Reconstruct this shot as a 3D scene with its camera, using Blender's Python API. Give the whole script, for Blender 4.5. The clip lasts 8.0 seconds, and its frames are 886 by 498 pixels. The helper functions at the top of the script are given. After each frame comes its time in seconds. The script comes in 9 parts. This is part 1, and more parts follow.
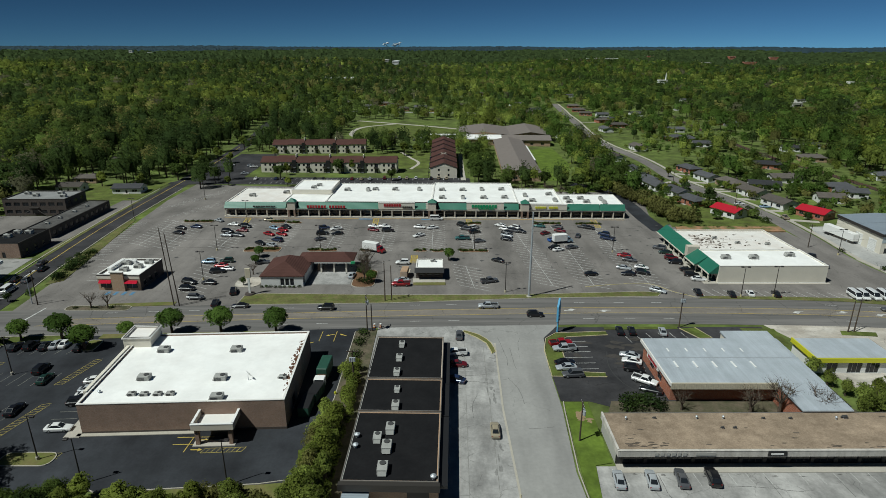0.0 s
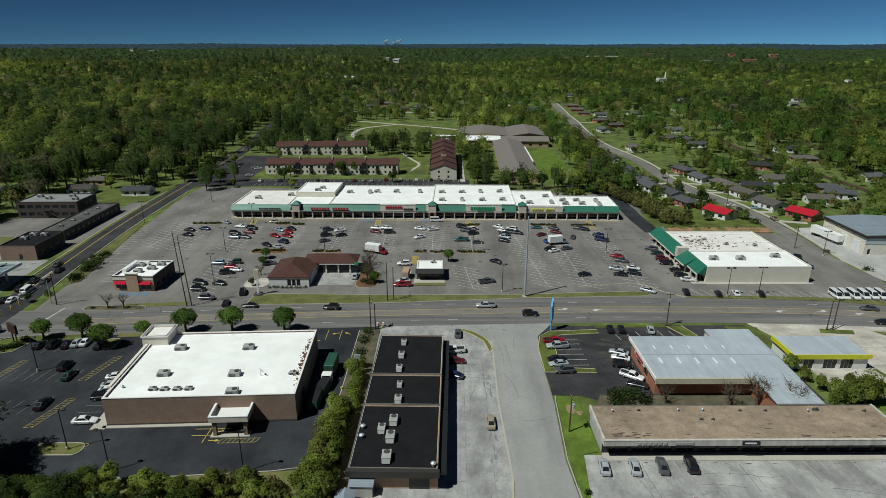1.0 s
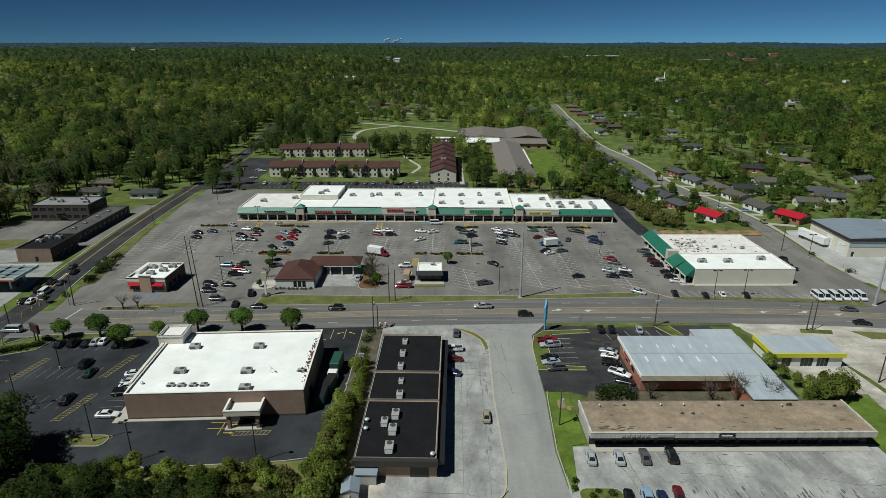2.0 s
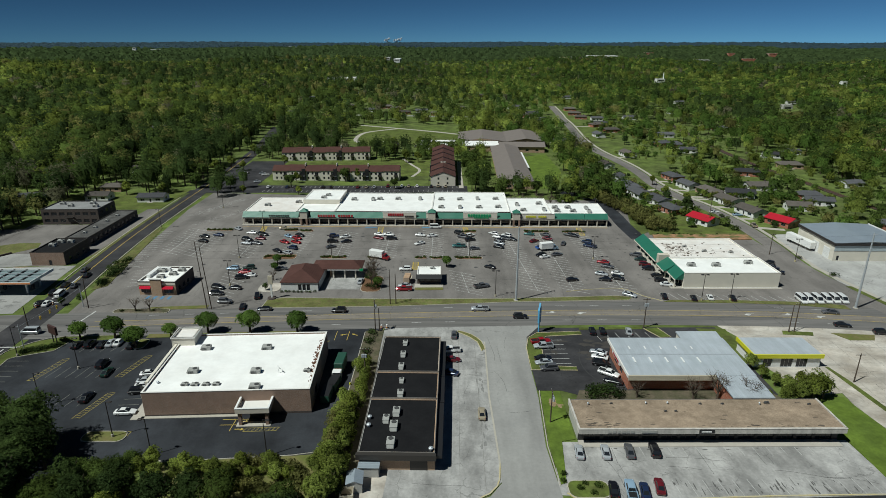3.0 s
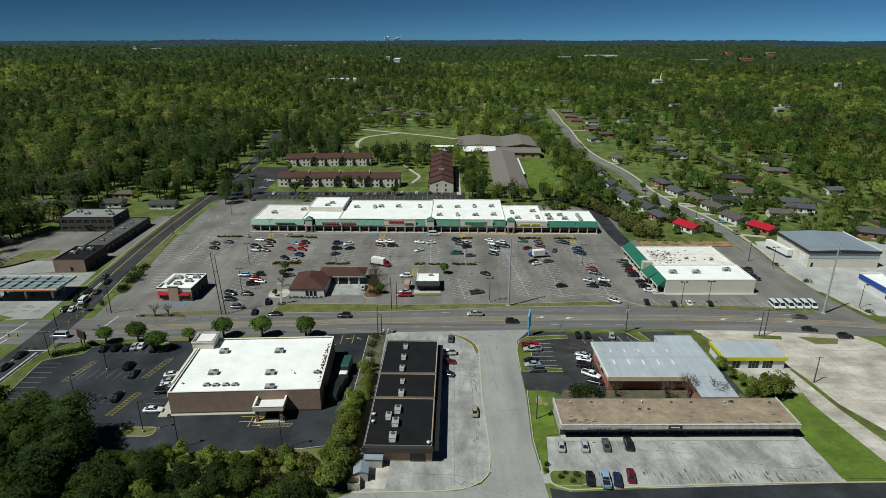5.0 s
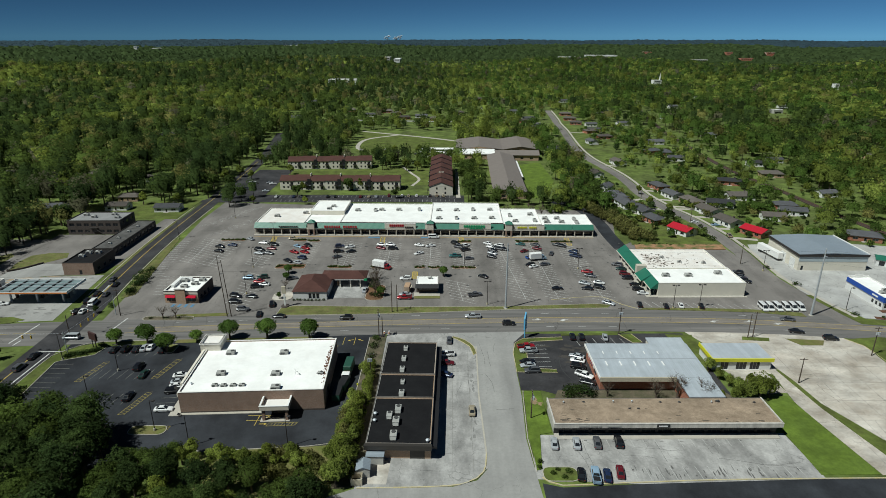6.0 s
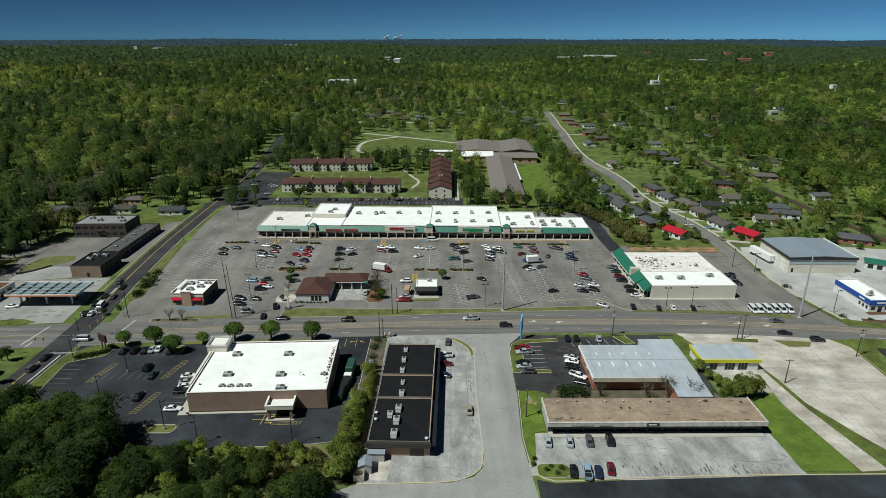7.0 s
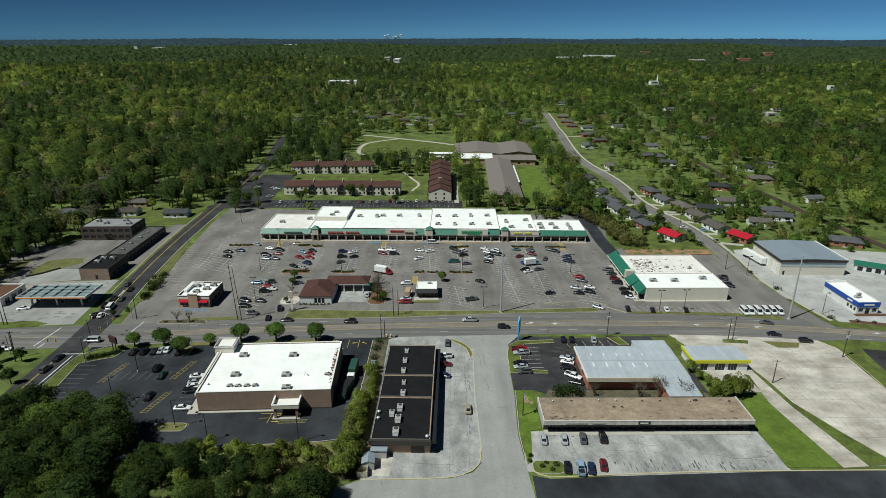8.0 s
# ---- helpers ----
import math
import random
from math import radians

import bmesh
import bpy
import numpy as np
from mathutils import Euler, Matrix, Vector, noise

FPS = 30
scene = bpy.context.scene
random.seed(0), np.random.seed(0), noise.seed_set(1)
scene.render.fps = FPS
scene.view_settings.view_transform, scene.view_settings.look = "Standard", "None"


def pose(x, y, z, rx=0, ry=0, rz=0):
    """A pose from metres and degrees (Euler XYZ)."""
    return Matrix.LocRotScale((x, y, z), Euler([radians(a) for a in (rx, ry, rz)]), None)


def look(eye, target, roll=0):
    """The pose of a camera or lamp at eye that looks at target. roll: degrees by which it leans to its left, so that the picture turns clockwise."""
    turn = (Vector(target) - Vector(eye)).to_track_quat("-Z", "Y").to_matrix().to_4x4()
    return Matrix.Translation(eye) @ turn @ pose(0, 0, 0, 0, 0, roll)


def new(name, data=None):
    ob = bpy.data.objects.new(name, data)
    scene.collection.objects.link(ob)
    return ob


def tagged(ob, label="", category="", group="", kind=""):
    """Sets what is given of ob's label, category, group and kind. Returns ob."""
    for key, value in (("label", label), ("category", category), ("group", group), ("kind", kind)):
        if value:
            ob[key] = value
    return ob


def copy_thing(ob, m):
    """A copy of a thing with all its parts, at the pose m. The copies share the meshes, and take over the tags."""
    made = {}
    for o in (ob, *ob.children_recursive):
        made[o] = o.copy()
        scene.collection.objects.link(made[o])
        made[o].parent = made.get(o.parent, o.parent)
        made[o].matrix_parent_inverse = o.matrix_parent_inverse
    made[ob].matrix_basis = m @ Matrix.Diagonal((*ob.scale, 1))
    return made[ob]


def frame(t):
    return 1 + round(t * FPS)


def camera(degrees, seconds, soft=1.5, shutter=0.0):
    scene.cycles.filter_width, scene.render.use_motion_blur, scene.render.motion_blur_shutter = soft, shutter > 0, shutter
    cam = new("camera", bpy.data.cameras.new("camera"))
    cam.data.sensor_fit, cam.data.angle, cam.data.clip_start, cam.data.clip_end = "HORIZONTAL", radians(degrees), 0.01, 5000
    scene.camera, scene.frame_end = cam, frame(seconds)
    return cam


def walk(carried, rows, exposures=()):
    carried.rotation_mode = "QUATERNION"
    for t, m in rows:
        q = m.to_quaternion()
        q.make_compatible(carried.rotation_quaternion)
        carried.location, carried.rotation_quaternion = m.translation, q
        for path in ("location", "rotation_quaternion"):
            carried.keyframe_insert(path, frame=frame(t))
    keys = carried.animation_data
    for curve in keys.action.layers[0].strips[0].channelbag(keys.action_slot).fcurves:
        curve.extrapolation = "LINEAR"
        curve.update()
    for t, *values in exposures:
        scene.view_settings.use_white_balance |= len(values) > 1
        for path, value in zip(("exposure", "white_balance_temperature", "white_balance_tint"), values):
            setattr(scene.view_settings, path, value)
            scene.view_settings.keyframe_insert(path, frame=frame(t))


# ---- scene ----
cam = camera(74.0, 8.0, soft=0.62)
PATH = [
    (0, (-0.05, -1.149, 70.273), (-0.047, 0.742, 69.623), 0.1),
    (0.5, (-0.024, -4.725, 72.324), (-0.021, -2.835, 71.669), 0.0),
    (1, (0.236, -8.547, 74.445), (0.237, -6.659, 73.786), 0.0),
    (1.5, (0.436, -12.382, 76.61), (0.436, -10.494, 75.947), -0.0),
    (3, (1.171, -23.075, 83.353), (1.169, -21.19, 82.685), -0.0),
    (3.5, (1.425, -26.411, 85.663), (1.423, -24.527, 84.993), -0.0),
    (4, (1.601, -29.608, 87.949), (1.6, -27.724, 87.276), -0.0),
    (4.5, (1.783, -32.708, 90.241), (1.782, -30.826, 89.566), -0.0),
    (6, (2.435, -41.124, 96.372), (2.433, -39.243, 95.692), -0.0),
    (6.5, (2.679, -43.736, 98.303), (2.678, -41.855, 97.621), -0.0),
    (7, (2.767, -46.364, 100.192), (2.766, -44.484, 99.509), -0.0),
    (7.5, (2.783, -49.07, 102.106), (2.783, -47.191, 101.421), 0.0),
    (8, (2.762, -51.788, 104.025), (2.762, -49.909, 103.339), 0.0),
]
walk(cam, [(t, look(eye, target, roll)) for t, eye, target, roll in PATH], exposures=[(0.0, -0.27, 6120, 0.0), (8.0, -0.08, 6120, 0.0)])

# ---- sky, sun and exposure ----
SUN_HEIGHT, SUN_TOWARDS = 57.0, 30.0      # degrees up; the way that shadows fall, from x towards y
world = bpy.data.worlds.new("sky")
world.use_nodes = True
scene.world = world
sky = world.node_tree.nodes.new("ShaderNodeTexSky")
sky.sky_type, sky.sun_disc = "NISHITA", False
sky.sun_elevation, sky.sun_rotation = radians(SUN_HEIGHT), radians(270 - SUN_TOWARDS)
sky.altitude, sky.air_density, sky.dust_density, sky.ozone_density = 5000, 0.40, 0.0, 1.0
back = world.node_tree.nodes["Background"]
back.inputs["Strength"].default_value = 0.05
deep = world.node_tree.nodes.new("ShaderNodeVectorMath")      # a clear, deep blue, as through a polarising filter
deep.operation = "MULTIPLY"
deep.inputs[1].default_value = (0.55, 0.89, 1.03)
world.node_tree.links.new(sky.outputs["Color"], deep.inputs[0])
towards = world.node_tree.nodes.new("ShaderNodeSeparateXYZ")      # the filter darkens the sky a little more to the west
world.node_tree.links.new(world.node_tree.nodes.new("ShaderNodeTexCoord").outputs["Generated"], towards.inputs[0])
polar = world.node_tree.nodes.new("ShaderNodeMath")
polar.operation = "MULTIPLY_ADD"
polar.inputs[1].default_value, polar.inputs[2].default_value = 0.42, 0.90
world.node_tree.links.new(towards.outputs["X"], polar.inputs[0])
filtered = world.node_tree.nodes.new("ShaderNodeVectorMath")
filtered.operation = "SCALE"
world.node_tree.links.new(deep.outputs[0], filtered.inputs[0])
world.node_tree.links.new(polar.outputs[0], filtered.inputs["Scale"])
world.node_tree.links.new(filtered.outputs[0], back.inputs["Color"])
sun = new("sun", bpy.data.lights.new("sun", "SUN"))
sun.data.energy, sun.data.angle, sun.data.color = 5.0, radians(0.5), (1.0, 0.97, 0.92)
a, e = radians(SUN_TOWARDS), radians(SUN_HEIGHT)
sun.matrix_world = look((-200 * math.cos(a), -200 * math.sin(a), 200 * math.tan(e)), (0, 0, 0))

# ---- materials ----
def material(name, colour, rough=0.8, vary=0.25, scale=0.4, fine=8.0, second=None, bump=0.15, metal=0.0, spread=0.0,
             sharp=0.0, island=0.0, transmit=0.0):
    """A surface with stains at a large scale and grain at a small one; spread: a difference from object to object."""
    m = bpy.data.materials.new(name)
    m.use_nodes = True
    n, l = m.node_tree.nodes, m.node_tree.links
    p = n["Principled BSDF"]
    p.inputs["Roughness"].default_value, p.inputs["Metallic"].default_value = rough, metal
    p.inputs["Specular IOR Level"].default_value = 0.5 if rough < 0.7 else 0.2
    at = n.new("ShaderNodeNewGeometry").outputs["Position"]
    big, small = n.new("ShaderNodeTexNoise"), n.new("ShaderNodeTexNoise")
    for tex, s, d in ((big, scale, 9.0), (small, fine, 4.0)):
        tex.inputs["Roughness"].default_value = 0.62
        tex.inputs["Scale"].default_value, tex.inputs["Detail"].default_value = s, d
        l.new(at, tex.inputs["Vector"])
    ramp = n.new("ShaderNodeValToRGB")
    lo, hi = 0.32 + 0.15 * sharp, 0.68 - 0.15 * sharp
    ramp.color_ramp.elements[0].position, ramp.color_ramp.elements[1].position = lo, hi
    dark = second or tuple(c * (1 - vary) for c in colour)
    ramp.color_ramp.elements[0].color, ramp.color_ramp.elements[1].color = (*dark, 1), (*colour, 1)
    l.new(big.outputs["Fac"], ramp.inputs["Fac"])
    value = n.new("ShaderNodeMath")
    value.operation = "MULTIPLY_ADD"
    value.inputs[1].default_value, value.inputs[2].default_value = 2.0 * vary, 1.0 - vary
    l.new(small.outputs["Fac"], value.inputs[0])
    last = value.outputs[0]
    if spread or island:
        source = n.new("ShaderNodeObjectInfo").outputs["Random"] if spread else n.new("ShaderNodeNewGeometry").outputs["Random Per Island"]
        k = n.new("ShaderNodeMath")
        k.operation = "MULTIPLY_ADD"
        k.inputs[1].default_value, k.inputs[2].default_value = 2 * (spread or island), 1 - (spread or island)
        l.new(source, k.inputs[0])
        both = n.new("ShaderNodeMath")
        both.operation = "MULTIPLY"
        l.new(last, both.inputs[0])
        l.new(k.outputs[0], both.inputs[1])
        last = both.outputs[0]
    mix = n.new("ShaderNodeVectorMath")
    mix.operation = "SCALE"
    l.new(ramp.outputs["Color"], mix.inputs[0])
    l.new(last, mix.inputs["Scale"])
    l.new(mix.outputs[0], p.inputs["Base Color"])
    if bump:
        b = n.new("ShaderNodeBump")
        b.inputs["Strength"].default_value, b.inputs["Distance"].default_value = bump, 0.05
        l.new(small.outputs["Fac"], b.inputs["Height"])
        l.new(b.outputs[0], p.inputs["Normal"])
    return m


def plain(name, colour, rough=0.4, metal=0.0, coat=0.0):
    m = bpy.data.materials.new(name)
    m.use_nodes = True
    p = m.node_tree.nodes["Principled BSDF"]
    p.inputs["Base Color"].default_value = (*colour, 1)
    p.inputs["Roughness"].default_value, p.inputs["Metallic"].default_value = rough, metal
    p.inputs["Coat Weight"].default_value = coat
    return m


def ribbed(name, colour, pitch, axis="X", depth=0.6, rough=0.45, metal=0.0, vary=0.12):
    """Sheet metal or tiles with ribs or courses at a pitch in metres, along one of the object's own axes."""
    m = material(name, colour, rough, vary, 0.3, 3.0, bump=0.0, metal=metal)
    n, l = m.node_tree.nodes, m.node_tree.links
    co = n.new("ShaderNodeTexCoord")
    wave = n.new("ShaderNodeTexWave")
    wave.bands_direction = axis
    wave.inputs["Scale"].default_value = 0.314 / pitch
    wave.inputs["Distortion"].default_value = 0.3
    l.new(co.outputs["Object"], wave.inputs["Vector"])
    b = n.new("ShaderNodeBump")
    b.inputs["Strength"].default_value, b.inputs["Distance"].default_value = depth, 0.06
    l.new(wave.outputs["Fac"], b.inputs["Height"])
    l.new(b.outputs[0], n["Principled BSDF"].inputs["Normal"])
    return m


def bricks(name, colour, other, mortar, size=0.22):
    m = bpy.data.materials.new(name)
    m.use_nodes = True
    n, l = m.node_tree.nodes, m.node_tree.links
    p = n["Principled BSDF"]
    p.inputs["Roughness"].default_value = 0.85
    co = n.new("ShaderNodeTexCoord")
    turn = n.new("ShaderNodeMapping")
    turn.inputs["Rotation"].default_value = (radians(90), 0, 0)
    l.new(co.outputs["Object"], turn.inputs["Vector"])
    t = n.new("ShaderNodeTexBrick")
    t.inputs["Scale"].default_value = 1.0
    t.inputs["Brick Width"].default_value, t.inputs["Row Height"].default_value = size, size * 0.34
    t.inputs["Mortar Size"].default_value = 0.008
    t.inputs["Color1"].default_value, t.inputs["Color2"].default_value = (*colour, 1), (*other, 1)
    t.inputs["Mortar"].default_value = (*mortar, 1)
    l.new(turn.outputs[0], t.inputs["Vector"])
    noise_tex = n.new("ShaderNodeTexNoise")
    noise_tex.inputs["Scale"].default_value = 0.5
    noise_tex.inputs["Detail"].default_value = 6
    l.new(n.new("ShaderNodeNewGeometry").outputs["Position"], noise_tex.inputs["Vector"])
    k = n.new("ShaderNodeMath")
    k.operation = "MULTIPLY_ADD"
    k.inputs[1].default_value, k.inputs[2].default_value = 0.5, 0.75
    l.new(noise_tex.outputs["Fac"], k.inputs[0])
    mix = n.new("ShaderNodeVectorMath")
    mix.operation = "SCALE"
    l.new(t.outputs["Color"], mix.inputs[0])
    l.new(k.outputs[0], mix.inputs["Scale"])
    l.new(mix.outputs[0], p.inputs["Base Color"])
    return m


def weathered(m, crack=0.3, cell=6.0, width=0.012, stain=0.3, size=20.0, stretch=(1.0, 1.0, 1.0)):
    """Lays a web of fine cracks and broad stains or wheel tracks (drawn out by stretch) over a paving."""
    n, l = m.node_tree.nodes, m.node_tree.links
    p = n["Principled BSDF"]
    base = p.inputs["Base Color"].links[0].from_socket

    def maths(kind, a, b, c=None):
        k = n.new("ShaderNodeMath")
        k.operation = kind
        for slot, v in enumerate((a, b, c)):
            if isinstance(v, (int, float)):
                k.inputs[slot].default_value = v
            elif v is not None:
                l.new(v, k.inputs[slot])
        return k.outputs[0]

    def cloud(scale, detail, rough=0.6, vector=None):
        k = n.new("ShaderNodeTexNoise")
        k.inputs["Scale"].default_value, k.inputs["Detail"].default_value, k.inputs["Roughness"].default_value = scale, detail, rough
        l.new(vector or at, k.inputs["Vector"])
        return k

    at = n.new("ShaderNodeNewGeometry").outputs["Position"]
    drawn = n.new("ShaderNodeVectorMath")
    drawn.operation = "MULTIPLY"
    drawn.inputs[1].default_value = stretch
    l.new(at, drawn.inputs[0])
    broad = n.new("ShaderNodeMapRange")
    broad.inputs["From Min"].default_value, broad.inputs["From Max"].default_value = 0.36, 0.64
    broad.inputs["To Min"].default_value, broad.inputs["To Max"].default_value = 1.0 - stain, 1.0 + 0.45 * stain
    l.new(cloud(1.0 / size, 6.0, 0.62, drawn.outputs[0]).outputs["Fac"], broad.inputs["Value"])
    wobble = n.new("ShaderNodeVectorMath")
    wobble.operation = "MULTIPLY_ADD"
    wobble.inputs[1].default_value = (cell * 0.35,) * 3
    l.new(cloud(1.6 / cell, 5.0).outputs["Color"], wobble.inputs[0])
    l.new(at, wobble.inputs[2])
    web = n.new("ShaderNodeTexVoronoi")
    web.feature = "DISTANCE_TO_EDGE"
    web.inputs["Scale"].default_value = 1.0 / cell
    l.new(wobble.outputs[0], web.inputs["Vector"])
    broken = maths("GREATER_THAN", cloud(0.9 / cell, 2.0).outputs["Fac"], 0.50)
    line = maths("MULTIPLY", maths("LESS_THAN", web.outputs["Distance"], width), broken)
    tone = maths("MULTIPLY", broad.outputs["Result"], maths("MULTIPLY_ADD", line, -crack, 1.0))
    mix = n.new("ShaderNodeVectorMath")
    mix.operation = "SCALE"
    l.new(base, mix.inputs[0])
    l.new(tone, mix.inputs["Scale"])
    l.new(mix.outputs[0], p.inputs["Base Color"])
    return m


M_LOT = weathered(material("lot_asphalt", (0.218, 0.201, 0.187), 0.9, 0.28, 0.06, 1.8, second=(0.142, 0.131, 0.122)), 0.25, 9.0, 0.007, 0.24, 9.0, (1.0, 0.16, 1.0))
M_ROAD = material("road_asphalt", (0.176, 0.166, 0.157), 0.9, 0.30, 0.5, 1.6, second=(0.115, 0.111, 0.108))
M_ROAD_STREAKS = M_ROAD.node_tree.nodes.new("ShaderNodeVectorMath")
M_ROAD_STREAKS.operation = "MULTIPLY"
M_ROAD_STREAKS.inputs[1].default_value = (0.05, 1.0, 1.0)
for tex in [k for k in M_ROAD.node_tree.nodes if k.type == "TEX_NOISE"]:      # wheel tracks run along the road
    M_ROAD.node_tree.links.new(tex.inputs["Vector"].links[0].from_socket, M_ROAD_STREAKS.inputs[0])
    M_ROAD.node_tree.links.new(M_ROAD_STREAKS.outputs[0], tex.inputs["Vector"])
weathered(M_ROAD, 0.3, 14.0, 0.006, 0.22, 2.2, (0.03, 1.0, 1.0))
M_TURN = weathered(material("worn_turning_lane", (0.225, 0.200, 0.172), 0.9, 0.2, 0.15, 1.5, second=(0.165, 0.148, 0.13)), 0.3, 14.0, 0.006, 0.18, 2.0, (0.03, 1.0, 1.0))
M_DARK = weathered(material("fresh_asphalt", (0.043, 0.047, 0.054), 0.85, 0.25, 0.08, 2.0, second=(0.019, 0.020, 0.024)), 0.0, 9.0, 0.004, 0.45, 16.0, (1.0, 0.6, 1.0))
M_WORN = weathered(material("worn_asphalt", (0.055, 0.053, 0.055), 0.85, 0.3, 0.1, 1.5, second=(0.028, 0.028, 0.031)), 0.3, 7.0, 0.008, 0.35, 11.0)
M_OLD = weathered(material("old_concrete", (0.385, 0.375, 0.36), 0.9, 0.28, 0.25, 1.6, second=(0.265, 0.26, 0.25)), 0.30, 5.5, 0.008, 0.34, 5.0, (1.0, 0.4, 1.0))
M_STREET = weathered(material("street_concrete", (0.320, 0.314, 0.298), 0.9, 0.16, 0.07, 1.2, second=(0.25, 0.245, 0.235)), 0.22, 11.0, 0.004, 0.16, 8.0, (1.0, 0.12, 1.0))
M_SHOPYARD = weathered(material("shop_yard_concrete", (0.43, 0.425, 0.41), 0.9, 0.2, 0.1, 1.2, second=(0.33, 0.325, 0.31)), 0.4, 7.0, 0.008, 0.18, 12.0)
M_PAD = weathered(material("pad_concrete", (0.54, 0.505, 0.45), 0.9, 0.25, 0.12, 1.4, second=(0.36, 0.315, 0.262)), 0.28, 6.0, 0.007, 0.30, 6.0, (0.5, 1.0, 1.0))
M_WALKWAY = material("walkway_concrete", (0.42, 0.39, 0.34), 0.85, 0.15, 0.3, 4.0)
M_GROUND = material("meadow", (0.130, 0.178, 0.040), 1.0, 0.4, 0.05, 0.5, second=(0.082, 0.098, 0.032), bump=0.5)
M_GRASS = weathered(material("lawn", (0.112, 0.150, 0.029), 1.0, 0.45, 0.2, 1.0, second=(0.085, 0.094, 0.029), bump=0.6), 0.0, 5.0, 0.01, 0.34, 7.0)
M_DRYGRASS = material("dry_verge", (0.105, 0.128, 0.030), 1.0, 0.45, 0.3, 1.2, second=(0.165, 0.138, 0.062), bump=0.6)
M_BRIGHTGRASS = material("mown_grass", (0.118, 0.172, 0.024), 1.0, 0.4, 0.16, 1.0, second=(0.088, 0.128, 0.022), bump=0.5)
weathered(M_BRIGHTGRASS, 0.0, 5.0, 0.01, 0.25, 5.0), weathered(M_GROUND, 0.0, 5.0, 0.01, 0.38, 9.0)
M_MULCH = material("mulch", (0.16, 0.09, 0.05), 1.0, 0.3, 0.4, 6.0)
M_CLAY = material("clay_bank", (0.34, 0.19, 0.11), 1.0, 0.35, 0.3, 2.0, second=(0.09, 0.11, 0.035), sharp=0.5)
M_YARD = material("weedy_yard", (0.13, 0.105, 0.075), 1.0, 0.45, 0.35, 2.0, second=(0.055, 0.06, 0.03), bump=0.5)
M_KERB = material("kerb_concrete", (0.42, 0.39, 0.33), 0.85, 0.15, 0.5, 4.0)
M_KERBYELLOW = material("kerb_yellow", (0.47, 0.39, 0.17), 0.8, 0.3, 0.6, 4.0, second=(0.42, 0.39, 0.31))
M_WHITELINE = material("white_line", (0.62, 0.62, 0.60), 0.8, 0.25, 0.6, 6.0, second=(0.33, 0.33, 0.32))
M_YELLOWLINE = material("yellow_line", (0.50, 0.36, 0.06), 0.8, 0.3, 0.6, 6.0, second=(0.38, 0.29, 0.09))
M_FADEDYELLOW = material("faded_yellow_line", (0.42, 0.33, 0.08), 0.85, 0.35, 0.6, 4.0, second=(0.20, 0.165, 0.06))
M_WORNLINE = material("worn_line", (0.50, 0.50, 0.48), 0.85, 0.3, 0.6, 4.0, second=(0.33, 0.325, 0.31))
M_JOINT = material("slab_joint", (0.26, 0.25, 0.23), 0.9, 0.4, 0.3, 3.0, second=(0.12, 0.115, 0.105))
M_FASCIA = weathered(material("pale_fascia", (0.53, 0.50, 0.455), 0.7, 0.12, 0.5, 4.0), 0.0, 5.0, 0.01, 0.2, 1.2, (1.0, 1.0, 0.2))
M_VERGE = weathered(material("patchy_verge", (0.112, 0.140, 0.034), 1.0, 0.45, 0.5, 1.6, second=(0.150, 0.128, 0.060), bump=0.6), 0.0, 4.0, 0.01, 0.3, 5.0)
M_FAINTLINE = material("faint_line", (0.22, 0.215, 0.19), 0.85, 0.35, 0.6, 4.0, second=(0.10, 0.10, 0.095))
M_ACCESS = material("blue_bay", (0.10, 0.22, 0.36), 0.8, 0.25, 0.6, 4.0)
M_TAR = material("crack_filler", (0.05, 0.05, 0.05), 0.7, 0.2, 0.6, 4.0)
M_WHITEROOF = weathered(material("white_membrane", (0.88, 0.88, 0.855), 0.6, 0.05, 0.15, 1.0, second=(0.80, 0.79, 0.76)), 0.0, 5.0, 0.01, 0.07, 5.0)
M_STAINROOF = material("stained_membrane", (0.82, 0.81, 0.78), 0.6, 0.08, 0.22, 1.2, second=(0.62, 0.56, 0.50), sharp=-0.9)
M_BLACKROOF = material("black_membrane", (0.011, 0.011, 0.012), 0.9, 0.3, 0.25, 2.0, second=(0.006, 0.006, 0.007))
M_GRAVELROOF = weathered(material("gravel_roof", (0.34, 0.265, 0.192), 0.95, 0.4, 0.5, 4.0, second=(0.235, 0.178, 0.127)), 0.0, 3.0, 0.02, 0.24, 5.0, (0.6, 1.0, 1.0))
M_GREYROOF = material("grey_roof", (0.26, 0.26, 0.26), 0.8, 0.25, 0.2, 2.0)
M_METALROOF = weathered(ribbed("metal_roof", (0.45, 0.49, 0.53), 0.6, "X", 0.35, 0.5, 0.1, 0.14), 0.0, 5.0, 0.01, 0.12, 1.6, (1.0, 0.06, 1.0))
M_METALROOF2 = ribbed("grey_metal_roof", (0.34, 0.39, 0.44), 0.5, "Y", 0.5, 0.4, 0.3)
M_GREENROOF = ribbed("green_metal_roof", (0.026, 0.140, 0.092), 0.45, "X", 0.25, 0.45)
M_SHINGLE = ribbed("maroon_shingles", (0.085, 0.040, 0.033), 0.3, "Z", 0.7, 0.9, vary=0.25)
M_BROWNROOF = ribbed("brown_shingles", (0.13, 0.07, 0.05), 0.3, "Z", 0.7, 0.9, vary=0.2)
M_SCHOOLROOF = ribbed("taupe_roof", (0.19, 0.165, 0.15), 0.5, "X", 0.4, 0.7)
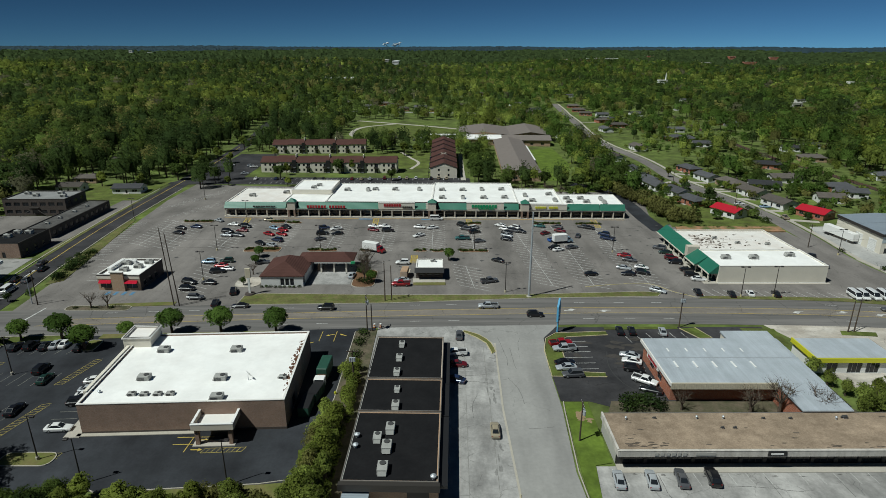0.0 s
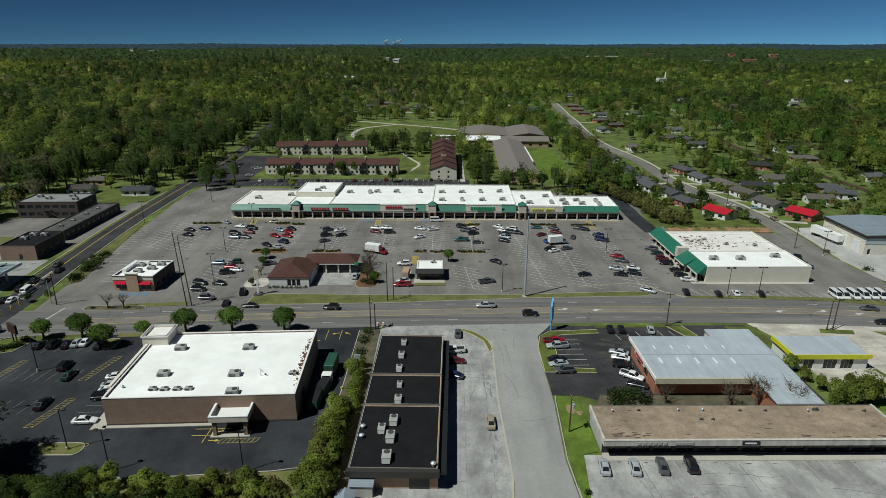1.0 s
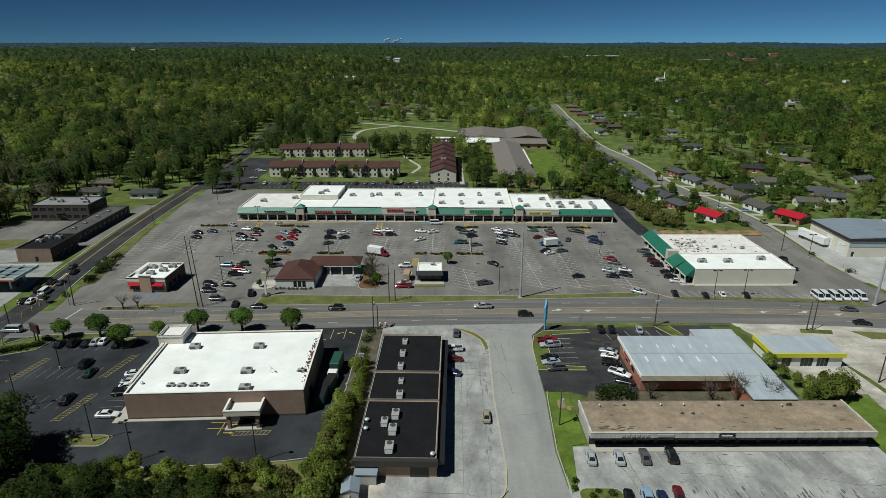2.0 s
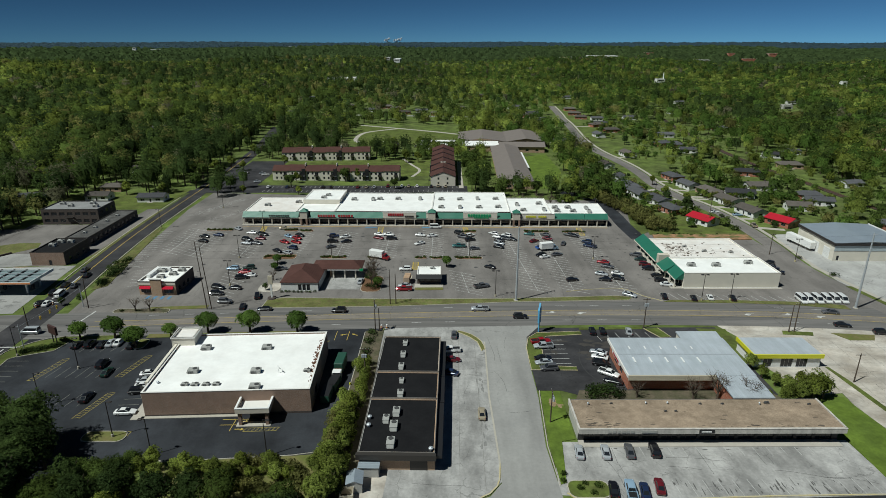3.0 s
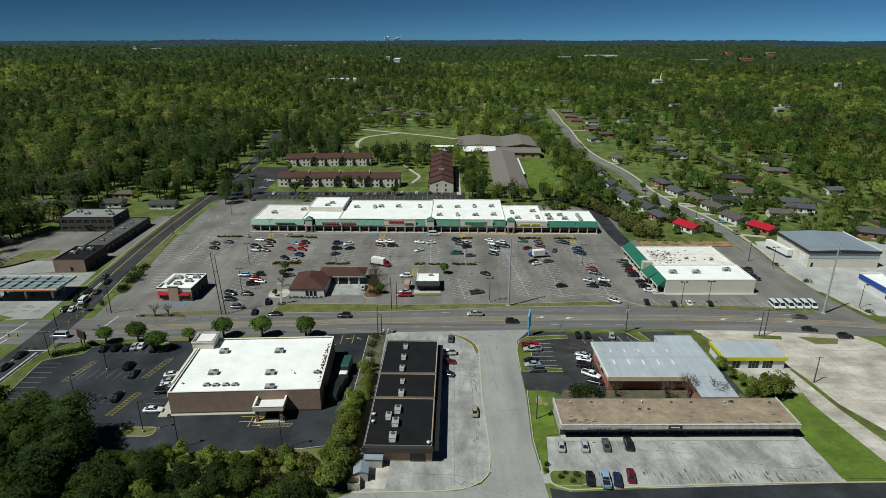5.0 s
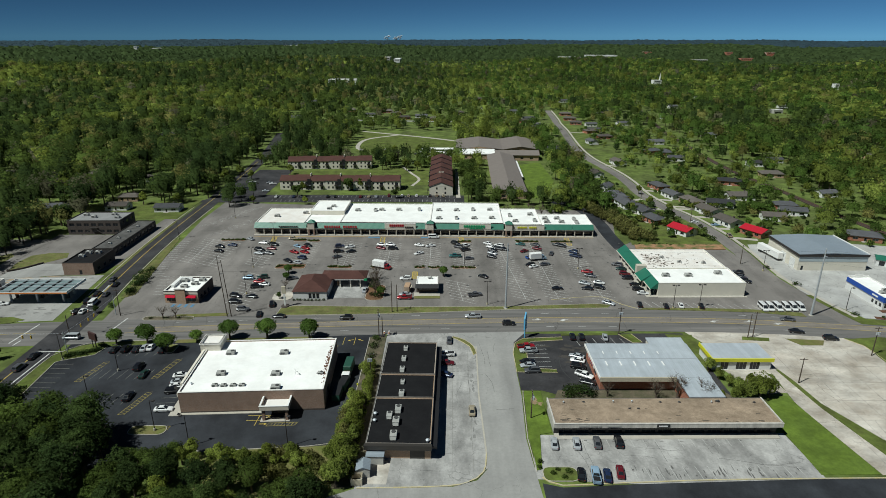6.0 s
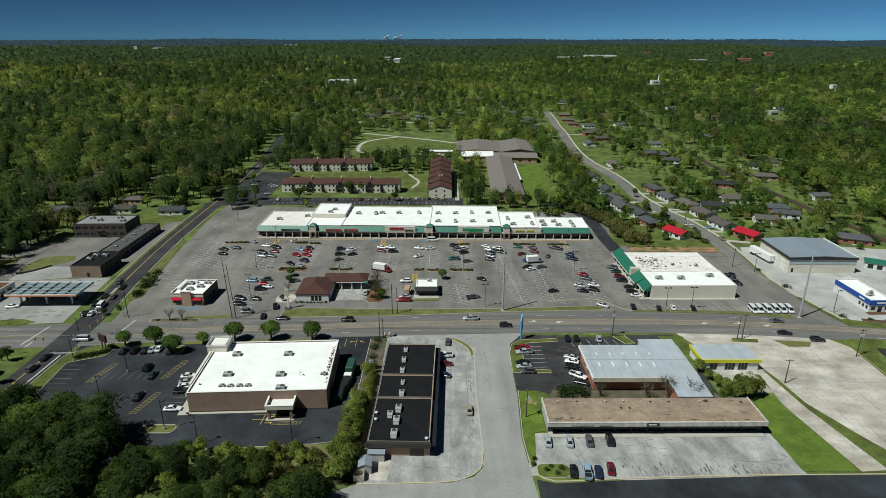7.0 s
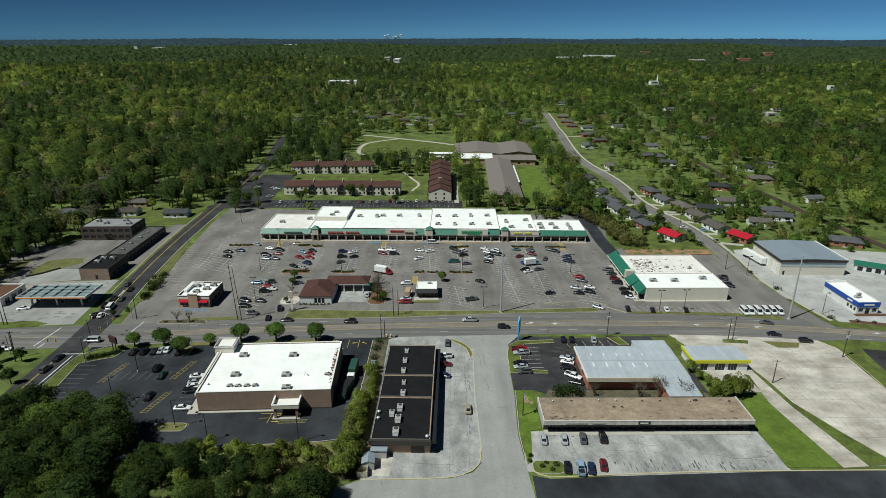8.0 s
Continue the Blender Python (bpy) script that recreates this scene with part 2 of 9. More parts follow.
M_REDROOF = ribbed("red_metal_roof", (0.42, 0.015, 0.03), 0.5, "X", 0.6, 0.4)
M_HOUSEROOF = material("grey_shingles", (0.075, 0.076, 0.082), 0.95, 0.25, 0.5, 4.0, spread=0.5)
M_HOUSEROOF2 = material("brown_grey_shingles", (0.10, 0.088, 0.078), 0.95, 0.25, 0.5, 4.0, spread=0.4)
M_TARROOF = weathered(material("grey_tar_roof", (0.115, 0.112, 0.108), 0.9, 0.3, 0.3, 2.0, second=(0.065, 0.063, 0.060)), 0.0, 5.0, 0.01, 0.3, 4.0)
M_RUSTROOF = material("brick_red_roof", (0.34, 0.13, 0.08), 0.9, 0.2, 0.1, 1.0)
M_PARAPET = material("white_coping", (0.74, 0.72, 0.68), 0.6, 0.08, 0.4, 3.0)
M_COPING = material("grey_coping", (0.17, 0.155, 0.14), 0.6, 0.2, 0.4, 3.0)
M_BEIGE = material("beige_stucco", (0.55, 0.50, 0.42), 0.9, 0.08, 0.3, 6.0)
M_CREAM = material("cream_stucco", (0.66, 0.62, 0.53), 0.9, 0.08, 0.3, 6.0)
M_GREYWALL = material("grey_block", (0.42, 0.41, 0.38), 0.9, 0.12, 0.3, 5.0)
M_WHITEWALL = material("white_siding", (0.68, 0.68, 0.66), 0.8, 0.1, 0.4, 4.0)
M_TANPANEL = material("tan_panel", (0.56, 0.50, 0.38), 0.6, 0.1, 0.3, 4.0)
M_BRICK = bricks("brown_brick", (0.25, 0.165, 0.12), (0.20, 0.125, 0.09), (0.30, 0.25, 0.21), 0.3)
M_REDBRICK = bricks("red_brick", (0.36, 0.12, 0.06), (0.28, 0.09, 0.05), (0.35, 0.27, 0.22), 0.3)
M_TANBRICK = bricks("tan_brick", (0.40, 0.27, 0.17), (0.33, 0.21, 0.13), (0.42, 0.35, 0.28), 0.3)
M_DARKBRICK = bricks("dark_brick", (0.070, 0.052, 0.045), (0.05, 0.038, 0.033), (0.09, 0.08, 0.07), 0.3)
M_GLASS = plain("dark_glass", (0.015, 0.018, 0.022), 0.06)
M_FRAME = plain("aluminium_frame", (0.35, 0.35, 0.35), 0.4, 0.6)
M_DARKFRAME = plain("bronze_frame", (0.05, 0.045, 0.04), 0.5, 0.3)
M_DOOR = material("door_paint", (0.30, 0.28, 0.25), 0.6, 0.1)
M_STEEL = material("galvanised_steel", (0.50, 0.53, 0.56), 0.5, 0.15, 1.0, 8.0, metal=0.4)
M_UNIT = material("unit_housing", (0.36, 0.36, 0.34), 0.6, 0.2, 0.8, 6.0)
M_UNITDARK = plain("unit_grille", (0.05, 0.05, 0.05), 0.7)
M_WOOD = material("pole_wood", (0.085, 0.065, 0.05), 0.95, 0.25, 0.6, 8.0)
M_BRONZE = plain("bronze_pole", (0.035, 0.03, 0.028), 0.5, 0.2)
M_BLACK = plain("black_paint", (0.015, 0.015, 0.016), 0.5)
M_BLUE = material("blue_sign", (0.012, 0.065, 0.34), 0.5, 0.1)
M_SKYBLUE = material("light_blue_sign", (0.12, 0.38, 0.62), 0.5, 0.1)
M_RED = material("red_paint", (0.34, 0.012, 0.02), 0.5, 0.1)
M_ORANGE = material("orange_band", (0.65, 0.20, 0.03), 0.5, 0.1)
M_YELLOW = material("lime_band", (0.62, 0.60, 0.03), 0.5, 0.1)
M_GREENSIGN = material("green_sign", (0.02, 0.30, 0.12), 0.5, 0.1)
M_WHITE = material("white_paint", (0.75, 0.75, 0.73), 0.5, 0.06)
M_SIDING = ribbed("blue_grey_siding", (0.40, 0.46, 0.48), 0.4, "X", 0.3, 0.6)
M_CANOPYDECK = ribbed("canopy_deck", (0.22, 0.29, 0.30), 0.4, "X", 0.5, 0.5, vary=0.3)
M_DUMP = material("green_steel", (0.02, 0.075, 0.05), 0.6, 0.25, 0.8, 6.0)
M_DEBRIS = material("debris", (0.15, 0.12, 0.095), 0.95, 0.4, 1.5, 5.0, second=(0.06, 0.05, 0.04))
M_RUST = material("rust", (0.13, 0.065, 0.04), 0.9, 0.35, 1.5, 6.0)
M_BARK = material("bark", (0.11, 0.085, 0.065), 1.0, 0.3, 1.0, 6.0)
M_TYRE = plain("tyre", (0.015, 0.015, 0.015), 0.9)
M_RIM = plain("rim", (0.35, 0.35, 0.36), 0.35, 0.8)
M_LAMP = plain("headlight_glass", (0.7, 0.72, 0.75), 0.1)
M_TAIL = plain("taillight_red", (0.30, 0.01, 0.01), 0.2)
PAINT = {k: plain("paint_" + k, c, 0.3, 0.15, 0.7) for k, c in dict(
    black=(0.010, 0.010, 0.012), white=(0.78, 0.78, 0.77), silver=(0.40, 0.42, 0.44), grey=(0.09, 0.092, 0.10), red=(0.28, 0.010, 0.015),
    maroon=(0.13, 0.012, 0.018), navy=(0.018, 0.03, 0.075), blue=(0.03, 0.11, 0.38), sky=(0.28, 0.40, 0.52), tan=(0.36, 0.31, 0.22),
    green=(0.015, 0.04, 0.03), teal=(0.03, 0.12, 0.12)).items()}


def foliage(name, colour, dark, gaps=0.65):
    """Leaves that let some light through: the colour drifts from tree to tree and differs from clump to clump."""
    m = bpy.data.materials.new(name)
    m.use_nodes = True
    n, l = m.node_tree.nodes, m.node_tree.links
    n.remove(n["Principled BSDF"])

    def maths(kind, a, b, c=None):
        k = n.new("ShaderNodeMath")
        k.operation = kind
        for slot, v in enumerate((a, b, c)):
            if v is None:
                continue
            if isinstance(v, (int, float)):
                k.inputs[slot].default_value = v
            else:
                l.new(v, k.inputs[slot])
        return k.outputs[0]

    geo = n.new("ShaderNodeNewGeometry")
    own = n.new("ShaderNodeAttribute")
    own.attribute_name = "tint"
    tint = maths("FRACT", maths("ADD", own.outputs["Fac"], n.new("ShaderNodeObjectInfo").outputs["Random"]), 0.0)
    tex = n.new("ShaderNodeTexNoise")
    tex.inputs["Scale"].default_value, tex.inputs["Detail"].default_value = 0.07, 2.0
    l.new(geo.outputs["Position"], tex.inputs["Vector"])
    ramp = n.new("ShaderNodeValToRGB")
    ramp.color_ramp.elements[0].position, ramp.color_ramp.elements[1].position = 0.2, 0.8
    ramp.color_ramp.elements[0].color, ramp.color_ramp.elements[1].color = (*dark, 1), (*colour, 1)
    l.new(maths("MULTIPLY_ADD", tint, 0.6, maths("MULTIPLY", tex.outputs["Fac"], 0.4)), ramp.inputs["Fac"])
    tree = maths("MULTIPLY_ADD", maths("FRACT", maths("MULTIPLY", tint, 7.3), 0.0), 0.56, 0.70)
    clump = maths("MULTIPLY_ADD", geo.outputs["Random Per Island"], 0.60, 0.70)
    leafy = n.new("ShaderNodeTexNoise")
    leafy.inputs["Scale"].default_value, leafy.inputs["Detail"].default_value = 0.9, 4.0
    l.new(geo.outputs["Position"], leafy.inputs["Vector"])
    tone = maths("MULTIPLY", maths("MULTIPLY", tree, clump), maths("MULTIPLY_ADD", leafy.outputs["Fac"], 1.0, 0.5))
    mix = n.new("ShaderNodeVectorMath")
    mix.operation = "SCALE"
    l.new(ramp.outputs["Color"], mix.inputs[0])
    l.new(tone, mix.inputs["Scale"])
    face, through_leaf, both = n.new("ShaderNodeBsdfDiffuse"), n.new("ShaderNodeBsdfTranslucent"), n.new("ShaderNodeMixShader")
    both.inputs[0].default_value = 0.5
    for shader in (face, through_leaf):
        l.new(mix.outputs[0], shader.inputs["Color"])
    l.new(face.outputs[0], both.inputs[1])
    l.new(through_leaf.outputs[0], both.inputs[2])
    gap, airy = n.new("ShaderNodeBsdfTransparent"), n.new("ShaderNodeMixShader")      # gaps between the twigs of a clump
    sprig = n.new("ShaderNodeTexNoise")
    sprig.inputs["Scale"].default_value, sprig.inputs["Detail"].default_value = 2.6, 1.0
    l.new(geo.outputs["Position"], sprig.inputs["Vector"])
    l.new(maths("MULTIPLY", maths("GREATER_THAN", sprig.outputs["Fac"], 0.53), gaps), airy.inputs[0])
    l.new(both.outputs[0], airy.inputs[1])
    l.new(gap.outputs[0], airy.inputs[2])
    l.new(airy.outputs[0], n["Material Output"].inputs["Surface"])
    return m


LEAVES = [foliage("spring_leaves", (0.172, 0.206, 0.040), (0.116, 0.146, 0.033)),
          foliage("green_leaves", (0.096, 0.134, 0.031), (0.066, 0.098, 0.026)),
          foliage("dark_leaves", (0.058, 0.086, 0.025), (0.036, 0.058, 0.020)),
          foliage("yellow_green_leaves", (0.250, 0.300, 0.066), (0.190, 0.235, 0.054)),
          foliage("brown_buds", (0.156, 0.152, 0.088), (0.117, 0.116, 0.070)),
          foliage("olive_buds", (0.185, 0.180, 0.058), (0.132, 0.138, 0.046)),
          foliage("fresh_green_leaves", (0.100, 0.158, 0.032), (0.066, 0.112, 0.026))]
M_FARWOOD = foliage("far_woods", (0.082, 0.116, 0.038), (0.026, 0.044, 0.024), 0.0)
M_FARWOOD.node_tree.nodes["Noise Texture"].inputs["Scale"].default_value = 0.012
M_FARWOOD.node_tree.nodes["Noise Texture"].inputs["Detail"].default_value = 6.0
# bluish base colour: distance haze is painted into the farthest hills
M_HAZERIDGE = material("haze_blue_ridge", (0.025, 0.046, 0.058), 1.0, 0.3, 0.004, 0.02, bump=0.0)

# ---- building tools ----
def part(name, bm, mat, parent=None, label="", smooth=False):
    """Links a bmesh as one mesh object under a thing or a part."""
    me = bpy.data.meshes.new(name)
    bm.normal_update()
    bm.to_mesh(me)
    bm.free()
    for m in (mat if isinstance(mat, (list, tuple)) else [mat]):
        me.materials.append(m)
    if smooth:
        for f in me.polygons:
            f.use_smooth = True
    ob = new(name, me)
    ob.parent = parent
    if label:
        ob["label"] = label
    return ob


def shared(name, me, parent, m=None, label=""):
    ob = new(name, me)
    ob.parent = parent
    if m is not None:
        ob.matrix_basis = m
    if label:
        ob["label"] = label
    return ob


def thing(name, label, category, x=0.0, y=0.0, z=0.0, turn=0.0, group="", kind=""):
    ob = new(name)
    ob.empty_display_size = 0.3
    ob.matrix_basis = pose(x, y, z, 0, 0, turn)
    return tagged(ob, label, category, group, kind)


def box(bm, x0, x1, y0, y1, z0, z1, mi=0):
    v = [bm.verts.new(p) for p in ((x0, y0, z0), (x1, y0, z0), (x1, y1, z0), (x0, y1, z0), (x0, y0, z1), (x1, y0, z1), (x1, y1, z1), (x0, y1, z1))]
    for q in ((3, 2, 1, 0), (4, 5, 6, 7), (0, 1, 5, 4), (1, 2, 6, 5), (2, 3, 7, 6), (3, 0, 4, 7)):
        bm.faces.new([v[i] for i in q]).material_index = mi
    return v


def boxes(*rows):
    bm = bmesh.new()
    for r in rows:
        box(bm, *r)
    return bm


def soft_box(x0, x1, y0, y1, z0, z1, r=0.04):
    bm = boxes((x0, x1, y0, y1, z0, z1))
    bmesh.ops.bevel(bm, geom=bm.edges[:], offset=r, segments=1, affect="EDGES")
    return bm


def prism(bm, pts, z0, z1, mi=0):
    low, top = [bm.verts.new((x, y, z0)) for x, y in pts], [bm.verts.new((x, y, z1)) for x, y in pts]
    if sum(a[0] * b[1] - b[0] * a[1] for a, b in zip(pts, pts[1:] + pts[:1])) < 0:
        low.reverse(), top.reverse()
    n = len(pts)
    bm.faces.new(top).material_index = mi
    bm.faces.new(low[::-1]).material_index = mi
    for i in range(n):
        j = (i + 1) % n
        bm.faces.new((low[i], low[j], top[j], top[i])).material_index = mi


def tube(bm, p, q, r0, r1, n=8, mi=0, cap=True):
    p, q = Vector(p), Vector(q)
    turn = (q - p).to_track_quat("Z", "Y").to_matrix()
    rings = [[bm.verts.new(c + turn @ Vector((r * math.cos(2 * math.pi * i / n), r * math.sin(2 * math.pi * i / n), 0))) for i in range(n)]
             for c, r in ((p, r0), (q, r1))]
    for i in range(n):
        j = (i + 1) % n
        bm.faces.new((rings[0][i], rings[0][j], rings[1][j], rings[1][i])).material_index = mi
    if cap:
        bm.faces.new(rings[0][::-1]).material_index = mi
        bm.faces.new(rings[1]).material_index = mi


def ribbon(bm, pts, left, right, z0, z1):
    """A band along a line of points, from left to right of it."""
    pts = [Vector(p) for p in pts]
    rows = []
    for i, p in enumerate(pts):
        d = (pts[min(i + 1, len(pts) - 1)] - pts[max(i - 1, 0)]).normalized()
        nrm = Vector((-d.y, d.x))
        a, b = p + nrm * left, p - nrm * right
        rows.append([bm.verts.new((*c, z)) for c, z in ((a, z0), (b, z0), (b, z1), (a, z1))])
    for r, s in zip(rows, rows[1:]):
        for i in range(4):
            j = (i + 1) % 4
            bm.faces.new((r[j], r[i], s[i], s[j]))
    bm.faces.new(rows[0])
    bm.faces.new(rows[-1][::-1])


def curve_points(pts, step=4.0):
    """A smooth line through points (Catmull-Rom), with a point about every step metres."""
    p = [Vector(a) for a in pts]
    p = [p[0] * 2 - p[1]] + p + [p[-1] * 2 - p[-2]]
    out = []
    for i in range(1, len(p) - 2):
        n = max(1, int((p[i + 1] - p[i]).length / step))
        for k in range(n):
            t = k / n
            out.append(0.5 * (2 * p[i] + (p[i + 1] - p[i - 1]) * t + (2 * p[i - 1] - 5 * p[i] + 4 * p[i + 1] - p[i + 2]) * t * t
                              + (3 * p[i] - p[i - 1] - 3 * p[i + 1] + p[i + 2]) * t ** 3))
    return out + [p[-2]]


def slab(name, label, pts, top, mat, bottom=-0.3, category=""):
    bm = bmesh.new()
    prism(bm, pts, bottom, top)
    return tagged(part(name, bm, mat), label, category or name.replace("_", " "), kind="structure")


def strip(name, label, pts, left, right, top, mat, bottom=-0.3, category=""):
    bm = bmesh.new()
    ribbon(bm, pts, left, right, bottom, top)
    return tagged(part(name, bm, mat), label, category or name.replace("_", " "), kind="structure")


def kerb(pts, mat=None, closed=False, top=0.15, width=0.18):
    pts = list(pts) + ([pts[0]] if closed else [])
    return strip("kerb", "yellow-painted concrete kerb beside the asphalt" if mat is M_KERBYELLOW else "pale concrete kerb beside the asphalt",
                 pts, width / 2, width / 2, top, mat or M_KERB, category="kerb")


def island(pts, mat, label, top=0.13, edge=None):
    slab("planting_island", label, pts, top, mat, category="traffic island")
    kerb(pts, edge, True, top + 0.03)


def rounded(x0, x1, y0, y1, r, turn=0.0):
    out = []
    cx, cy = (x0 + x1) / 2, (y0 + y1) / 2
    for ax, ay, s in ((x1 - r, y0 + r, -90), (x1 - r, y1 - r, 0), (x0 + r, y1 - r, 90), (x0 + r, y0 + r, 180)):
        out += [(ax + r * math.cos(radians(s + k * 30)), ay + r * math.sin(radians(s + k * 30))) for k in range(4)]
    c, q = math.cos(radians(turn)), math.sin(radians(turn))
    return [(cx + (x - cx) * c - (y - cy) * q, cy + (x - cx) * q + (y - cy) * c) for x, y in out]


def wall_mesh(u0, u1, z0, z1, v0, v1, axis, holes=()):
    """A wall along x or y with thickness v0 to v1 and holes (u0, u1, z0, z1) right through it, as one closed skin."""
    bm = bmesh.new()
    us = sorted({u0, u1, *(c for h in holes for c in h[:2] if u0 < c < u1)})
    zs = sorted({z0, z1, *(c for h in holes for c in h[2:4] if z0 < c < z1)})
    solid = {(i, k) for i in range(len(us) - 1) for k in range(len(zs) - 1)
             if not any(h[0] < (us[i] + us[i + 1]) / 2 < h[1] and h[2] < (zs[k] + zs[k + 1]) / 2 < h[3] for h in holes)}
    made = {}

    def corner(i, k, s):
        if (i, k, s) not in made:
            v = (v0, v1)[s]
            made[i, k, s] = bm.verts.new((us[i], v, zs[k]) if axis == "x" else (v, us[i], zs[k]))
        return made[i, k, s]

    for i, k in solid:
        bm.faces.new([corner(*c, 0) for c in ((i, k), (i + 1, k), (i + 1, k + 1), (i, k + 1))])
        bm.faces.new([corner(*c, 1) for c in ((i, k), (i, k + 1), (i + 1, k + 1), (i + 1, k))])
        for di, dk, a, b in ((-1, 0, (i, k + 1), (i, k)), (1, 0, (i + 1, k), (i + 1, k + 1)), (0, -1, (i, k), (i + 1, k)), (0, 1, (i + 1, k + 1), (i, k + 1))):
            if (i + di, k + dk) not in solid:
                bm.faces.new((corner(*a, 0), corner(*a, 1), corner(*b, 1), corner(*b, 0)))
    bmesh.ops.recalc_face_normals(bm, faces=bm.faces[:])
    return bm


def glazing(parent, axis, hole, v, mat_frame, bars=1, name="window"):
    """A window in a hole of a wall: a frame with bars and a pane, at depth v."""
    u0, u1, z0, z1 = hole[:4]
    w = 0.07
    rows = [(u0, u1, z0, z0 + w), (u0, u1, z1 - w, z1), (u0, u0 + w, z0 + w, z1 - w), (u1 - w, u1, z0 + w, z1 - w)]
    for k in range(1, bars + 1):
        c = u0 + (u1 - u0) * k / (bars + 1)
        rows.append((c - w / 2, c + w / 2, z0 + w, z1 - w))
    put = lambda a, b, c, d, e: (a, b, v - e, v + e, c, d) if axis == "x" else (v - e, v + e, a, b, c, d)
    fr = part(name, boxes(*[put(*r, 0.05) for r in rows]), mat_frame, parent)
    part("pane", boxes(put(u0 + w, u1 - w, z0 + w, z1 - w, 0.012)), M_GLASS, fr)
    return fr


def walls(parent, w, d, h, mat, t=0.3, z0=0.0, holes=None, frame_mat=None, bars=1, mats=None, x0=None, y0=None):
    """Four walls round a rectangle that is centred on the thing, with holes by side (s, n, w, e) and a window in each."""
    holes = holes or {}
    a, b = -w / 2 if x0 is None else x0, -d / 2 if y0 is None else y0
    c, e = a + w, b + d
    for side, args, axis, v in (("s", (a, c, z0, h, b, b + t), "x", b + t * 0.6), ("n", (a, c, z0, h, e - t, e), "x", e - t * 0.6),
                                ("w", (b + t, e - t, z0, h, a, a + t), "y", a + t * 0.6), ("e", (b + t, e - t, z0, h, c - t, c), "y", c - t * 0.6)):
        hs = holes.get(side, [])
        part("wall", wall_mesh(*args, axis, hs), (mats or {}).get(side, mat), parent)
        for q in hs:
            glazing(parent, axis, q, v, frame_mat or M_FRAME, q[4] if len(q) > 4 else bars, "door" if q[2] <= z0 + 0.1 else "window")


def flat_roof(parent, w, d, h, mat, edge_mat, parapet=0.45, t=0.3, x0=None, y0=None, proud=0.04):
    a, b = -w / 2 if x0 is None else x0, -d / 2 if y0 is None else y0
    c, e = a + w, b + d
    part("roof", boxes((a + t, c - t, b + t, e - t, h - parapet - 0.25, h - parapet)), mat, parent)
    k = proud
    for r in ((a - k, c + k, b - k, b + t + k), (a - k, c + k, e - t - k, e + k), (a - k, a + t + k, b + t + k, e - t - k), (c - t - k, c + k, b + t + k, e - t - k)):
        part("coping", boxes((*r, h, h + 0.12)), edge_mat, parent)


def flat_building(name, label, category, x, y, w, d, h, turn, wall_mat, roof_mat, edge_mat, holes=None, parapet=0.45, mats=None, frame_mat=None):
    b = thing(name, label, category, x, y, 0, turn)
    walls(b, w, d, h, wall_mat, holes=holes, mats=mats, frame_mat=frame_mat)
    flat_roof(b, w, d, h, roof_mat, edge_mat, parapet)
    return b


def row_of(u0, u1, n, width, z0, z1, bars=0):
    """n even openings between u0 and u1."""
    p = (u1 - u0) / n
    return [(u0 + p * (k + 0.5) - width / 2, u0 + p * (k + 0.5) + width / 2, z0, z1, bars) for k in range(n)]


def gable_roof(parent, w, d, h, rise, mat, over=0.5, hip=0.0, x0=None, y0=None, along="x", thick=0.2, name="roof"):
    """A pitched roof with its ridge along x or y; hip: how far the ridge's ends draw in."""
    a, b = -w / 2 if x0 is None else x0, -d / 2 if y0 is None else y0
    a, b, c, e = a - over, b - over, a + w + over, b + d + over
    bm = bmesh.new()
    if along == "x":
        r = [(a + hip, (b + e) / 2), (c - hip, (b + e) / 2)]
        low = [(a, b), (c, b), (c, e), (a, e)]
    else:
        r = [((a + c) / 2, b + hip), ((a + c) / 2, e - hip)]
        low = [(c, b), (c, e), (a, e), (a, b)]
    slopes = ((0, 1, 5, 4), (2, 3, 4, 5)) + (((1, 2, 5), (3, 0, 4)) if hip else ())
    rim = ((0, 1), (1, 2), (2, 3), (3, 0)) if hip else ((0, 1), (1, 5), (5, 2), (2, 3), (3, 4), (4, 0))
    for dz, flip in ((0, False), (-thick, True)):
        v = [bm.verts.new((*p, h + dz)) for p in low] + [bm.verts.new((*p, h + rise + dz)) for p in r]
        for q in slopes:
            bm.faces.new([v[i] for i in (q[::-1] if flip else q)])
        if not flip:
            up = v
        else:
            for i, j in rim:
                bm.faces.new((v[i], v[j], up[j], up[i]))
    part(name, bm, mat, parent)
    if not hip:
        for k in (0, 1):
            bm = bmesh.new()
            if along == "x":
                x = (a + over, c - over)[k]
                t = ((x, b + over), (x, e - over), (x, (b + e) / 2))
            else:
                y = (b + over, e - over)[k]
                t = ((a + over, y), (c - over, y), ((a + c) / 2, y))
            s = rise * (1 - over / ((e - b) / 2 if along == "x" else (c - a) / 2))
            z = (h - 0.05, h - 0.05, h + s - 0.05)
            sh = 0.15
            front = [bm.verts.new((*p, q)) for p, q in zip(t, z)]
            rear = [bm.verts.new((p[0] + (sh if along == "x" else 0) * (1, -1)[k], p[1] + (0 if along == "x" else sh) * (1, -1)[k], q)) for p, q in zip(t, z)]
            bm.faces.new(front), bm.faces.new(rear[::-1])
            for i in range(3):
                j = (i + 1) % 3
                bm.faces.new((front[j], front[i], rear[i], rear[j]))
            bmesh.ops.recalc_face_normals(bm, faces=bm.faces[:])
            yield_mat = parent.get("gable", "")
            part("gable", bm, GABLE.get(yield_mat, M_WHITEWALL), parent)


GABLE = {"brick": M_TANBRICK, "cream": M_CREAM}


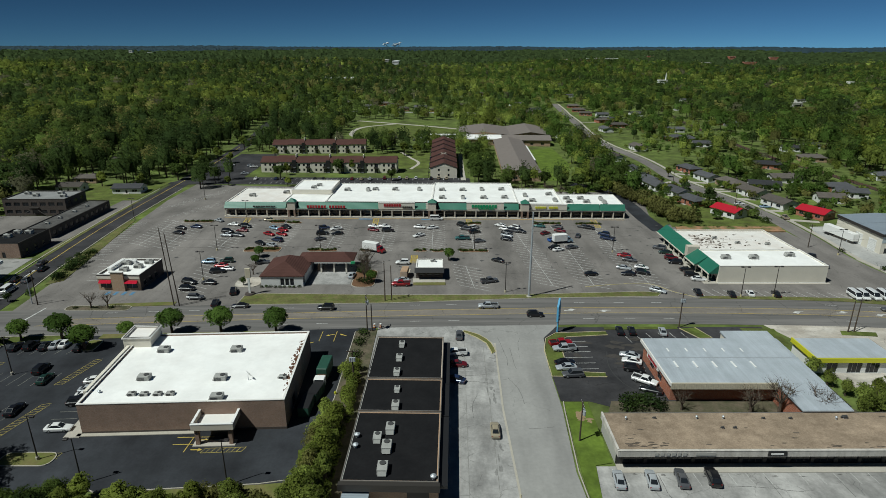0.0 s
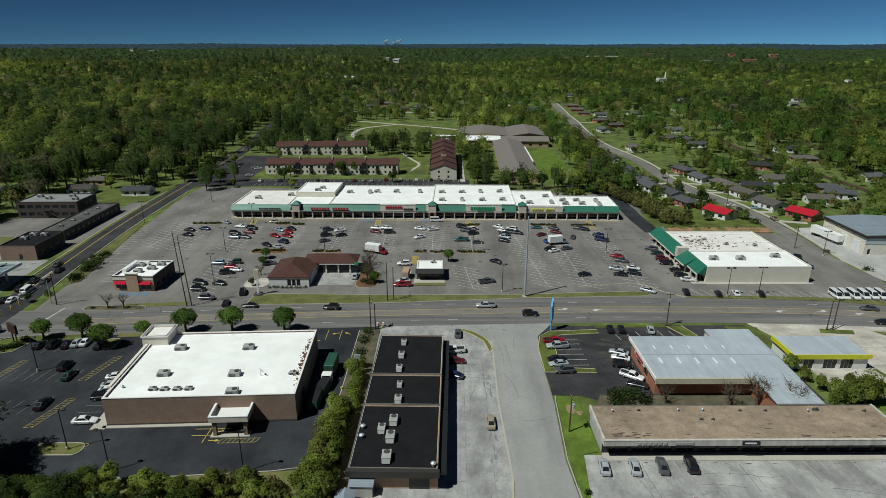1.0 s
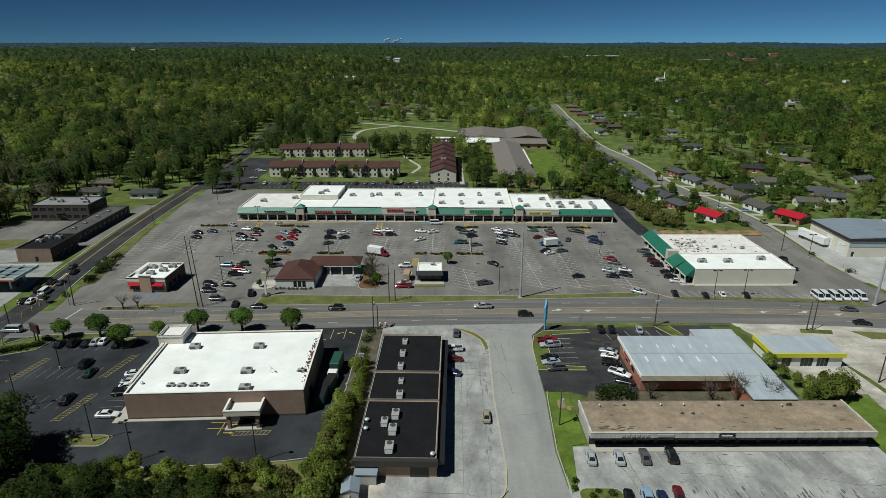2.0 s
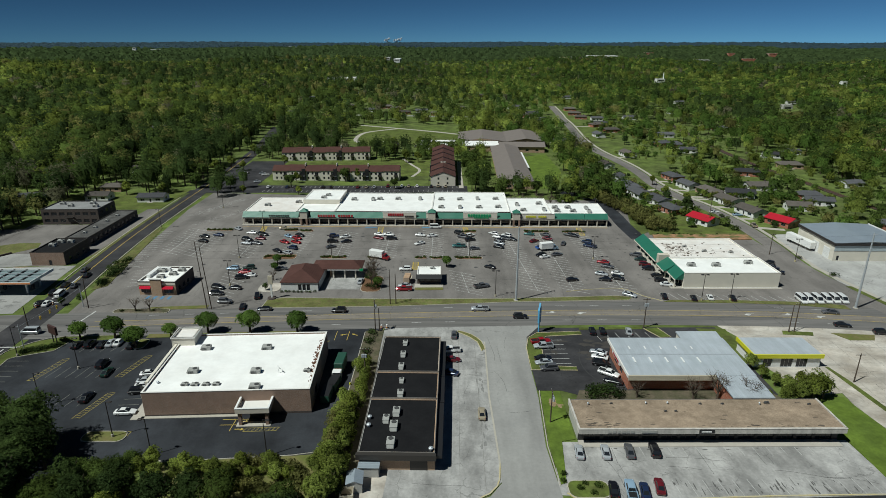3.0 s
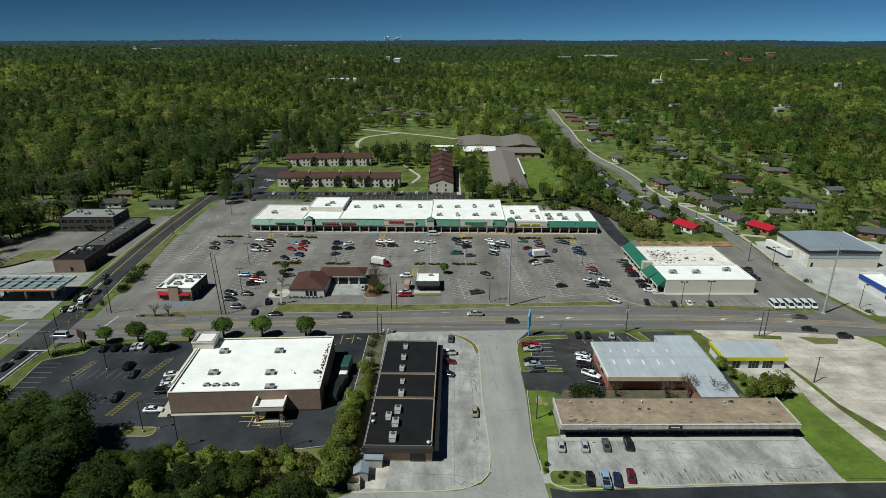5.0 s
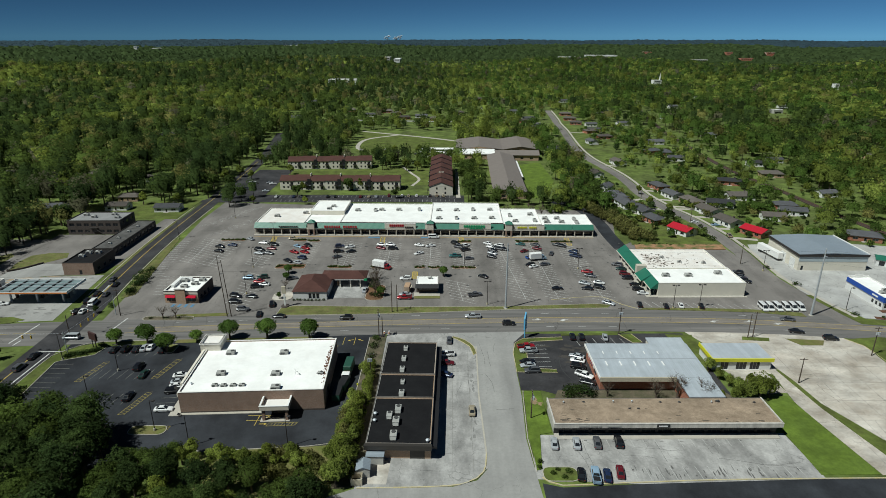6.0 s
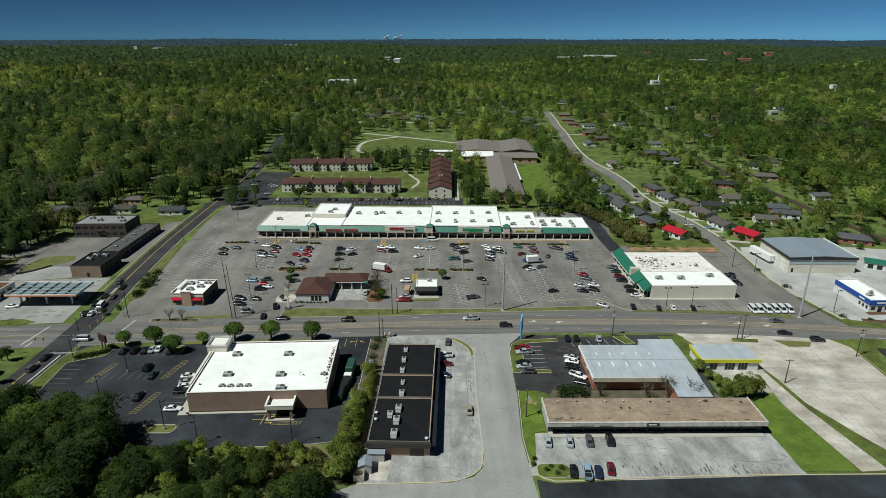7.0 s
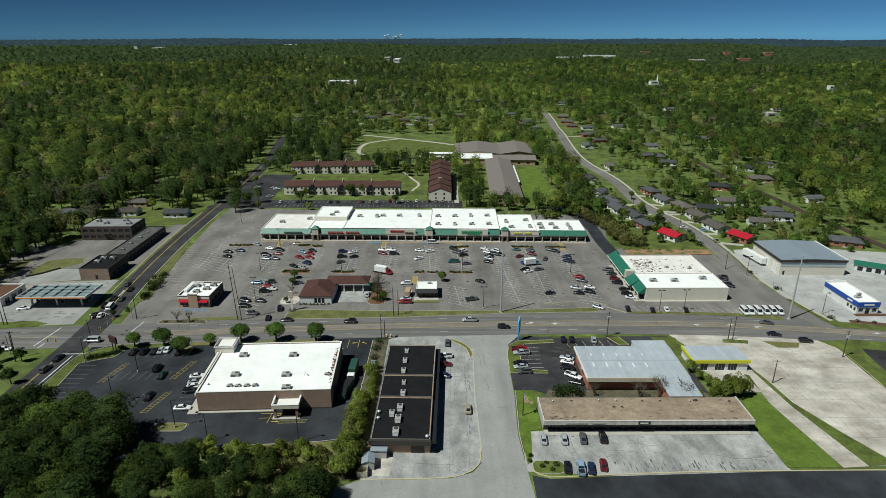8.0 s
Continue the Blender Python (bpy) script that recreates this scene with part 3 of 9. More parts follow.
def mesh_of_quads(name, quads, index, mats, normals=None):
    """A mesh of loose four-cornered faces: quads (n, 4, 3), a material index for each; normals round the crowns off."""
    n = len(quads)
    me = bpy.data.meshes.new(name)
    me.vertices.add(n * 4), me.loops.add(n * 4), me.polygons.add(n)
    me.vertices.foreach_set("co", np.ascontiguousarray(quads, dtype=np.float32).ravel())
    me.loops.foreach_set("vertex_index", np.arange(n * 4, dtype=np.int32))
    me.polygons.foreach_set("loop_start", np.arange(0, n * 4, 4, dtype=np.int32))
    me.polygons.foreach_set("material_index", np.asarray(index, dtype=np.int32))
    for m in mats:
        me.materials.append(m)
    me.update(calc_edges=True)
    if normals is not None:
        me.polygons.foreach_set("use_smooth", np.ones(n, dtype=bool))
        me.normals_split_custom_set_from_vertices(np.repeat(normals, 4, 0).tolist())
    return me


def ball_grid(n):
    """The upper part of a ball in four-cornered faces: points and faces."""
    made, faces = {}, []
    for axis, sign in ((0, 1), (0, -1), (1, 1), (1, -1), (2, 1)):
        for i in range(n):
            for j in range(n):
                row = []
                for a, b in ((i, j), (i + 1, j), (i + 1, j + 1), (i, j + 1)):
                    p = [0, 0, 0]
                    p[axis] = n * sign
                    p[(axis + 1) % 3], p[(axis + 2) % 3] = 2 * a - n, 2 * b - n
                    row.append(made.setdefault(tuple(p), len(made)))
                faces.append(row if sign > 0 else row[::-1])
    v = np.array(list(made), dtype=float)
    v = np.tan(v / n * 0.78)
    return v / np.linalg.norm(v, axis=1, keepdims=True), np.array(faces)


def crowns(name, g, low, h, r, lobes, count, size, species, mats, n=1, heart=0.7, base=0.3, extra=None, out=(0.40, 0.66), wide=(0.34, 0.58)):
    """Leafy crowns, one for each foot point in low (m, 3) of height h and radius r: lobes of loose leaf clumps at uneven
    distances round a small dense heart, lit as one round crown; extra: more loose faces."""
    m = len(low)
    mid = low + np.stack([np.zeros(m), np.zeros(m), h * (base + 1) / 2], 1)
    shape = np.stack([r, r, h * (1 - base) / 2], 1)
    ball, faces = ball_grid(n)
    core = (mid[:, None] + ball * heart * (1 + g.normal(scale=0.10, size=(m, len(ball), 1))) * shape[:, None]).reshape(-1, 3)
    core_f = (faces[None] + (np.arange(m) * len(ball))[:, None, None]).reshape(-1, 4)
    d = g.normal(size=(m, lobes, 3))
    d[..., 2] = np.abs(d[..., 2]) * 0.9 - 0.25
    d /= np.linalg.norm(d, axis=2, keepdims=True)
    d *= g.uniform(*out, (m, lobes, 1))
    d[:, 0] = g.normal(scale=0.08, size=(m, 3)) + (0, 0, 0.45)
    wide = g.uniform(*wide, (m, lobes))
    pick = g.integers(0, lobes, (m, count))
    rows = np.arange(m)[:, None]
    u = g.normal(size=(m, count, 3))
    u[..., 2] = np.where(g.random((m, count)) < 0.35, u[..., 2], np.abs(u[..., 2]) - 0.35 * g.random((m, count)))
    u /= np.linalg.norm(u, axis=2, keepdims=True)
    rel = d[rows, pick] + u * (wide[rows, pick] * g.uniform(0.55, 1.12, (m, count)) ** 0.8)[..., None]
    at = mid[:, None] + rel * shape[:, None]
    up = np.array([0, 0, 1.0])
    whole = rel / np.maximum(np.linalg.norm(rel, axis=2, keepdims=True), 1e-6)
    soft = 0.52 * whole + 0.22 * u + 0.32 * up + g.normal(scale=0.24, size=u.shape)
    soft /= np.linalg.norm(soft, axis=2, keepdims=True)
    tilt = soft + g.normal(scale=0.45, size=u.shape)
    tilt /= np.linalg.norm(tilt, axis=2, keepdims=True)
    side = np.cross(tilt, g.normal(size=u.shape))
    side /= np.linalg.norm(side, axis=2, keepdims=True)
    other = np.cross(tilt, side)
    s = (np.asarray(size, dtype=float).reshape(-1, 1) * g.uniform(0.45, 1.35, (m, count)))[..., None] / 2
    corner = [at - side * s - other * s * 0.6, at + side * s * 0.9 - other * s * 0.8, at + side * s * 0.7 + other * s, at - side * s * 0.9 + other * s * 0.5]
    q = at[:, :, None] + (np.stack(corner, 2) - at[:, :, None]) * g.uniform(0.55, 1.15, (m, count, 4, 1))
    q[:, :, 1::2] -= tilt[:, :, None] * s[:, :, None] * 0.4
    q, nrm = q.reshape(-1, 4, 3), soft.reshape(-1, 3)
    species, own = np.asarray(species), g.random(m)
    idx, tint = [np.repeat(species, len(faces)), np.repeat(species, count)], [np.repeat(own, len(faces)), np.repeat(own, count)]
    if extra is not None:
        q, nrm = np.concatenate([q, extra[0]]), np.concatenate([nrm, extra[2]])
        idx.append(extra[1]), tint.append(np.zeros(len(extra[1])))
    loose = np.arange(len(q) * 4).reshape(-1, 4) + len(core)
    me = mesh_of(name, np.concatenate([core, q.reshape(-1, 3)]), np.concatenate([core_f, loose]), np.concatenate(idx), mats,
                 np.concatenate([np.tile(ball * 0.5 + up * 0.5, (m, 1)), np.repeat(nrm, 4, 0)]))
    if m > 1:
        me.attributes.new("tint", "FLOAT", "FACE").data.foreach_set("value", np.concatenate(tint).astype(np.float32))
    return me


def mesh_of(name, points, faces, index, mats, normals):
    n = len(faces)
    me = bpy.data.meshes.new(name)
    me.vertices.add(len(points)), me.loops.add(n * 4), me.polygons.add(n)
    me.vertices.foreach_set("co", np.ascontiguousarray(points, dtype=np.float32).ravel())
    me.loops.foreach_set("vertex_index", np.ascontiguousarray(faces, dtype=np.int32).ravel())
    me.polygons.foreach_set("loop_start", np.arange(0, n * 4, 4, dtype=np.int32))
    me.polygons.foreach_set("material_index", np.asarray(index, dtype=np.int32))
    for m in mats:
        me.materials.append(m)
    me.update(calc_edges=True)
    me.polygons.foreach_set("use_smooth", np.ones(n, dtype=bool))
    me.normals_split_custom_set_from_vertices(normals.tolist())
    return me


def leaf_quads(rng, centre, radius, tall, count, size, low=-0.35, depth=0.38, rough=0.36):
    """Leaf clumps on the shells of crowns: centre (n, 3), radius and tall (n). Returns quads (n * count, 4, 3) and their normals."""
    n = len(centre)
    u = rng.normal(size=(n, count, 3))
    u[..., 2] = np.abs(u[..., 2]) * 1.1 + low
    u /= np.linalg.norm(u, axis=2, keepdims=True)
    lump = 1 + 0.22 * np.sin(u[..., 0] * 5 + centre[:, None, 0]) * np.cos(u[..., 1] * 6 + centre[:, None, 1]) + 0.12 * np.sin(u[..., 2] * 9 + centre[:, None, 0])
    reach = lump * rng.uniform(1.02 - depth, 1.05, (n, count))
    at = centre[:, None] + u * reach[..., None] * np.stack([radius, radius, tall], 1)[:, None]
    nrm = u + rng.normal(scale=rough, size=u.shape)
    nrm /= np.linalg.norm(nrm, axis=2, keepdims=True)
    side = np.cross(nrm, rng.normal(size=u.shape))
    side /= np.linalg.norm(side, axis=2, keepdims=True)
    other = np.cross(nrm, side)
    s = (np.broadcast_to(np.asarray(size, dtype=float).reshape(-1, 1), (n, count)) * rng.uniform(0.6, 1.3, (n, count)))[..., None] / 2
    k = rng.uniform(0.6, 1.1, (n, count, 4, 1))
    q = np.stack([at - side * s - other * s * 0.7, at + side * s - other * s * 0.5, at + side * s * 0.8 + other * s, at - side * s * 0.9 + other * s * 0.8], 2)
    q = at[:, :, None] + (q - at[:, :, None]) * k
    q[:, :, 1::2] -= nrm[:, :, None] * s[:, :, None] * 0.35
    soft = u * 0.62 + nrm * 0.5
    soft /= np.linalg.norm(soft, axis=2, keepdims=True)
    return q.reshape(-1, 4, 3), soft.reshape(-1, 3)

# ---- ground, roads and lots ----
def rise_of(x, y):
    """The land's height: level round the site, rolling woods beyond, slowly rising to the horizon."""
    r = np.hypot(x, y - 150.0)
    t = np.clip((r - 800.0) / 4000.0, 0, 1)
    up = 46.0 * t * t * (3 - 2 * t) + 8.0 * t
    roll = np.clip((r - 620.0) / 700.0, 0, 1) * 1.7 * (7.0 * np.sin(x / 310.0 + 1.0) * np.cos(y / 370.0) + 5.0 * np.sin(x / 170.0 - y / 240.0) + 4.0 * np.sin(y / 130.0 + x / 600.0))
    return up + roll * (1 - 0.75 * np.clip((r - 2200.0) / 1600.0, 0, 1)) - 0.06


rings = np.concatenate([np.linspace(0, 700, 15), np.geomspace(740, 4930, 60)])
turns = np.linspace(0, 2 * math.pi, 181)[:-1]
gx, gy = rings[1:, None] * np.cos(turns), 150 + rings[1:, None] * np.sin(turns)
gz = rise_of(gx, gy)
bm = bmesh.new()
middle = bm.verts.new((0, 150, -0.06))
grid = [[bm.verts.new((gx[i, j], gy[i, j], gz[i, j])) for j in range(180)] for i in range(len(rings) - 1)]
for j in range(180):
    k = (j + 1) % 180
    bm.faces.new((middle, grid[0][j], grid[0][k]))
    for i in range(len(rings) - 2):
        bm.faces.new((grid[i][j], grid[i + 1][j], grid[i + 1][k], grid[i][k]))
tagged(part("ground", bm, M_GROUND), "grassy earth between woods, streets and lots", "ground", kind="structure")

MAIN = curve_points([(-428.9, 104.4), (-306.3, 121.3), (-204.0, 133.4), (-148.8, 138.6), (-98.6, 142.4), (-50.5, 145.8), (-14.6, 148.0), (17.1, 149.4), (49.9, 150.3), (88.9, 149.8), (121.7, 147.6),
                     (165.9, 141.1), (226.6, 129.5), (329.7, 105.9), (464.2, 68.0)], 5)
WEST = curve_points([(-125.9, -62.6), (-127.9, 30.7), (-128.1, 100.5), (-128.4, 125.0), (-129.7, 153.1), (-134.5, 188.8), (-139.5, 245.8), (-142.4, 335.1), (-145.1, 386.1), (-150.7, 459.9), (-156.5, 501.3), (-170.0, 588.3)], 5)
EAST = curve_points([(148.4, 146.5), (144.3, 167.2), (140.9, 189.7), (143.1, 218.8), (143.7, 242.9), (142.7, 257.9), (140.9, 273.4), (137.9, 286.9), (134.2, 301.5), (130.6, 330.2), (131.6, 360.3), (131.0, 387.5), (127.8, 416.3), (124.0, 444.1), (123.0, 480.8), (126.0, 533.1), (132.4, 605.0), (135.2, 660.0), (139.5, 702.0), (146.0, 790.0)], 5)


def main_y(x):
    return float(np.interp(x, [p.x for p in MAIN], [p.y for p in MAIN]))


slab("parking_lot", "grey weathered asphalt lot in front of the shops", [(-120.1, 143.7), (146.4, 141.8), (140.1, 195.4), (138.0, 239.4), (101.1, 239.4), (86.8, 228.1), (97.0, 274.8), (94.9, 291.6), (-60.1, 302.7), (-132.4, 310.0), (-132.6, 274.7), (-124.9, 195.3)], 0.0, M_LOT)
slab("parking_lot", "dark sealed asphalt lot round the pharmacy", [(-121.7, 136.2), (-17.3, 141.8), (-20.4, 79.7), (-57.9, 78.4), (-67.1, 79.7), (-81.5, 72.2), (-119.5, 72.2)], 0.004, M_DARK)
slab("parking_lot", "cracked pale lot beside the black-roofed shops", [(-16.9, 140.0), (14.0, 141.8), (13.1, 72.6), (9.8, 68.8), (4.7, 66.7), (-17.9, 65.7)], 0.006, M_OLD)
slab("street", "pale concrete street running to the main road", [(4.8, 140.9), (31.5, 141.8), (25.9, 133.4), (24.7, 119.3), (24.7, 102.3), (23.5, 83.4), (24.2, 70.2), (25.2, 55.1), (25.3, -43.9), (-40.1, -43.9), (-40.5, 55.2), (-16.9, 66.1), (4.7, 66.3), (10.3, 68.4), (12.9, 72.1), (12.3, 102.3), (13.0, 130.6)], 0.010, M_STREET)
slab("parking_lot", "worn black asphalt lot with tyre marks", [(24.9, 139.5), (84.8, 139.9), (84.8, 103.2), (47.8, 96.6), (30.9, 105.1), (24.9, 105.1)], 0.004, M_WORN)
slab("parking_lot", "pale stained asphalt lot in front of the brown-roofed plaza", [(25.2, 84.8), (90.2, 85.6), (91.2, 69.0), (47.8, 67.2), (23.8, 68.8)], 0.006, M_OLD)
slab("street", "fresh dark asphalt street along a kerb", [(25.3, 12.3), (25.2, 67.4), (29.7, 66.1), (47.8, 67.2), (91.0, 68.9), (123.9, 69.0), (268.1, 66.3), (266.5, 12.3)], 0.012, M_DARK)
slab("driveway", "bleached concrete drive and yard", [(86.0, 141.2), (104.0, 140.4), (121.0, 139.0), (138.2, 136.6), (141.8, 130.5), (140.9, 105.1), (136.2, 87.2), (119.8, 71.3), (105.2, 70.2), (100.8, 98.5), (102.3, 113.6), (95.1, 118.3)], 0.008, M_PAD)
slab("parking_lot", "dark asphalt lot beyond a grass strip", [(150.5, 134.3), (195.8, 124.8), (237.1, 87.1), (206.2, 77.7), (146.5, 98.5)], 0.004, M_WORN)
slab("forecourt", "pale concrete forecourt of the filling station", [(-138.5, 149.4), (-219.3, 141.9), (-218.9, 185.9), (-143.3, 192.5)], 0.004, M_STREET)
slab("parking_lot", "grey lot beside the dark office block and low wing", [(-143.2, 205.6), (-148.4, 192.5), (-218.8, 188.8), (-225.5, 239.2), (-167.5, 239.2), (-167.6, 218.7), (-154.4, 218.7), (-154.0, 274.7), (-144.8, 274.7)], 0.006, M_LOT)
slab("parking_lot", "pale concrete yard round the blue shop and warehouse", [(150.5, 151.2), (211.1, 139.9), (240, 190), (236, 226), (190, 236), (152, 232), (149, 222), (146.3, 195.4), (146.3, 171.9)], 0.004, M_SHOPYARD)
slab("parking_lot", "dark asphalt parking row behind the shops", [(-151.7, 310.0), (15.3, 310.2), (15.4, 326.9), (-112.9, 328.6), (-112.5, 404.6), (-138.9, 404.6), (-139.4, 328.6)], 0.004, M_WORN)
strip("service_road", "dark asphalt service road beside the shops", curve_points([(70, 312), (79.5, 303), (85, 288), (87.8, 268), (87.6, 246), (88.4, 226)], 4), 3.6, 3.6, 0.008, M_DARK)
strip("road", "grey five-lane asphalt main road", MAIN, 8.6, 8.8, 0.016, M_ROAD)
strip("turning_lane", "pale worn centre turning lane", [p for p in MAIN if p.x > -108], 1.75, 1.75, 0.021, M_TURN)
strip("road", "two-lane asphalt side road", WEST, 4.6, 5.0, 0.022, M_WORN)
strip("road", "narrow residential asphalt street", EAST, 3.7, 3.7, 0.020, M_LOT)
strip("pavement", "pale concrete pavement beside the residential street", [(p.x + 5.6, p.y) for p in EAST if p.y > 156], 0.9, 0.9, 0.05, M_WALKWAY)

# grass verges and planting
slab("verge", "dry mown verge between the lot and the main road", [(-59.2, 153.5), (-58.9, 159.7), (-54.0, 161.8), (-16.1, 160.7), (25.3, 161.2), (61.2, 163.6), (66.3, 162.5), (64.3, 160.0), (25.3, 158.4), (-15.6, 154.9)], 0.12, M_VERGE)
kerb([(-59.2, 153.5), (-58.9, 159.7), (-54.0, 161.8), (-16.1, 160.7), (25.3, 161.2), (61.2, 163.6), (66.3, 162.5), (64.3, 160.0), (25.3, 158.4), (-15.6, 154.9), (-59.2, 153.5)], M_KERB)
kerb(curve_points([(44.3, 167.2), (54.5, 169.3), (64.8, 169.8), (70.4, 163.4), (75.6, 159.3)], 2), M_KERBYELLOW)
slab("verge", "dry mown verge along the main road", [(75.6, 158.6), (102.2, 157.4), (117.6, 156.3), (135.1, 152.5), (135.1, 155.9), (118.2, 158.7), (102.2, 159.7), (78.6, 160.1)], 0.12, M_VERGE)
slab("verge", "dry mown verge along the main road", [(-97.5, 151.6), (-77.1, 153.3), (-77.1, 155.6), (-95.5, 154.1)], 0.12, M_DRYGRASS)
slab("verge", "green verge beside the filling station", [(-175.3, 144.2), (-152.8, 147.0), (-148.7, 149.8), (-154.8, 152.0), (-183.4, 149.4)], 0.12, M_GRASS)
slab("verge", "green verge along the side road", [(-123.6, 168.1), (-119.9, 171.9), (-125.3, 205.6), (-130.8, 239.2), (-133.3, 239.2), (-129.0, 195.3)], 0.1, M_VERGE)
slab("verge", "green verge along the side road", [(-146.9, 270.9), (-143.2, 200.0), (-141.8, 194.4), (-139.8, 194.4), (-142.7, 228.0), (-145.3, 274.7)], 0.1, M_VERGE)
slab("verge", "mulched green verge round the pharmacy lot", [(-123.0, 94.8), (-123.4, 120.2), (-122.0, 126.0), (-117.7, 130.8), (-112.0, 133.3), (-95.6, 134.4), (-93.5, 131.9), (-108.6, 130.6), (-110.0, 125.2), (-118.5, 121.6), (-119.8, 120.4), (-118.2, 100.5)], 0.12, M_GRASS)
kerb(curve_points([(-123.1, 91.1), (-123.5, 120.2), (-122.1, 126.1), (-117.8, 131.0), (-112.0, 133.6), (-93.5, 134.7)], 2))
kerb([(-108.4, 130.4), (-109.9, 125.0), (-118.4, 121.4), (-119.7, 120.3), (-118.0, 100.5)])
slab("verge", "thin green verge along the main road", [(-87.4, 135.1), (-42.3, 137.3), (-42.3, 135.1), (-87.4, 132.8)], 0.1, M_DRYGRASS)
slab("verge", "scruffy grass bank beside the black-roofed shops", [(-22.4, 137.1), (-17.1, 137.7), (-16.8, 75.9), (-17.9, 66.1), (-23.1, 65.5), (-24.6, 79.7), (-22.7, 106.1)], 0.12, M_YARD)
kerb([(-22.6, 136.7), (-22.8, 106.1), (-24.9, 81.6), (-31.2, 80.3), (-57.9, 78.2), (-62.0, 80.2)])
slab("verge", "rough grass edge of the woods", [(-23.0, 81.1), (-31.2, 80.1), (-57.9, 78.0), (-61.1, 49.5), (-24.1, 49.5)], 0.08, M_DRYGRASS)
slab("lawn", "green lawn with a bare patch beside the plaza", [(24.6, 71.6), (24.4, 83.4), (25.5, 104.6), (30.4, 104.6), (30.4, 85.7), (27.3, 85.0), (25.8, 72.1)], 0.12, M_BRIGHTGRASS)
kerb([(24.4, 71.2), (23.9, 83.4), (25.1, 102.3), (25.4, 104.9)], M_KERB)
slab("verge", "grass edging of the garage lot", [(24.9, 115.1), (25.2, 126.8), (26.5, 132.8), (29.4, 135.8), (42.7, 136.9), (42.7, 135.2), (31.7, 134.1), (29.4, 131.9), (28.8, 119.3), (29.4, 116.8), (37.1, 116.2), (37.1, 114.9)], 0.12, M_GRASS)
kerb([(37.2, 114.7), (24.8, 114.9), (25.0, 126.8), (26.3, 133.0), (29.4, 136.1), (42.7, 137.1)], M_KERBYELLOW)
kerb([(37.2, 116.3), (29.6, 117.0), (29.0, 119.3), (29.6, 131.7), (31.9, 133.9), (42.7, 135.1)], M_KERBYELLOW)
slab("verge", "thin grass strip along the main road", [(42.7, 139.3), (62.2, 139.9), (62.2, 138.6), (42.7, 138.1)], 0.1, M_GRASS)
slab("verge", "grass strip with a yellow kerb", [(62.7, 138.8), (66.8, 139.2), (68.9, 133.8), (65.9, 133.4)], 0.12, M_GRASS)
kerb([(62.6, 139.0), (65.7, 133.2), (69.0, 133.5), (66.9, 139.4)], M_KERBYELLOW)
slab("verge", "grass strip beside the grey garage", [(78.6, 139.0), (87.4, 138.6), (86.9, 126.8), (83.8, 117.3), (80.7, 106.0), (79.3, 106.0), (80.2, 126.8)], 0.12, M_GRASS)
slab("verge", "grass strip along the main road", [(104.3, 137.5), (113.0, 136.5), (112.0, 134.3), (103.3, 135.2)], 0.12, M_GRASS)
slab("verge", "weedy island in the concrete yard", [(118.2, 136.0), (130.5, 134.7), (128.4, 131.5), (121.2, 131.5)], 0.12, M_DRYGRASS)
slab("lawn", "bright mown grass between plaza and drive", [(90.8, 70.2), (105.0, 70.4), (101.7, 90.9), (100.4, 102.1), (94.1, 102.3), (90.6, 85.7)], 0.06, M_BRIGHTGRASS)
slab("verge", "narrow grass strip between the concrete drives", [(112.1, 70.7), (119.8, 71.5), (114.0, 83.4), (107.8, 98.5), (106.6, 109.8), (105.3, 116.4), (104.5, 116.4), (105.4, 107.9), (106.6, 96.6)], 0.12, M_GRASS)
slab("verge", "grass strip beside the concrete yard", [(138.8, 135.7), (141.9, 131.1), (141.5, 105.1), (137.3, 87.2), (143.4, 87.1), (147.0, 104.1), (146.4, 123.0), (150.5, 130.5), (164.9, 127.7), (169.0, 134.3), (150.5, 137.1)], 0.12, M_GRASS)
kerb(curve_points([(138.2, 136.0), (141.7, 130.9), (141.1, 105.1), (136.6, 87.2)], 4), M_KERBYELLOW)
slab("verge", "grassy slope beside the blue shop", [(151.5, 146.9), (206.0, 137.1), (207.0, 139.9), (155.6, 151.0), (147.7, 171.9), (145.9, 171.9), (149.6, 153.1)], 0.12, M_GRASS)
strip("flower_bed", "red mulch bed with low shrubs", [(159.7, 151.8), (177.2, 147.8), (195.7, 143.7)], 1.0, 1.0, 0.14, M_RUST)
strip("pavement", "pale concrete pavement along the blue shop's verge", [(153.0, 152.2), (150.9, 160.6), (147.9, 177.5), (145.9, 192.5)], 0.9, 0.9, 0.15, M_WALKWAY)
slab("lawn", "green lawn below the red-roofed cottage", [(95.0, 231.4), (138.0, 231.6), (139.9, 265.5), (131.7, 274.9), (103.1, 271.1)], 0.06, M_GRASS)
slab("bank", "bare clay bank behind the green-fronted store", [(95.0, 224.4), (138.0, 224.4), (139.0, 231.9), (96.0, 230.9)], 0.5, M_CLAY)
slab("lawn", "bright lawn beside the school", [(55.1, 321.4), (68.4, 319.5), (80.6, 367.9), (80.6, 432.7), (56.2, 418.8)], 0.04, M_BRIGHTGRASS)
slab("lawn", "green courtyard lawn between the flats", [(-112.8, 356.5), (-7.0, 354.8), (-8.9, 414.0), (-112.5, 400.9)], 0.04, M_GRASS)
slab("lawn", "green field beyond the flats", [(-76.0, 482.0), (9.5, 469.5), (14.0, 535.0), (-44.0, 574.0), (-84.0, 597.0)], 0.04, M_GRASS)
slab("lawn", "green lawn beside the brick houses", [(-147.9, 274.7), (-218.1, 276.5), (-217.9, 302.5), (-148.6, 316.5)], 0.04, M_GRASS)
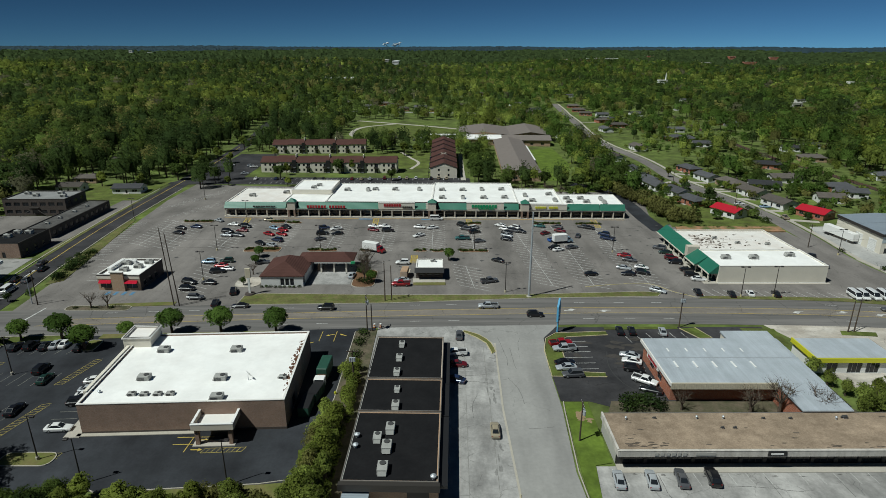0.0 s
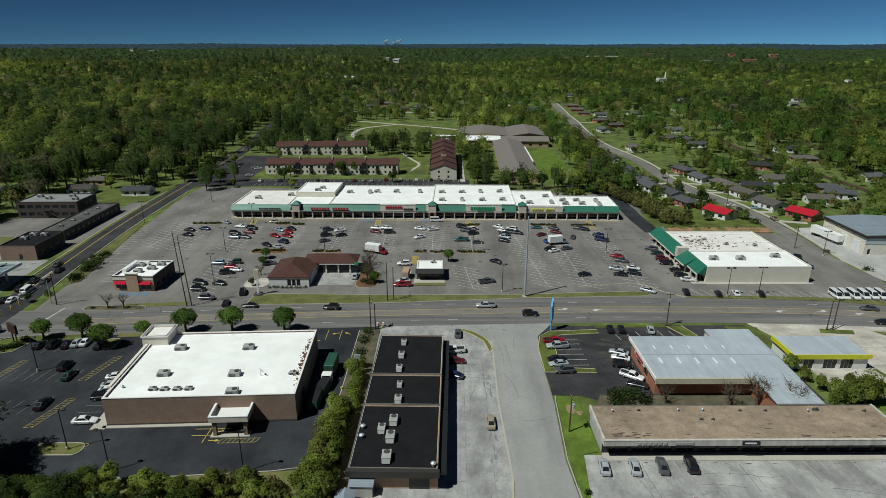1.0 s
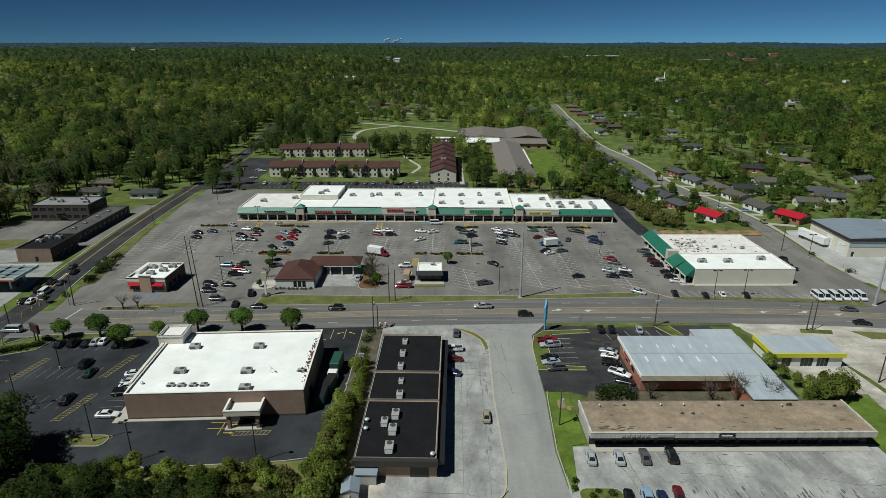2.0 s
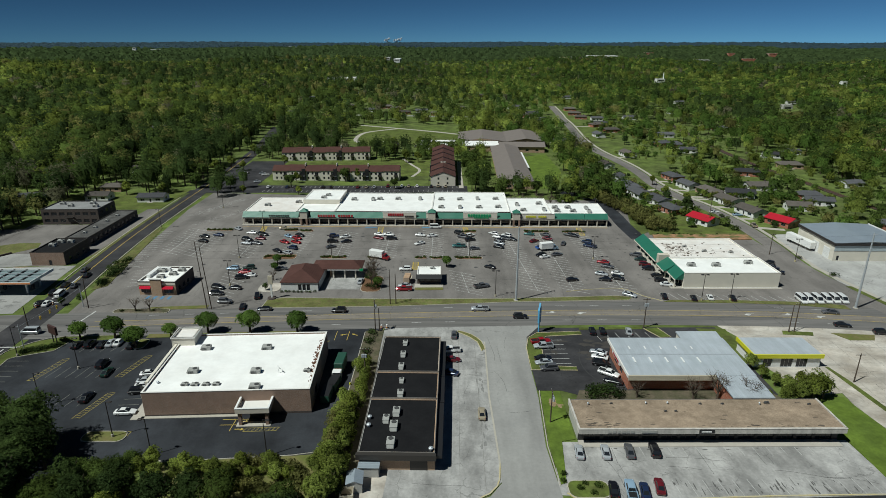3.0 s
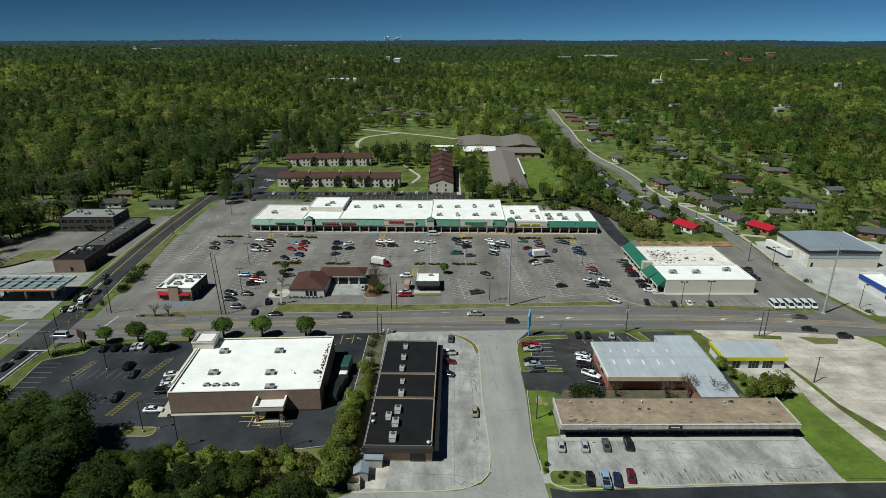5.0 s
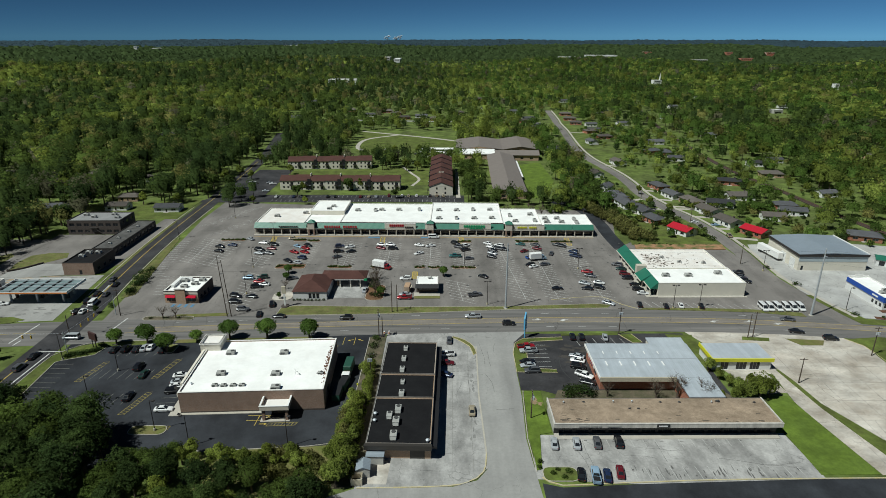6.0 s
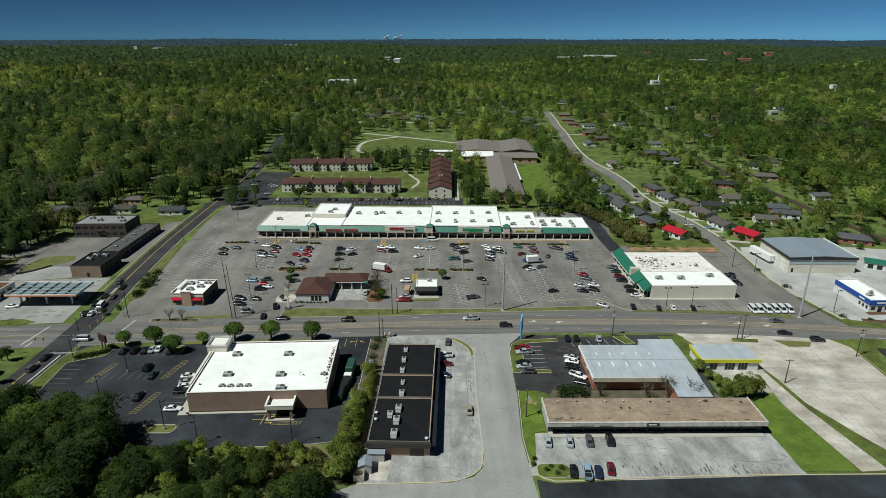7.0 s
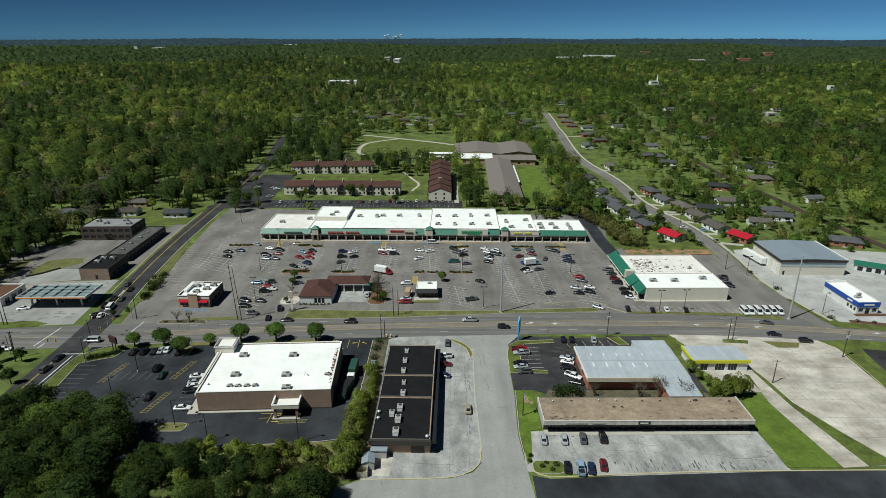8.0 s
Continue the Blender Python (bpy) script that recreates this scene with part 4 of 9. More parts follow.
slab("lawn", "green crescent of lawn behind the filling station", [(-187.8, 196.4), (-190.7, 206.9), (-190.0, 216.0), (-184.2, 219.3), (-174.6, 219.6), (-171.9, 213.4), (-178.2, 206.4), (-183.1, 199.7)], 0.05, M_VERGE)
slab("parking_lot", "sandy worn lot beside the brick block", [(-187.0, 195.2), (-182.6, 199.2), (-177.7, 205.6), (-161.2, 205.6), (-161.0, 192.6), (-176.3, 189.1), (-186.6, 189.0)], 0.03, M_STREET)
strip("low_wall", "low dark wall along the crescent lawn", curve_points([(-187.7, 195.9), (-183.0, 199.3), (-178.1, 206.2)], 2), 0.2, 0.2, 0.7, M_DARKBRICK)
slab("lawn", "rough green lawn beyond the drive", [(-215.0, 196.0), (-208.4, 212.1), (-201.5, 219.0), (-198.2, 216.0), (-196.6, 204.0), (-197.4, 195.0)], 0.05, M_VERGE)
strip("footpath", "pale curving footpath", curve_points([(-43.5, 575.1), (-73.6, 546.5), (-77.5, 505.0), (-69.3, 482.1)], 8), 2.0, 2.0, 0.075, M_WALKWAY)
strip("footpath", "pale straight path across the field", [(-84.2, 598.3), (-43.5, 575.1), (-7.9, 553.5), (14.6, 536.5)], 2.2, 2.2, 0.07, M_WALKWAY)
strip("footpath", "pale footpath across the courtyard", curve_points([(-19.2, 352.9), (-15.1, 372.4), (-21.2, 390.9), (-29.2, 414.0)], 4), 1.0, 1.0, 0.07, M_WALKWAY)
strip("footpath", "pale concrete path beside the flats", [(11.8, 321.3), (11.9, 367.8), (12.4, 404.8)], 1.4, 1.4, 0.07, M_WALKWAY)
kerb(curve_points([(25.4, 69.3), (26.9, 67.8), (29.7, 66.7), (47.8, 67.7), (72.5, 68.7), (123.9, 69.4)], 3), M_KERBYELLOW, width=0.3)
island(rounded(25.8, 33.9, 68.0, 72.7, 1.6), M_GRASS, "grassy kerbed island with small shrubs")
kerb(curve_points([(-17.4, 65.8), (0.6, 66.3), (7.8, 67.6), (11.9, 71.2), (13.0, 77.8)], 2), M_KERBYELLOW, width=0.3)
kerb([(13.0, 77.8), (12.5, 102.3), (13.2, 130.6)], M_KERB, top=0.04, width=0.4)
island(curve_points([(5.6, 137.6), (9.6, 135.0), (12.2, 130.8), (13.0, 126.2), (12.1, 125.2), (11.0, 130.6), (8.6, 133.8), (5.4, 136.6)], 2), M_DRYGRASS, "narrow dry grass island", 0.12, M_KERBYELLOW)
kerb([(p.x + 5.6, p.y) for p in WEST if 164 < p.y < 300], M_KERB, width=0.35)
kerb([(p.x - 6.0, p.y) for p in WEST if 170 < p.y < 300], M_KERB, width=0.35)
island(rounded(-106.6, -88.4, 149.6, 152.6, 1.2), M_YARD, "mulched bed with bare trees along the main road")
for x0, x1, y0, y1 in ((-72.3, -59.1, 199.5, 205.1), (-48.9, -38.2, 200.2, 202.8), (-29.7, -25.1, 200.2, 202.8), (-23.9, -20.2, 200.0, 202.4), (-10.4, -5.5, 199.8, 202.4), (-3.9, 0.8, 199.6, 202.3), (6.2, 17.0, 199.5, 202.5),
                       (-109.4, -96.9, 237.0, 239.8), (-72.6, -66.5, 236.1, 240.8), (-65.5, -59.1, 235.7, 238.3), (7.2, 16.4, 234.3, 237.6), (38.3, 50.2, 234.5, 237.1), (55.9, 66.3, 234.3, 236.9)):
    island(rounded(x0, x1, y0, y1, 1.2), M_MULCH, "mulched kerbed planting island in the lot")
island(rounded(-64.7, -57.0, 166.7, 174.7, 2.5), M_PAD, "pale gravel corner bed beside the bank")
island(rounded(-28.4, -21.2, 166.7, 181.7, 2.5), M_MULCH, "mulched corner bed beside the bank canopy")
island(rounded(-79.4, -69.8, 84.8, 88.4, 1.4), M_DRYGRASS, "dry grass island at the end of a parking row")
island(rounded(-41.1, -34.5, 131.5, 136.6, 1.8), M_DRYGRASS, "kerbed grass corner island")
island(rounded(-89.0, -85.3, 126.3, 131.9, 1.2), M_DRYGRASS, "kerbed grass end island")


strip("driveway", "grey asphalt drive behind the filling station", curve_points([(-190.0, 180.0), (-189.4, 188.0), (-190.6, 196.0), (-193.8, 206.0), (-195.2, 217.4), (-196.0, 240.0)], 4), 2.0, 2.0, 0.06, M_LOT)


slab("driveway", "bleached concrete apron before the yellow-banded shop", [(88.5, 116.6), (100.5, 117.4), (101.4, 104.0), (95.6, 103.4), (91.0, 108.0)], 0.03, M_PAD)
slab("parking_lot", "cracked grey lot round the dark office", [(-196.0, 237.0), (-162.4, 237.0), (-162.4, 247.0), (-196.0, 247.0)], 0.02, M_LOT)
# ---- painted lines ----
def lines(name, label, rows, mat, top, width=0.12):
    bm = bmesh.new()
    for x0, y0, x1, y1 in rows:
        ribbon(bm, [(x0, y0), (x1, y1)], width / 2, width / 2, top - 0.012, top)
    return tagged(part(name, bm, mat), label, "road marking", kind="structure")


def comb(x0, y0, x1, y1, n, dx, dy):
    """n + 1 stall lines on a row from one end to the other, each reaching dx, dy."""
    return [(x0 + (x1 - x0) * k / n, y0 + (y1 - y0) * k / n, x0 + (x1 - x0) * k / n + dx, y0 + (y1 - y0) * k / n + dy) for k in range(n + 1)]


def double(xa, ya, xb, yb, n, lean):
    """Two rows of slanted stalls on either side of a spine."""
    return comb(xa, ya, xb, yb, n, 4.9, -2.6 * lean) + comb(xa, ya, xb, yb, n, -4.9, 2.6 * lean) + [(xa, ya, xb, yb)]


stalls = []
for xa, ya, xb, yb, n, lean in ((-102.9, 203.7, -102.7, 235.5, 11, 1.0), (-82.5, 203.7, -82.3, 236.5, 12, 1.0), (-63.0, 206.6, -62.9, 234.6, 10, 1.0), (-42.6, 203.8, -42.5, 235.6, 12, 1.0),
                                (-23.2, 203.8, -23.1, 235.6, 12, 1.0), (-3.8, 203.8, -3.7, 235.6, 12, 1.0), (11.6, 203.8, 11.6, 233.7, 11, 1.0), (34.6, 168.1, 28.5, 233.7, 24, 1.0),
                                (47.4, 168.1, 44.9, 233.7, 24, 1.0), (65.3, 166.3, 61.7, 233.7, 24, 1.0), (-77.0, 162.5, -76.9, 192.5, 11, 1.0), (10.0, 166.3, 8.0, 185.0, 7, 1.0), (-113.6, 207.5, -113.4, 239.3, 12, 1.0)):
    stalls += double(xa, ya, xb, yb, n, lean)
stalls += comb(-123.9, 190.6, -130.3, 235.5, 16, 6, 1.0) + comb(-112.8, 171.9, -117.8, 190.6, 6, 5.4, 0.6)
stalls += comb(-129.6, 261.6, -113.1, 295.2, 12, 7, 3) + comb(-119.5, 246.7, -105.1, 274.7, 9, 7, 3)
lines("stall_line", "faded white stall lines on grey asphalt", stalls, M_WHITELINE, 0.012)
row = comb(78.6, 160.6, 137.1, 156.4, 19, -1.9, 5.2)
lines("stall_line", "white slanted stall lines beside the store", row, M_WHITELINE, 0.012)
lines("stall_line", "white stall lines on dark asphalt", comb(-119.2, 119.4, -117.8, 101.0, 7, 6.0, 0) + comb(-102.3, 124.5, -87.9, 124.9, 5, 1.4, 5) + comb(-103.4, 110.8, -87.5, 110.8, 6, 1.0, 5.4)
      + comb(-105.0, 97.7, -87.6, 98.1, 6, 1.2, 5.2) + comb(-77.8, 98.6, -76.7, 113.7, 6, 5.0, 0.3), M_FAINTLINE, 0.016)
lines("stall_line", "white stall lines on worn asphalt", comb(29.2, 118.1, 29.2, 131.5, 5, 7, 0.2) + comb(46.8, 136.0, 62.2, 136.6, 5, 1, -5), M_WHITELINE, 0.016)
lines("stall_line", "faint white stall lines on pale asphalt", comb(31.4, 84.4, 89.5, 85.3, 19, 0.4, -4.6) + comb(35.5, 68.0, 86.9, 69.2, 17, -0.4, 4.6) + comb(2.2, 111.7, 2.2, 128.7, 6, 5, 0), M_WORNLINE, 0.018, 0.1)
lines("stall_line", "white stall lines behind the flats", comb(-104.9, 311.9, 9.2, 312.0, 40, 0, 4.8) + comb(-104.8, 321.7, 9.2, 321.8, 40, 0, 4.8), M_WHITELINE, 0.016)
bay = []
for x0, y0, x1, y1 in ((-107.2, 109.4, -104.4, 120.4), (-85.2, 111.2, -82.3, 122.1), (-85.9, 93.3, -83.0, 103.7)):
    bay += [(x0, y0, x1, y1), (x0 + 1.7, y0, x1 + 1.7, y1)] + comb(x0, y0, x1, y1, 11, 1.7, 0.5)
bay += [(-77.9, 86.2, -69.4, 86.9), (-77.9, 87.8, -69.3, 88.4)] + comb(-77.9, 86.2, -69.8, 86.8, 9, 0.5, 1.7)
bay += comb(-44.3, 88.4, -36.9, 88.8, 8, 0.6, 1.4) + [(-44.3, 88.4, -36.9, 88.8), (-43.9, 89.7, -36.3, 90.1)]
lines("hatched_bay", "yellow hatched bays on dark asphalt", bay, M_FADEDYELLOW, 0.016, 0.11)
bm = bmesh.new()
for x, y, t in ((-44.9, 92.2, 0), (-45.1, 89.3, 0), (-29.0, 134.9, 200), (-25.7, 135.1, 150), (-33.6, 130.6, 200)):
    c, s = math.cos(radians(t)), math.sin(radians(t))
    prism(bm, [(x + a * c - b * s, y + a * s + b * c) for a, b in ((-1.3, -0.12), (0.1, -0.12), (0.1, -0.45), (0.9, 0), (0.1, 0.45), (0.1, 0.12), (-1.3, 0.12))], 0.006, 0.018)
tagged(part("lane_arrow", bm, M_YELLOWLINE), "yellow painted arrows on dark asphalt", "road marking", kind="structure")
lines("lane_line", "yellow lines of the drive-through lane", [(-50.3, 92.9, -43.3, 93.1), (-50.3, 90.8, -42.7, 91.0), (-47.4, 88.6, -47.2, 93.1), (-27.4, 131.5, -27.4, 137.1), (-31.1, 131.5, -31.1, 137.1)], M_YELLOWLINE, 0.017, 0.15)


def along(path, x0, x1, off, dash=0.0, gap=0.0):
    """Pieces of a line at a distance from a road's middle, whole or in dashes."""
    out, run = [], 0.0
    for p, q in zip(path, path[1:]):
        d = (q - p).normalized()
        nrm = Vector((-d.y, d.x)) * off
        if x0 <= p.x <= x1:
            if not dash or (run % (dash + gap)) < dash:
                f = q if not dash else p + d * min(dash, (q - p).length)
                out.append((*(p + nrm), *(f + nrm)))
        run += (q - p).length
    return out


fine = curve_points([tuple(p) for p in MAIN], 3.0)
lines("lane_line", "yellow lines of the centre turning lane", along(fine, -112, 300, 1.8) + along(fine, -112, 300, -1.8) + along(fine, -400, -142, 0.3), M_YELLOWLINE, 0.03, 0.14)
lines("lane_line", "white dashed lane lines", along(fine, -112, 300, 5.2, 3, 9) + along(fine, -112, 300, -5.3, 3, 9) + along(fine, -400, -142, 4.5, 3, 9), M_WHITELINE, 0.03, 0.14)
lines("lane_line", "yellow centre line of the side road", [(p.x - 0.9, p.y, q.x - 0.9, q.y) for p, q in zip(WEST, WEST[1:]) if (30 < p.y < 124) or (161 < p.y < 430)], M_YELLOWLINE, 0.036, 0.3)
lines("lane_line", "white lane and stop lines at the crossing", [(-120.6, 127.2, -129.4, 127.0), (-125.3, 91.1, -124.9, 125.9), (-129.0, 158.0, -137.0, 157.3), (-132.8, 160.6, -135.2, 181.3),
      (-113.4, 142.3, -112.4, 151.3), (-142.7, 132.5, -141.3, 146.6), (-140.4, 131.1, -140.0, 134.4)], M_WHITELINE, 0.036, 0.45)
bm = bmesh.new()
for x, t in ((36, 0), (46, 180), (100, 180), (122, 180), (163, 0), (112, 0)):
    y = main_y(x)
    c, s = math.cos(radians(t)), math.sin(radians(t))
    prism(bm, [(x + a * c - b * s, y + a * s + b * c) for a, b in ((-1.6, -0.2), (0.9, -0.2), (0.9, 0.3), (1.8, 0.3), (0.6, 1.3), (-0.6, 0.3), (0.4, 0.3), (0.4, 0.15), (-1.6, 0.15))], 0.018, 0.032)
tagged(part("lane_arrow", bm, M_WHITELINE), "white painted turning arrows on the road", "road marking", kind="structure")
# paint along the mall's front
lines("kerb_line", "yellow-orange painted kerb line along the mall's front", [(-94.5, 244.6, -40.0, 243.8), (-40.0, 243.8, 20.0, 242.8), (20.0, 242.8, 78.5, 241.9)], material("orange_kerb", (0.52, 0.33, 0.10), 0.8, 0.3, 0.5, 4.0), 0.022, 0.45)
for x0, y0, x1, y1 in ((-83.7, 243.7, -82.6, 234.0), (-28.4, 243.2, -28.1, 233.2), (-9.9, 196.3, -9.8, 188.5), (11.2, 242.4, 12.1, 233.2), (64.6, 241.4, 64.4, 230.7)):
    lines("crossing", "yellow painted crosswalk bars on grey asphalt", comb(x0 - 1.0, y0, x1 - 1.0, y1, 7, 2.0, 0.0) + [(x0 - 1.0, y0, x1 - 1.0, y1), (x0 + 1.0, y0, x1 + 1.0, y1)], M_YELLOWLINE, 0.024, 0.4)
lines("blue_bay", "blue painted accessible kerb before the mall", [(-36.0, 243.0, -30.2, 242.9), (-9.0, 242.6, -4.6, 242.5)], M_ACCESS, 0.027, 1.5)
lines("blue_bay", "blue painted accessible bays before the restaurant", comb(-100.6, 160.6, -93.2, 160.4, 3, 0.0, 2.6), M_ACCESS, 0.027, 1.0)
rng = random.Random(7)
cracks = []
for x0, x1, y0, y1, n in ((-13.8, 12.0, 68.4, 134.3, 12), (13.9, 23.3, 49.5, 134.3, 5), (29.3, 88.9, 70.2, 83.4, 9), (-111.8, 133.9, 167.2, 232.8, 40), (107.5, 138.2, 77.7, 132.4, 8)):
    for _ in range(n):
        x, y = rng.uniform(x0, x1), rng.uniform(y0, y1)
        a = rng.choice((0, 90, 90)) + rng.gauss(0, 3)
        for k in range(rng.randint(3, 9)):
            d = rng.uniform(1.0, 3.0)
            nx, ny = x + d * math.cos(radians(a)), y + d * math.sin(radians(a))
            if x0 < nx < x1 and y0 < ny < y1:
                cracks.append((x, y, nx, ny))
            x, y, a = nx, ny, a + rng.gauss(0, 6)
lines("crack", "dark filled cracks in the paving", cracks, M_TAR, 0.0225, 0.05)
joints = [(x, 74, x + 0.6, 133) for x in (108.5, 114.5, 120.5, 126.5, 132.5)] + [(106, y, 138, y + 0.3) for y in (82, 91, 100, 109, 118, 127)]
joints += [(4.4, 68, 5.6, 136), (9.6, 70, 10.2, 134), (101.4, 74, 101.0, 114), (104, 90, 100, 90.2), (105, 80, 101, 80.2), (103, 100, 100.6, 100.2)]
lines("slab_joint", "dark joints between the concrete slabs", joints, M_JOINT, 0.0215, 0.06)


def blots(name, label, spots, mat, top, seed):
    """Flat stains with ragged edges, a few millimetres thick."""
    rnd = random.Random(seed)
    bm = bmesh.new()
    for x, y, rx, ry in spots:
        n = 11
        pts = [(x + rx * math.cos(2 * math.pi * k / n) * rnd.uniform(0.45, 1.15), y + ry * math.sin(2 * math.pi * k / n) * rnd.uniform(0.45, 1.15)) for k in range(n)]
        prism(bm, pts, top - 0.004, top)
        top += 0.00025
    return tagged(part(name, bm, mat), label, "stain", kind="stuff")


M_OIL = material("oil_stain", (0.13, 0.125, 0.12), 0.8, 0.35, 0.8, 4.0)
M_PATCH = material("pale_patch", (0.56, 0.55, 0.52), 0.9, 0.15, 0.4, 3.0)
M_SCUFF = material("grey_scuff", (0.24, 0.235, 0.225), 0.9, 0.3, 0.5, 3.0)
rng = random.Random(17)
blots("oil_stain", "dark smeared stains in the stalls of the plaza", [(33 + k * 2.98 + rng.uniform(-0.9, 0.9), 82.6 + rng.uniform(-0.3, 0.3), rng.uniform(0.35, 0.9), rng.uniform(0.08, 0.2)) for k in range(19) if rng.random() < 0.75]
      + [(rng.uniform(46, 87), 69.8 + rng.uniform(-0.4, 3.0), rng.uniform(0.08, 0.28), rng.uniform(0.3, 1.5)) for k in range(44)], M_OIL, 0.0115, 3)
blots("scuff", "grey scuffed patches on pale paving", [(rng.uniform(9.0, 11.4), rng.uniform(82, 118), rng.uniform(0.15, 0.5), rng.uniform(0.4, 1.6)) for _ in range(22)]
      + [(12 + rng.uniform(-1, 1), 123 + rng.uniform(-1.5, 1.5), 0.5, 0.4) for _ in range(5)], M_SCUFF, 0.0115, 4)
blots("bare_patch", "bare clay patch in the lawn", [(28.6 + rng.uniform(-1.2, 1.2), 99.6 + rng.uniform(-2.0, 2.0), rng.uniform(0.4, 1.0), rng.uniform(0.4, 1.2)) for _ in range(12)], material("bare_clay", (0.30, 0.22, 0.13), 1.0, 0.3, 0.8, 3.0), 0.126, 9)
blots("tyre_mark", "sandy worn patch with tyre marks", [(44 + rng.gauss(0, 5), 128 + rng.gauss(0, 4), rng.uniform(1, 3), rng.uniform(0.6, 2)) for _ in range(14)],
      material("sandy_wear", (0.066, 0.060, 0.055), 0.9, 0.3, 0.5, 3.0), 0.0095, 7)
blots("scuff", "brown and grey stains on the station forecourt", [(rng.uniform(-178, -142), rng.uniform(152, 162), rng.uniform(0.4, 2.2), rng.uniform(0.3, 1.2)) for _ in range(34)]
      + [(rng.uniform(-182, -146), rng.uniform(178, 190), rng.uniform(0.6, 3.0), rng.uniform(0.4, 1.4)) for _ in range(22)], M_SCUFF, 0.0095, 12)
blots("scuff", "sandy stains on the station forecourt", [(rng.uniform(-180, -150), rng.uniform(184, 191), rng.uniform(1.0, 4.0), rng.uniform(0.4, 1.2)) for _ in range(10)],
      material("sandy_stain", (0.34, 0.27, 0.19), 0.9, 0.3, 0.5, 3.0), 0.0185, 13)
arc = curve_points([(40.2, 126.4), (39.2, 122.4), (38.8, 118.2), (39.4, 114.2), (40.8, 110.8), (43.2, 107.6)], 1.5)
lines("tyre_mark", "dark curved tyre marks on worn asphalt", [(*p, *q) for p, q in zip(arc, arc[1:])], M_TAR, 0.0105, 0.22)
blots("scuff", "faint dark oil marks in the lot", [(rng.uniform(-108, 128), rng.uniform(170, 236), rng.uniform(0.3, 1.0), rng.uniform(0.3, 0.8)) for _ in range(150)],
      material("faint_oil", (0.085, 0.083, 0.082), 0.85, 0.25, 0.6, 3.0), 0.0065, 8)

MID_STREET = curve_points([(-190, 684), (-130, 690), (-60, 684), (0, 676), (60, 672), (118, 664)], 8)
strip("road", "pale suburban street among the houses", MID_STREET, 4.0, 4.0, 0.03, M_STREET)
# ---- railway ----
RAIL = curve_points([(300, 900), (269, 763), (242.4, 616), (231, 521), (223.5, 446), (222, 388), (225.5, 342), (227.5, 291), (230.1, 262), (233, 234), (240, 190), (252, 120)], 8)
strip("railway_bed", "dark grey stone ballast of a railway line", RAIL, 2.0, 2.0, 0.25, material("ballast", (0.060, 0.053, 0.050), 1.0, 0.3, 0.3, 3.0), category="railway")
for off in (-1.75, -0.3, 0.7, 2.1):
    bm = bmesh.new()
    ribbon(bm, [(p.x + off, p.y) for p in RAIL], 0.06, 0.06, 0.25, 0.42)
    tagged(part("rail", bm, M_RUST), "rusty steel rail of a railway line", "rail", kind="structure")

# ---- rooftop plant ----
def roof_unit(x, y, z, turn=0, size=1.0, kind="box"):
    u = thing("rooftop_unit", "weathered grey metal air-conditioning unit on a flat roof", "air conditioner", x, y, z, turn, "rooftop units")
    w, d, h = 1.9 * size, 1.3 * size, 1.0 * size
    part("curb", boxes((-w / 2 + 0.1, w / 2 - 0.1, -d / 2 + 0.1, d / 2 - 0.1, 0, 0.2)), M_PARAPET, u)
    part("housing", soft_box(-w / 2, w / 2, -d / 2, d / 2, 0.2, h, 0.05), M_UNIT, u)
    bm = bmesh.new()
    tube(bm, (w * 0.2, 0, h), (w * 0.2, 0, h + 0.12), 0.42 * size, 0.42 * size, 12)
    part("fan_guard", bm, M_UNITDARK, u)
    part("grille", boxes(*[(-w / 2 + 0.1, w * 0.1, -d / 2 - 0.03, -d / 2 + 0.02, 0.3 + k * 0.14 * size, 0.38 + k * 0.14 * size) for k in range(4)]), M_UNITDARK, u)
    bm = bmesh.new()
    prism(bm, [(-w / 2 - 0.35, 0.35), (-w / 2, 0.25), (-w / 2, 0.8 * h)], -d / 2 + 0.15, d / 2 - 0.15)
    bm.transform(Matrix.Rotation(radians(90), 4, "X"))
    part("hood", bm, M_UNIT, u)
    return u


def vent(x, y, z, r=0.3):
    v = thing("roof_vent", "small galvanised mushroom vent on a flat roof", "roof vent", x, y, z, 0, "roof vents")
    bm = bmesh.new()
    tube(bm, (0, 0, 0), (0, 0, 0.5), r * 0.6, r * 0.6, 10)
    part("pipe", bm, M_STEEL, v)
    bm = bmesh.new()
    tube(bm, (0, 0, 0.45), (0, 0, 0.6), r * 1.15, r * 1.15, 10)
    tube(bm, (0, 0, 0.6), (0, 0, 0.78), r * 1.1, r * 0.4, 10)
    part("cap", bm, M_STEEL, v)
    return v


DARK_UNIT = roof_unit(76.0, 93.4, 4.1, 0, 0.5)
for ob in DARK_UNIT.children:
    if ob.name.startswith(("housing", "hood")):
        ob.data.materials[0] = M_UNITDARK
DARK_UNIT["label"] = "small dark exhaust fan on a gravel roof"
UNIT, SMALL_UNIT, VENT = roof_unit(-61.7, 115.1, 6.0, 3, 1.25), roof_unit(-60.3, 97.8, 6.0, 3, 0.8), vent(-67.1, 98.6, 6.0)


def local(ob, x, y):
    """Where a world place lies in a thing's own x and y."""
    return ob.matrix_basis.inverted() @ Vector((x, y, 0))


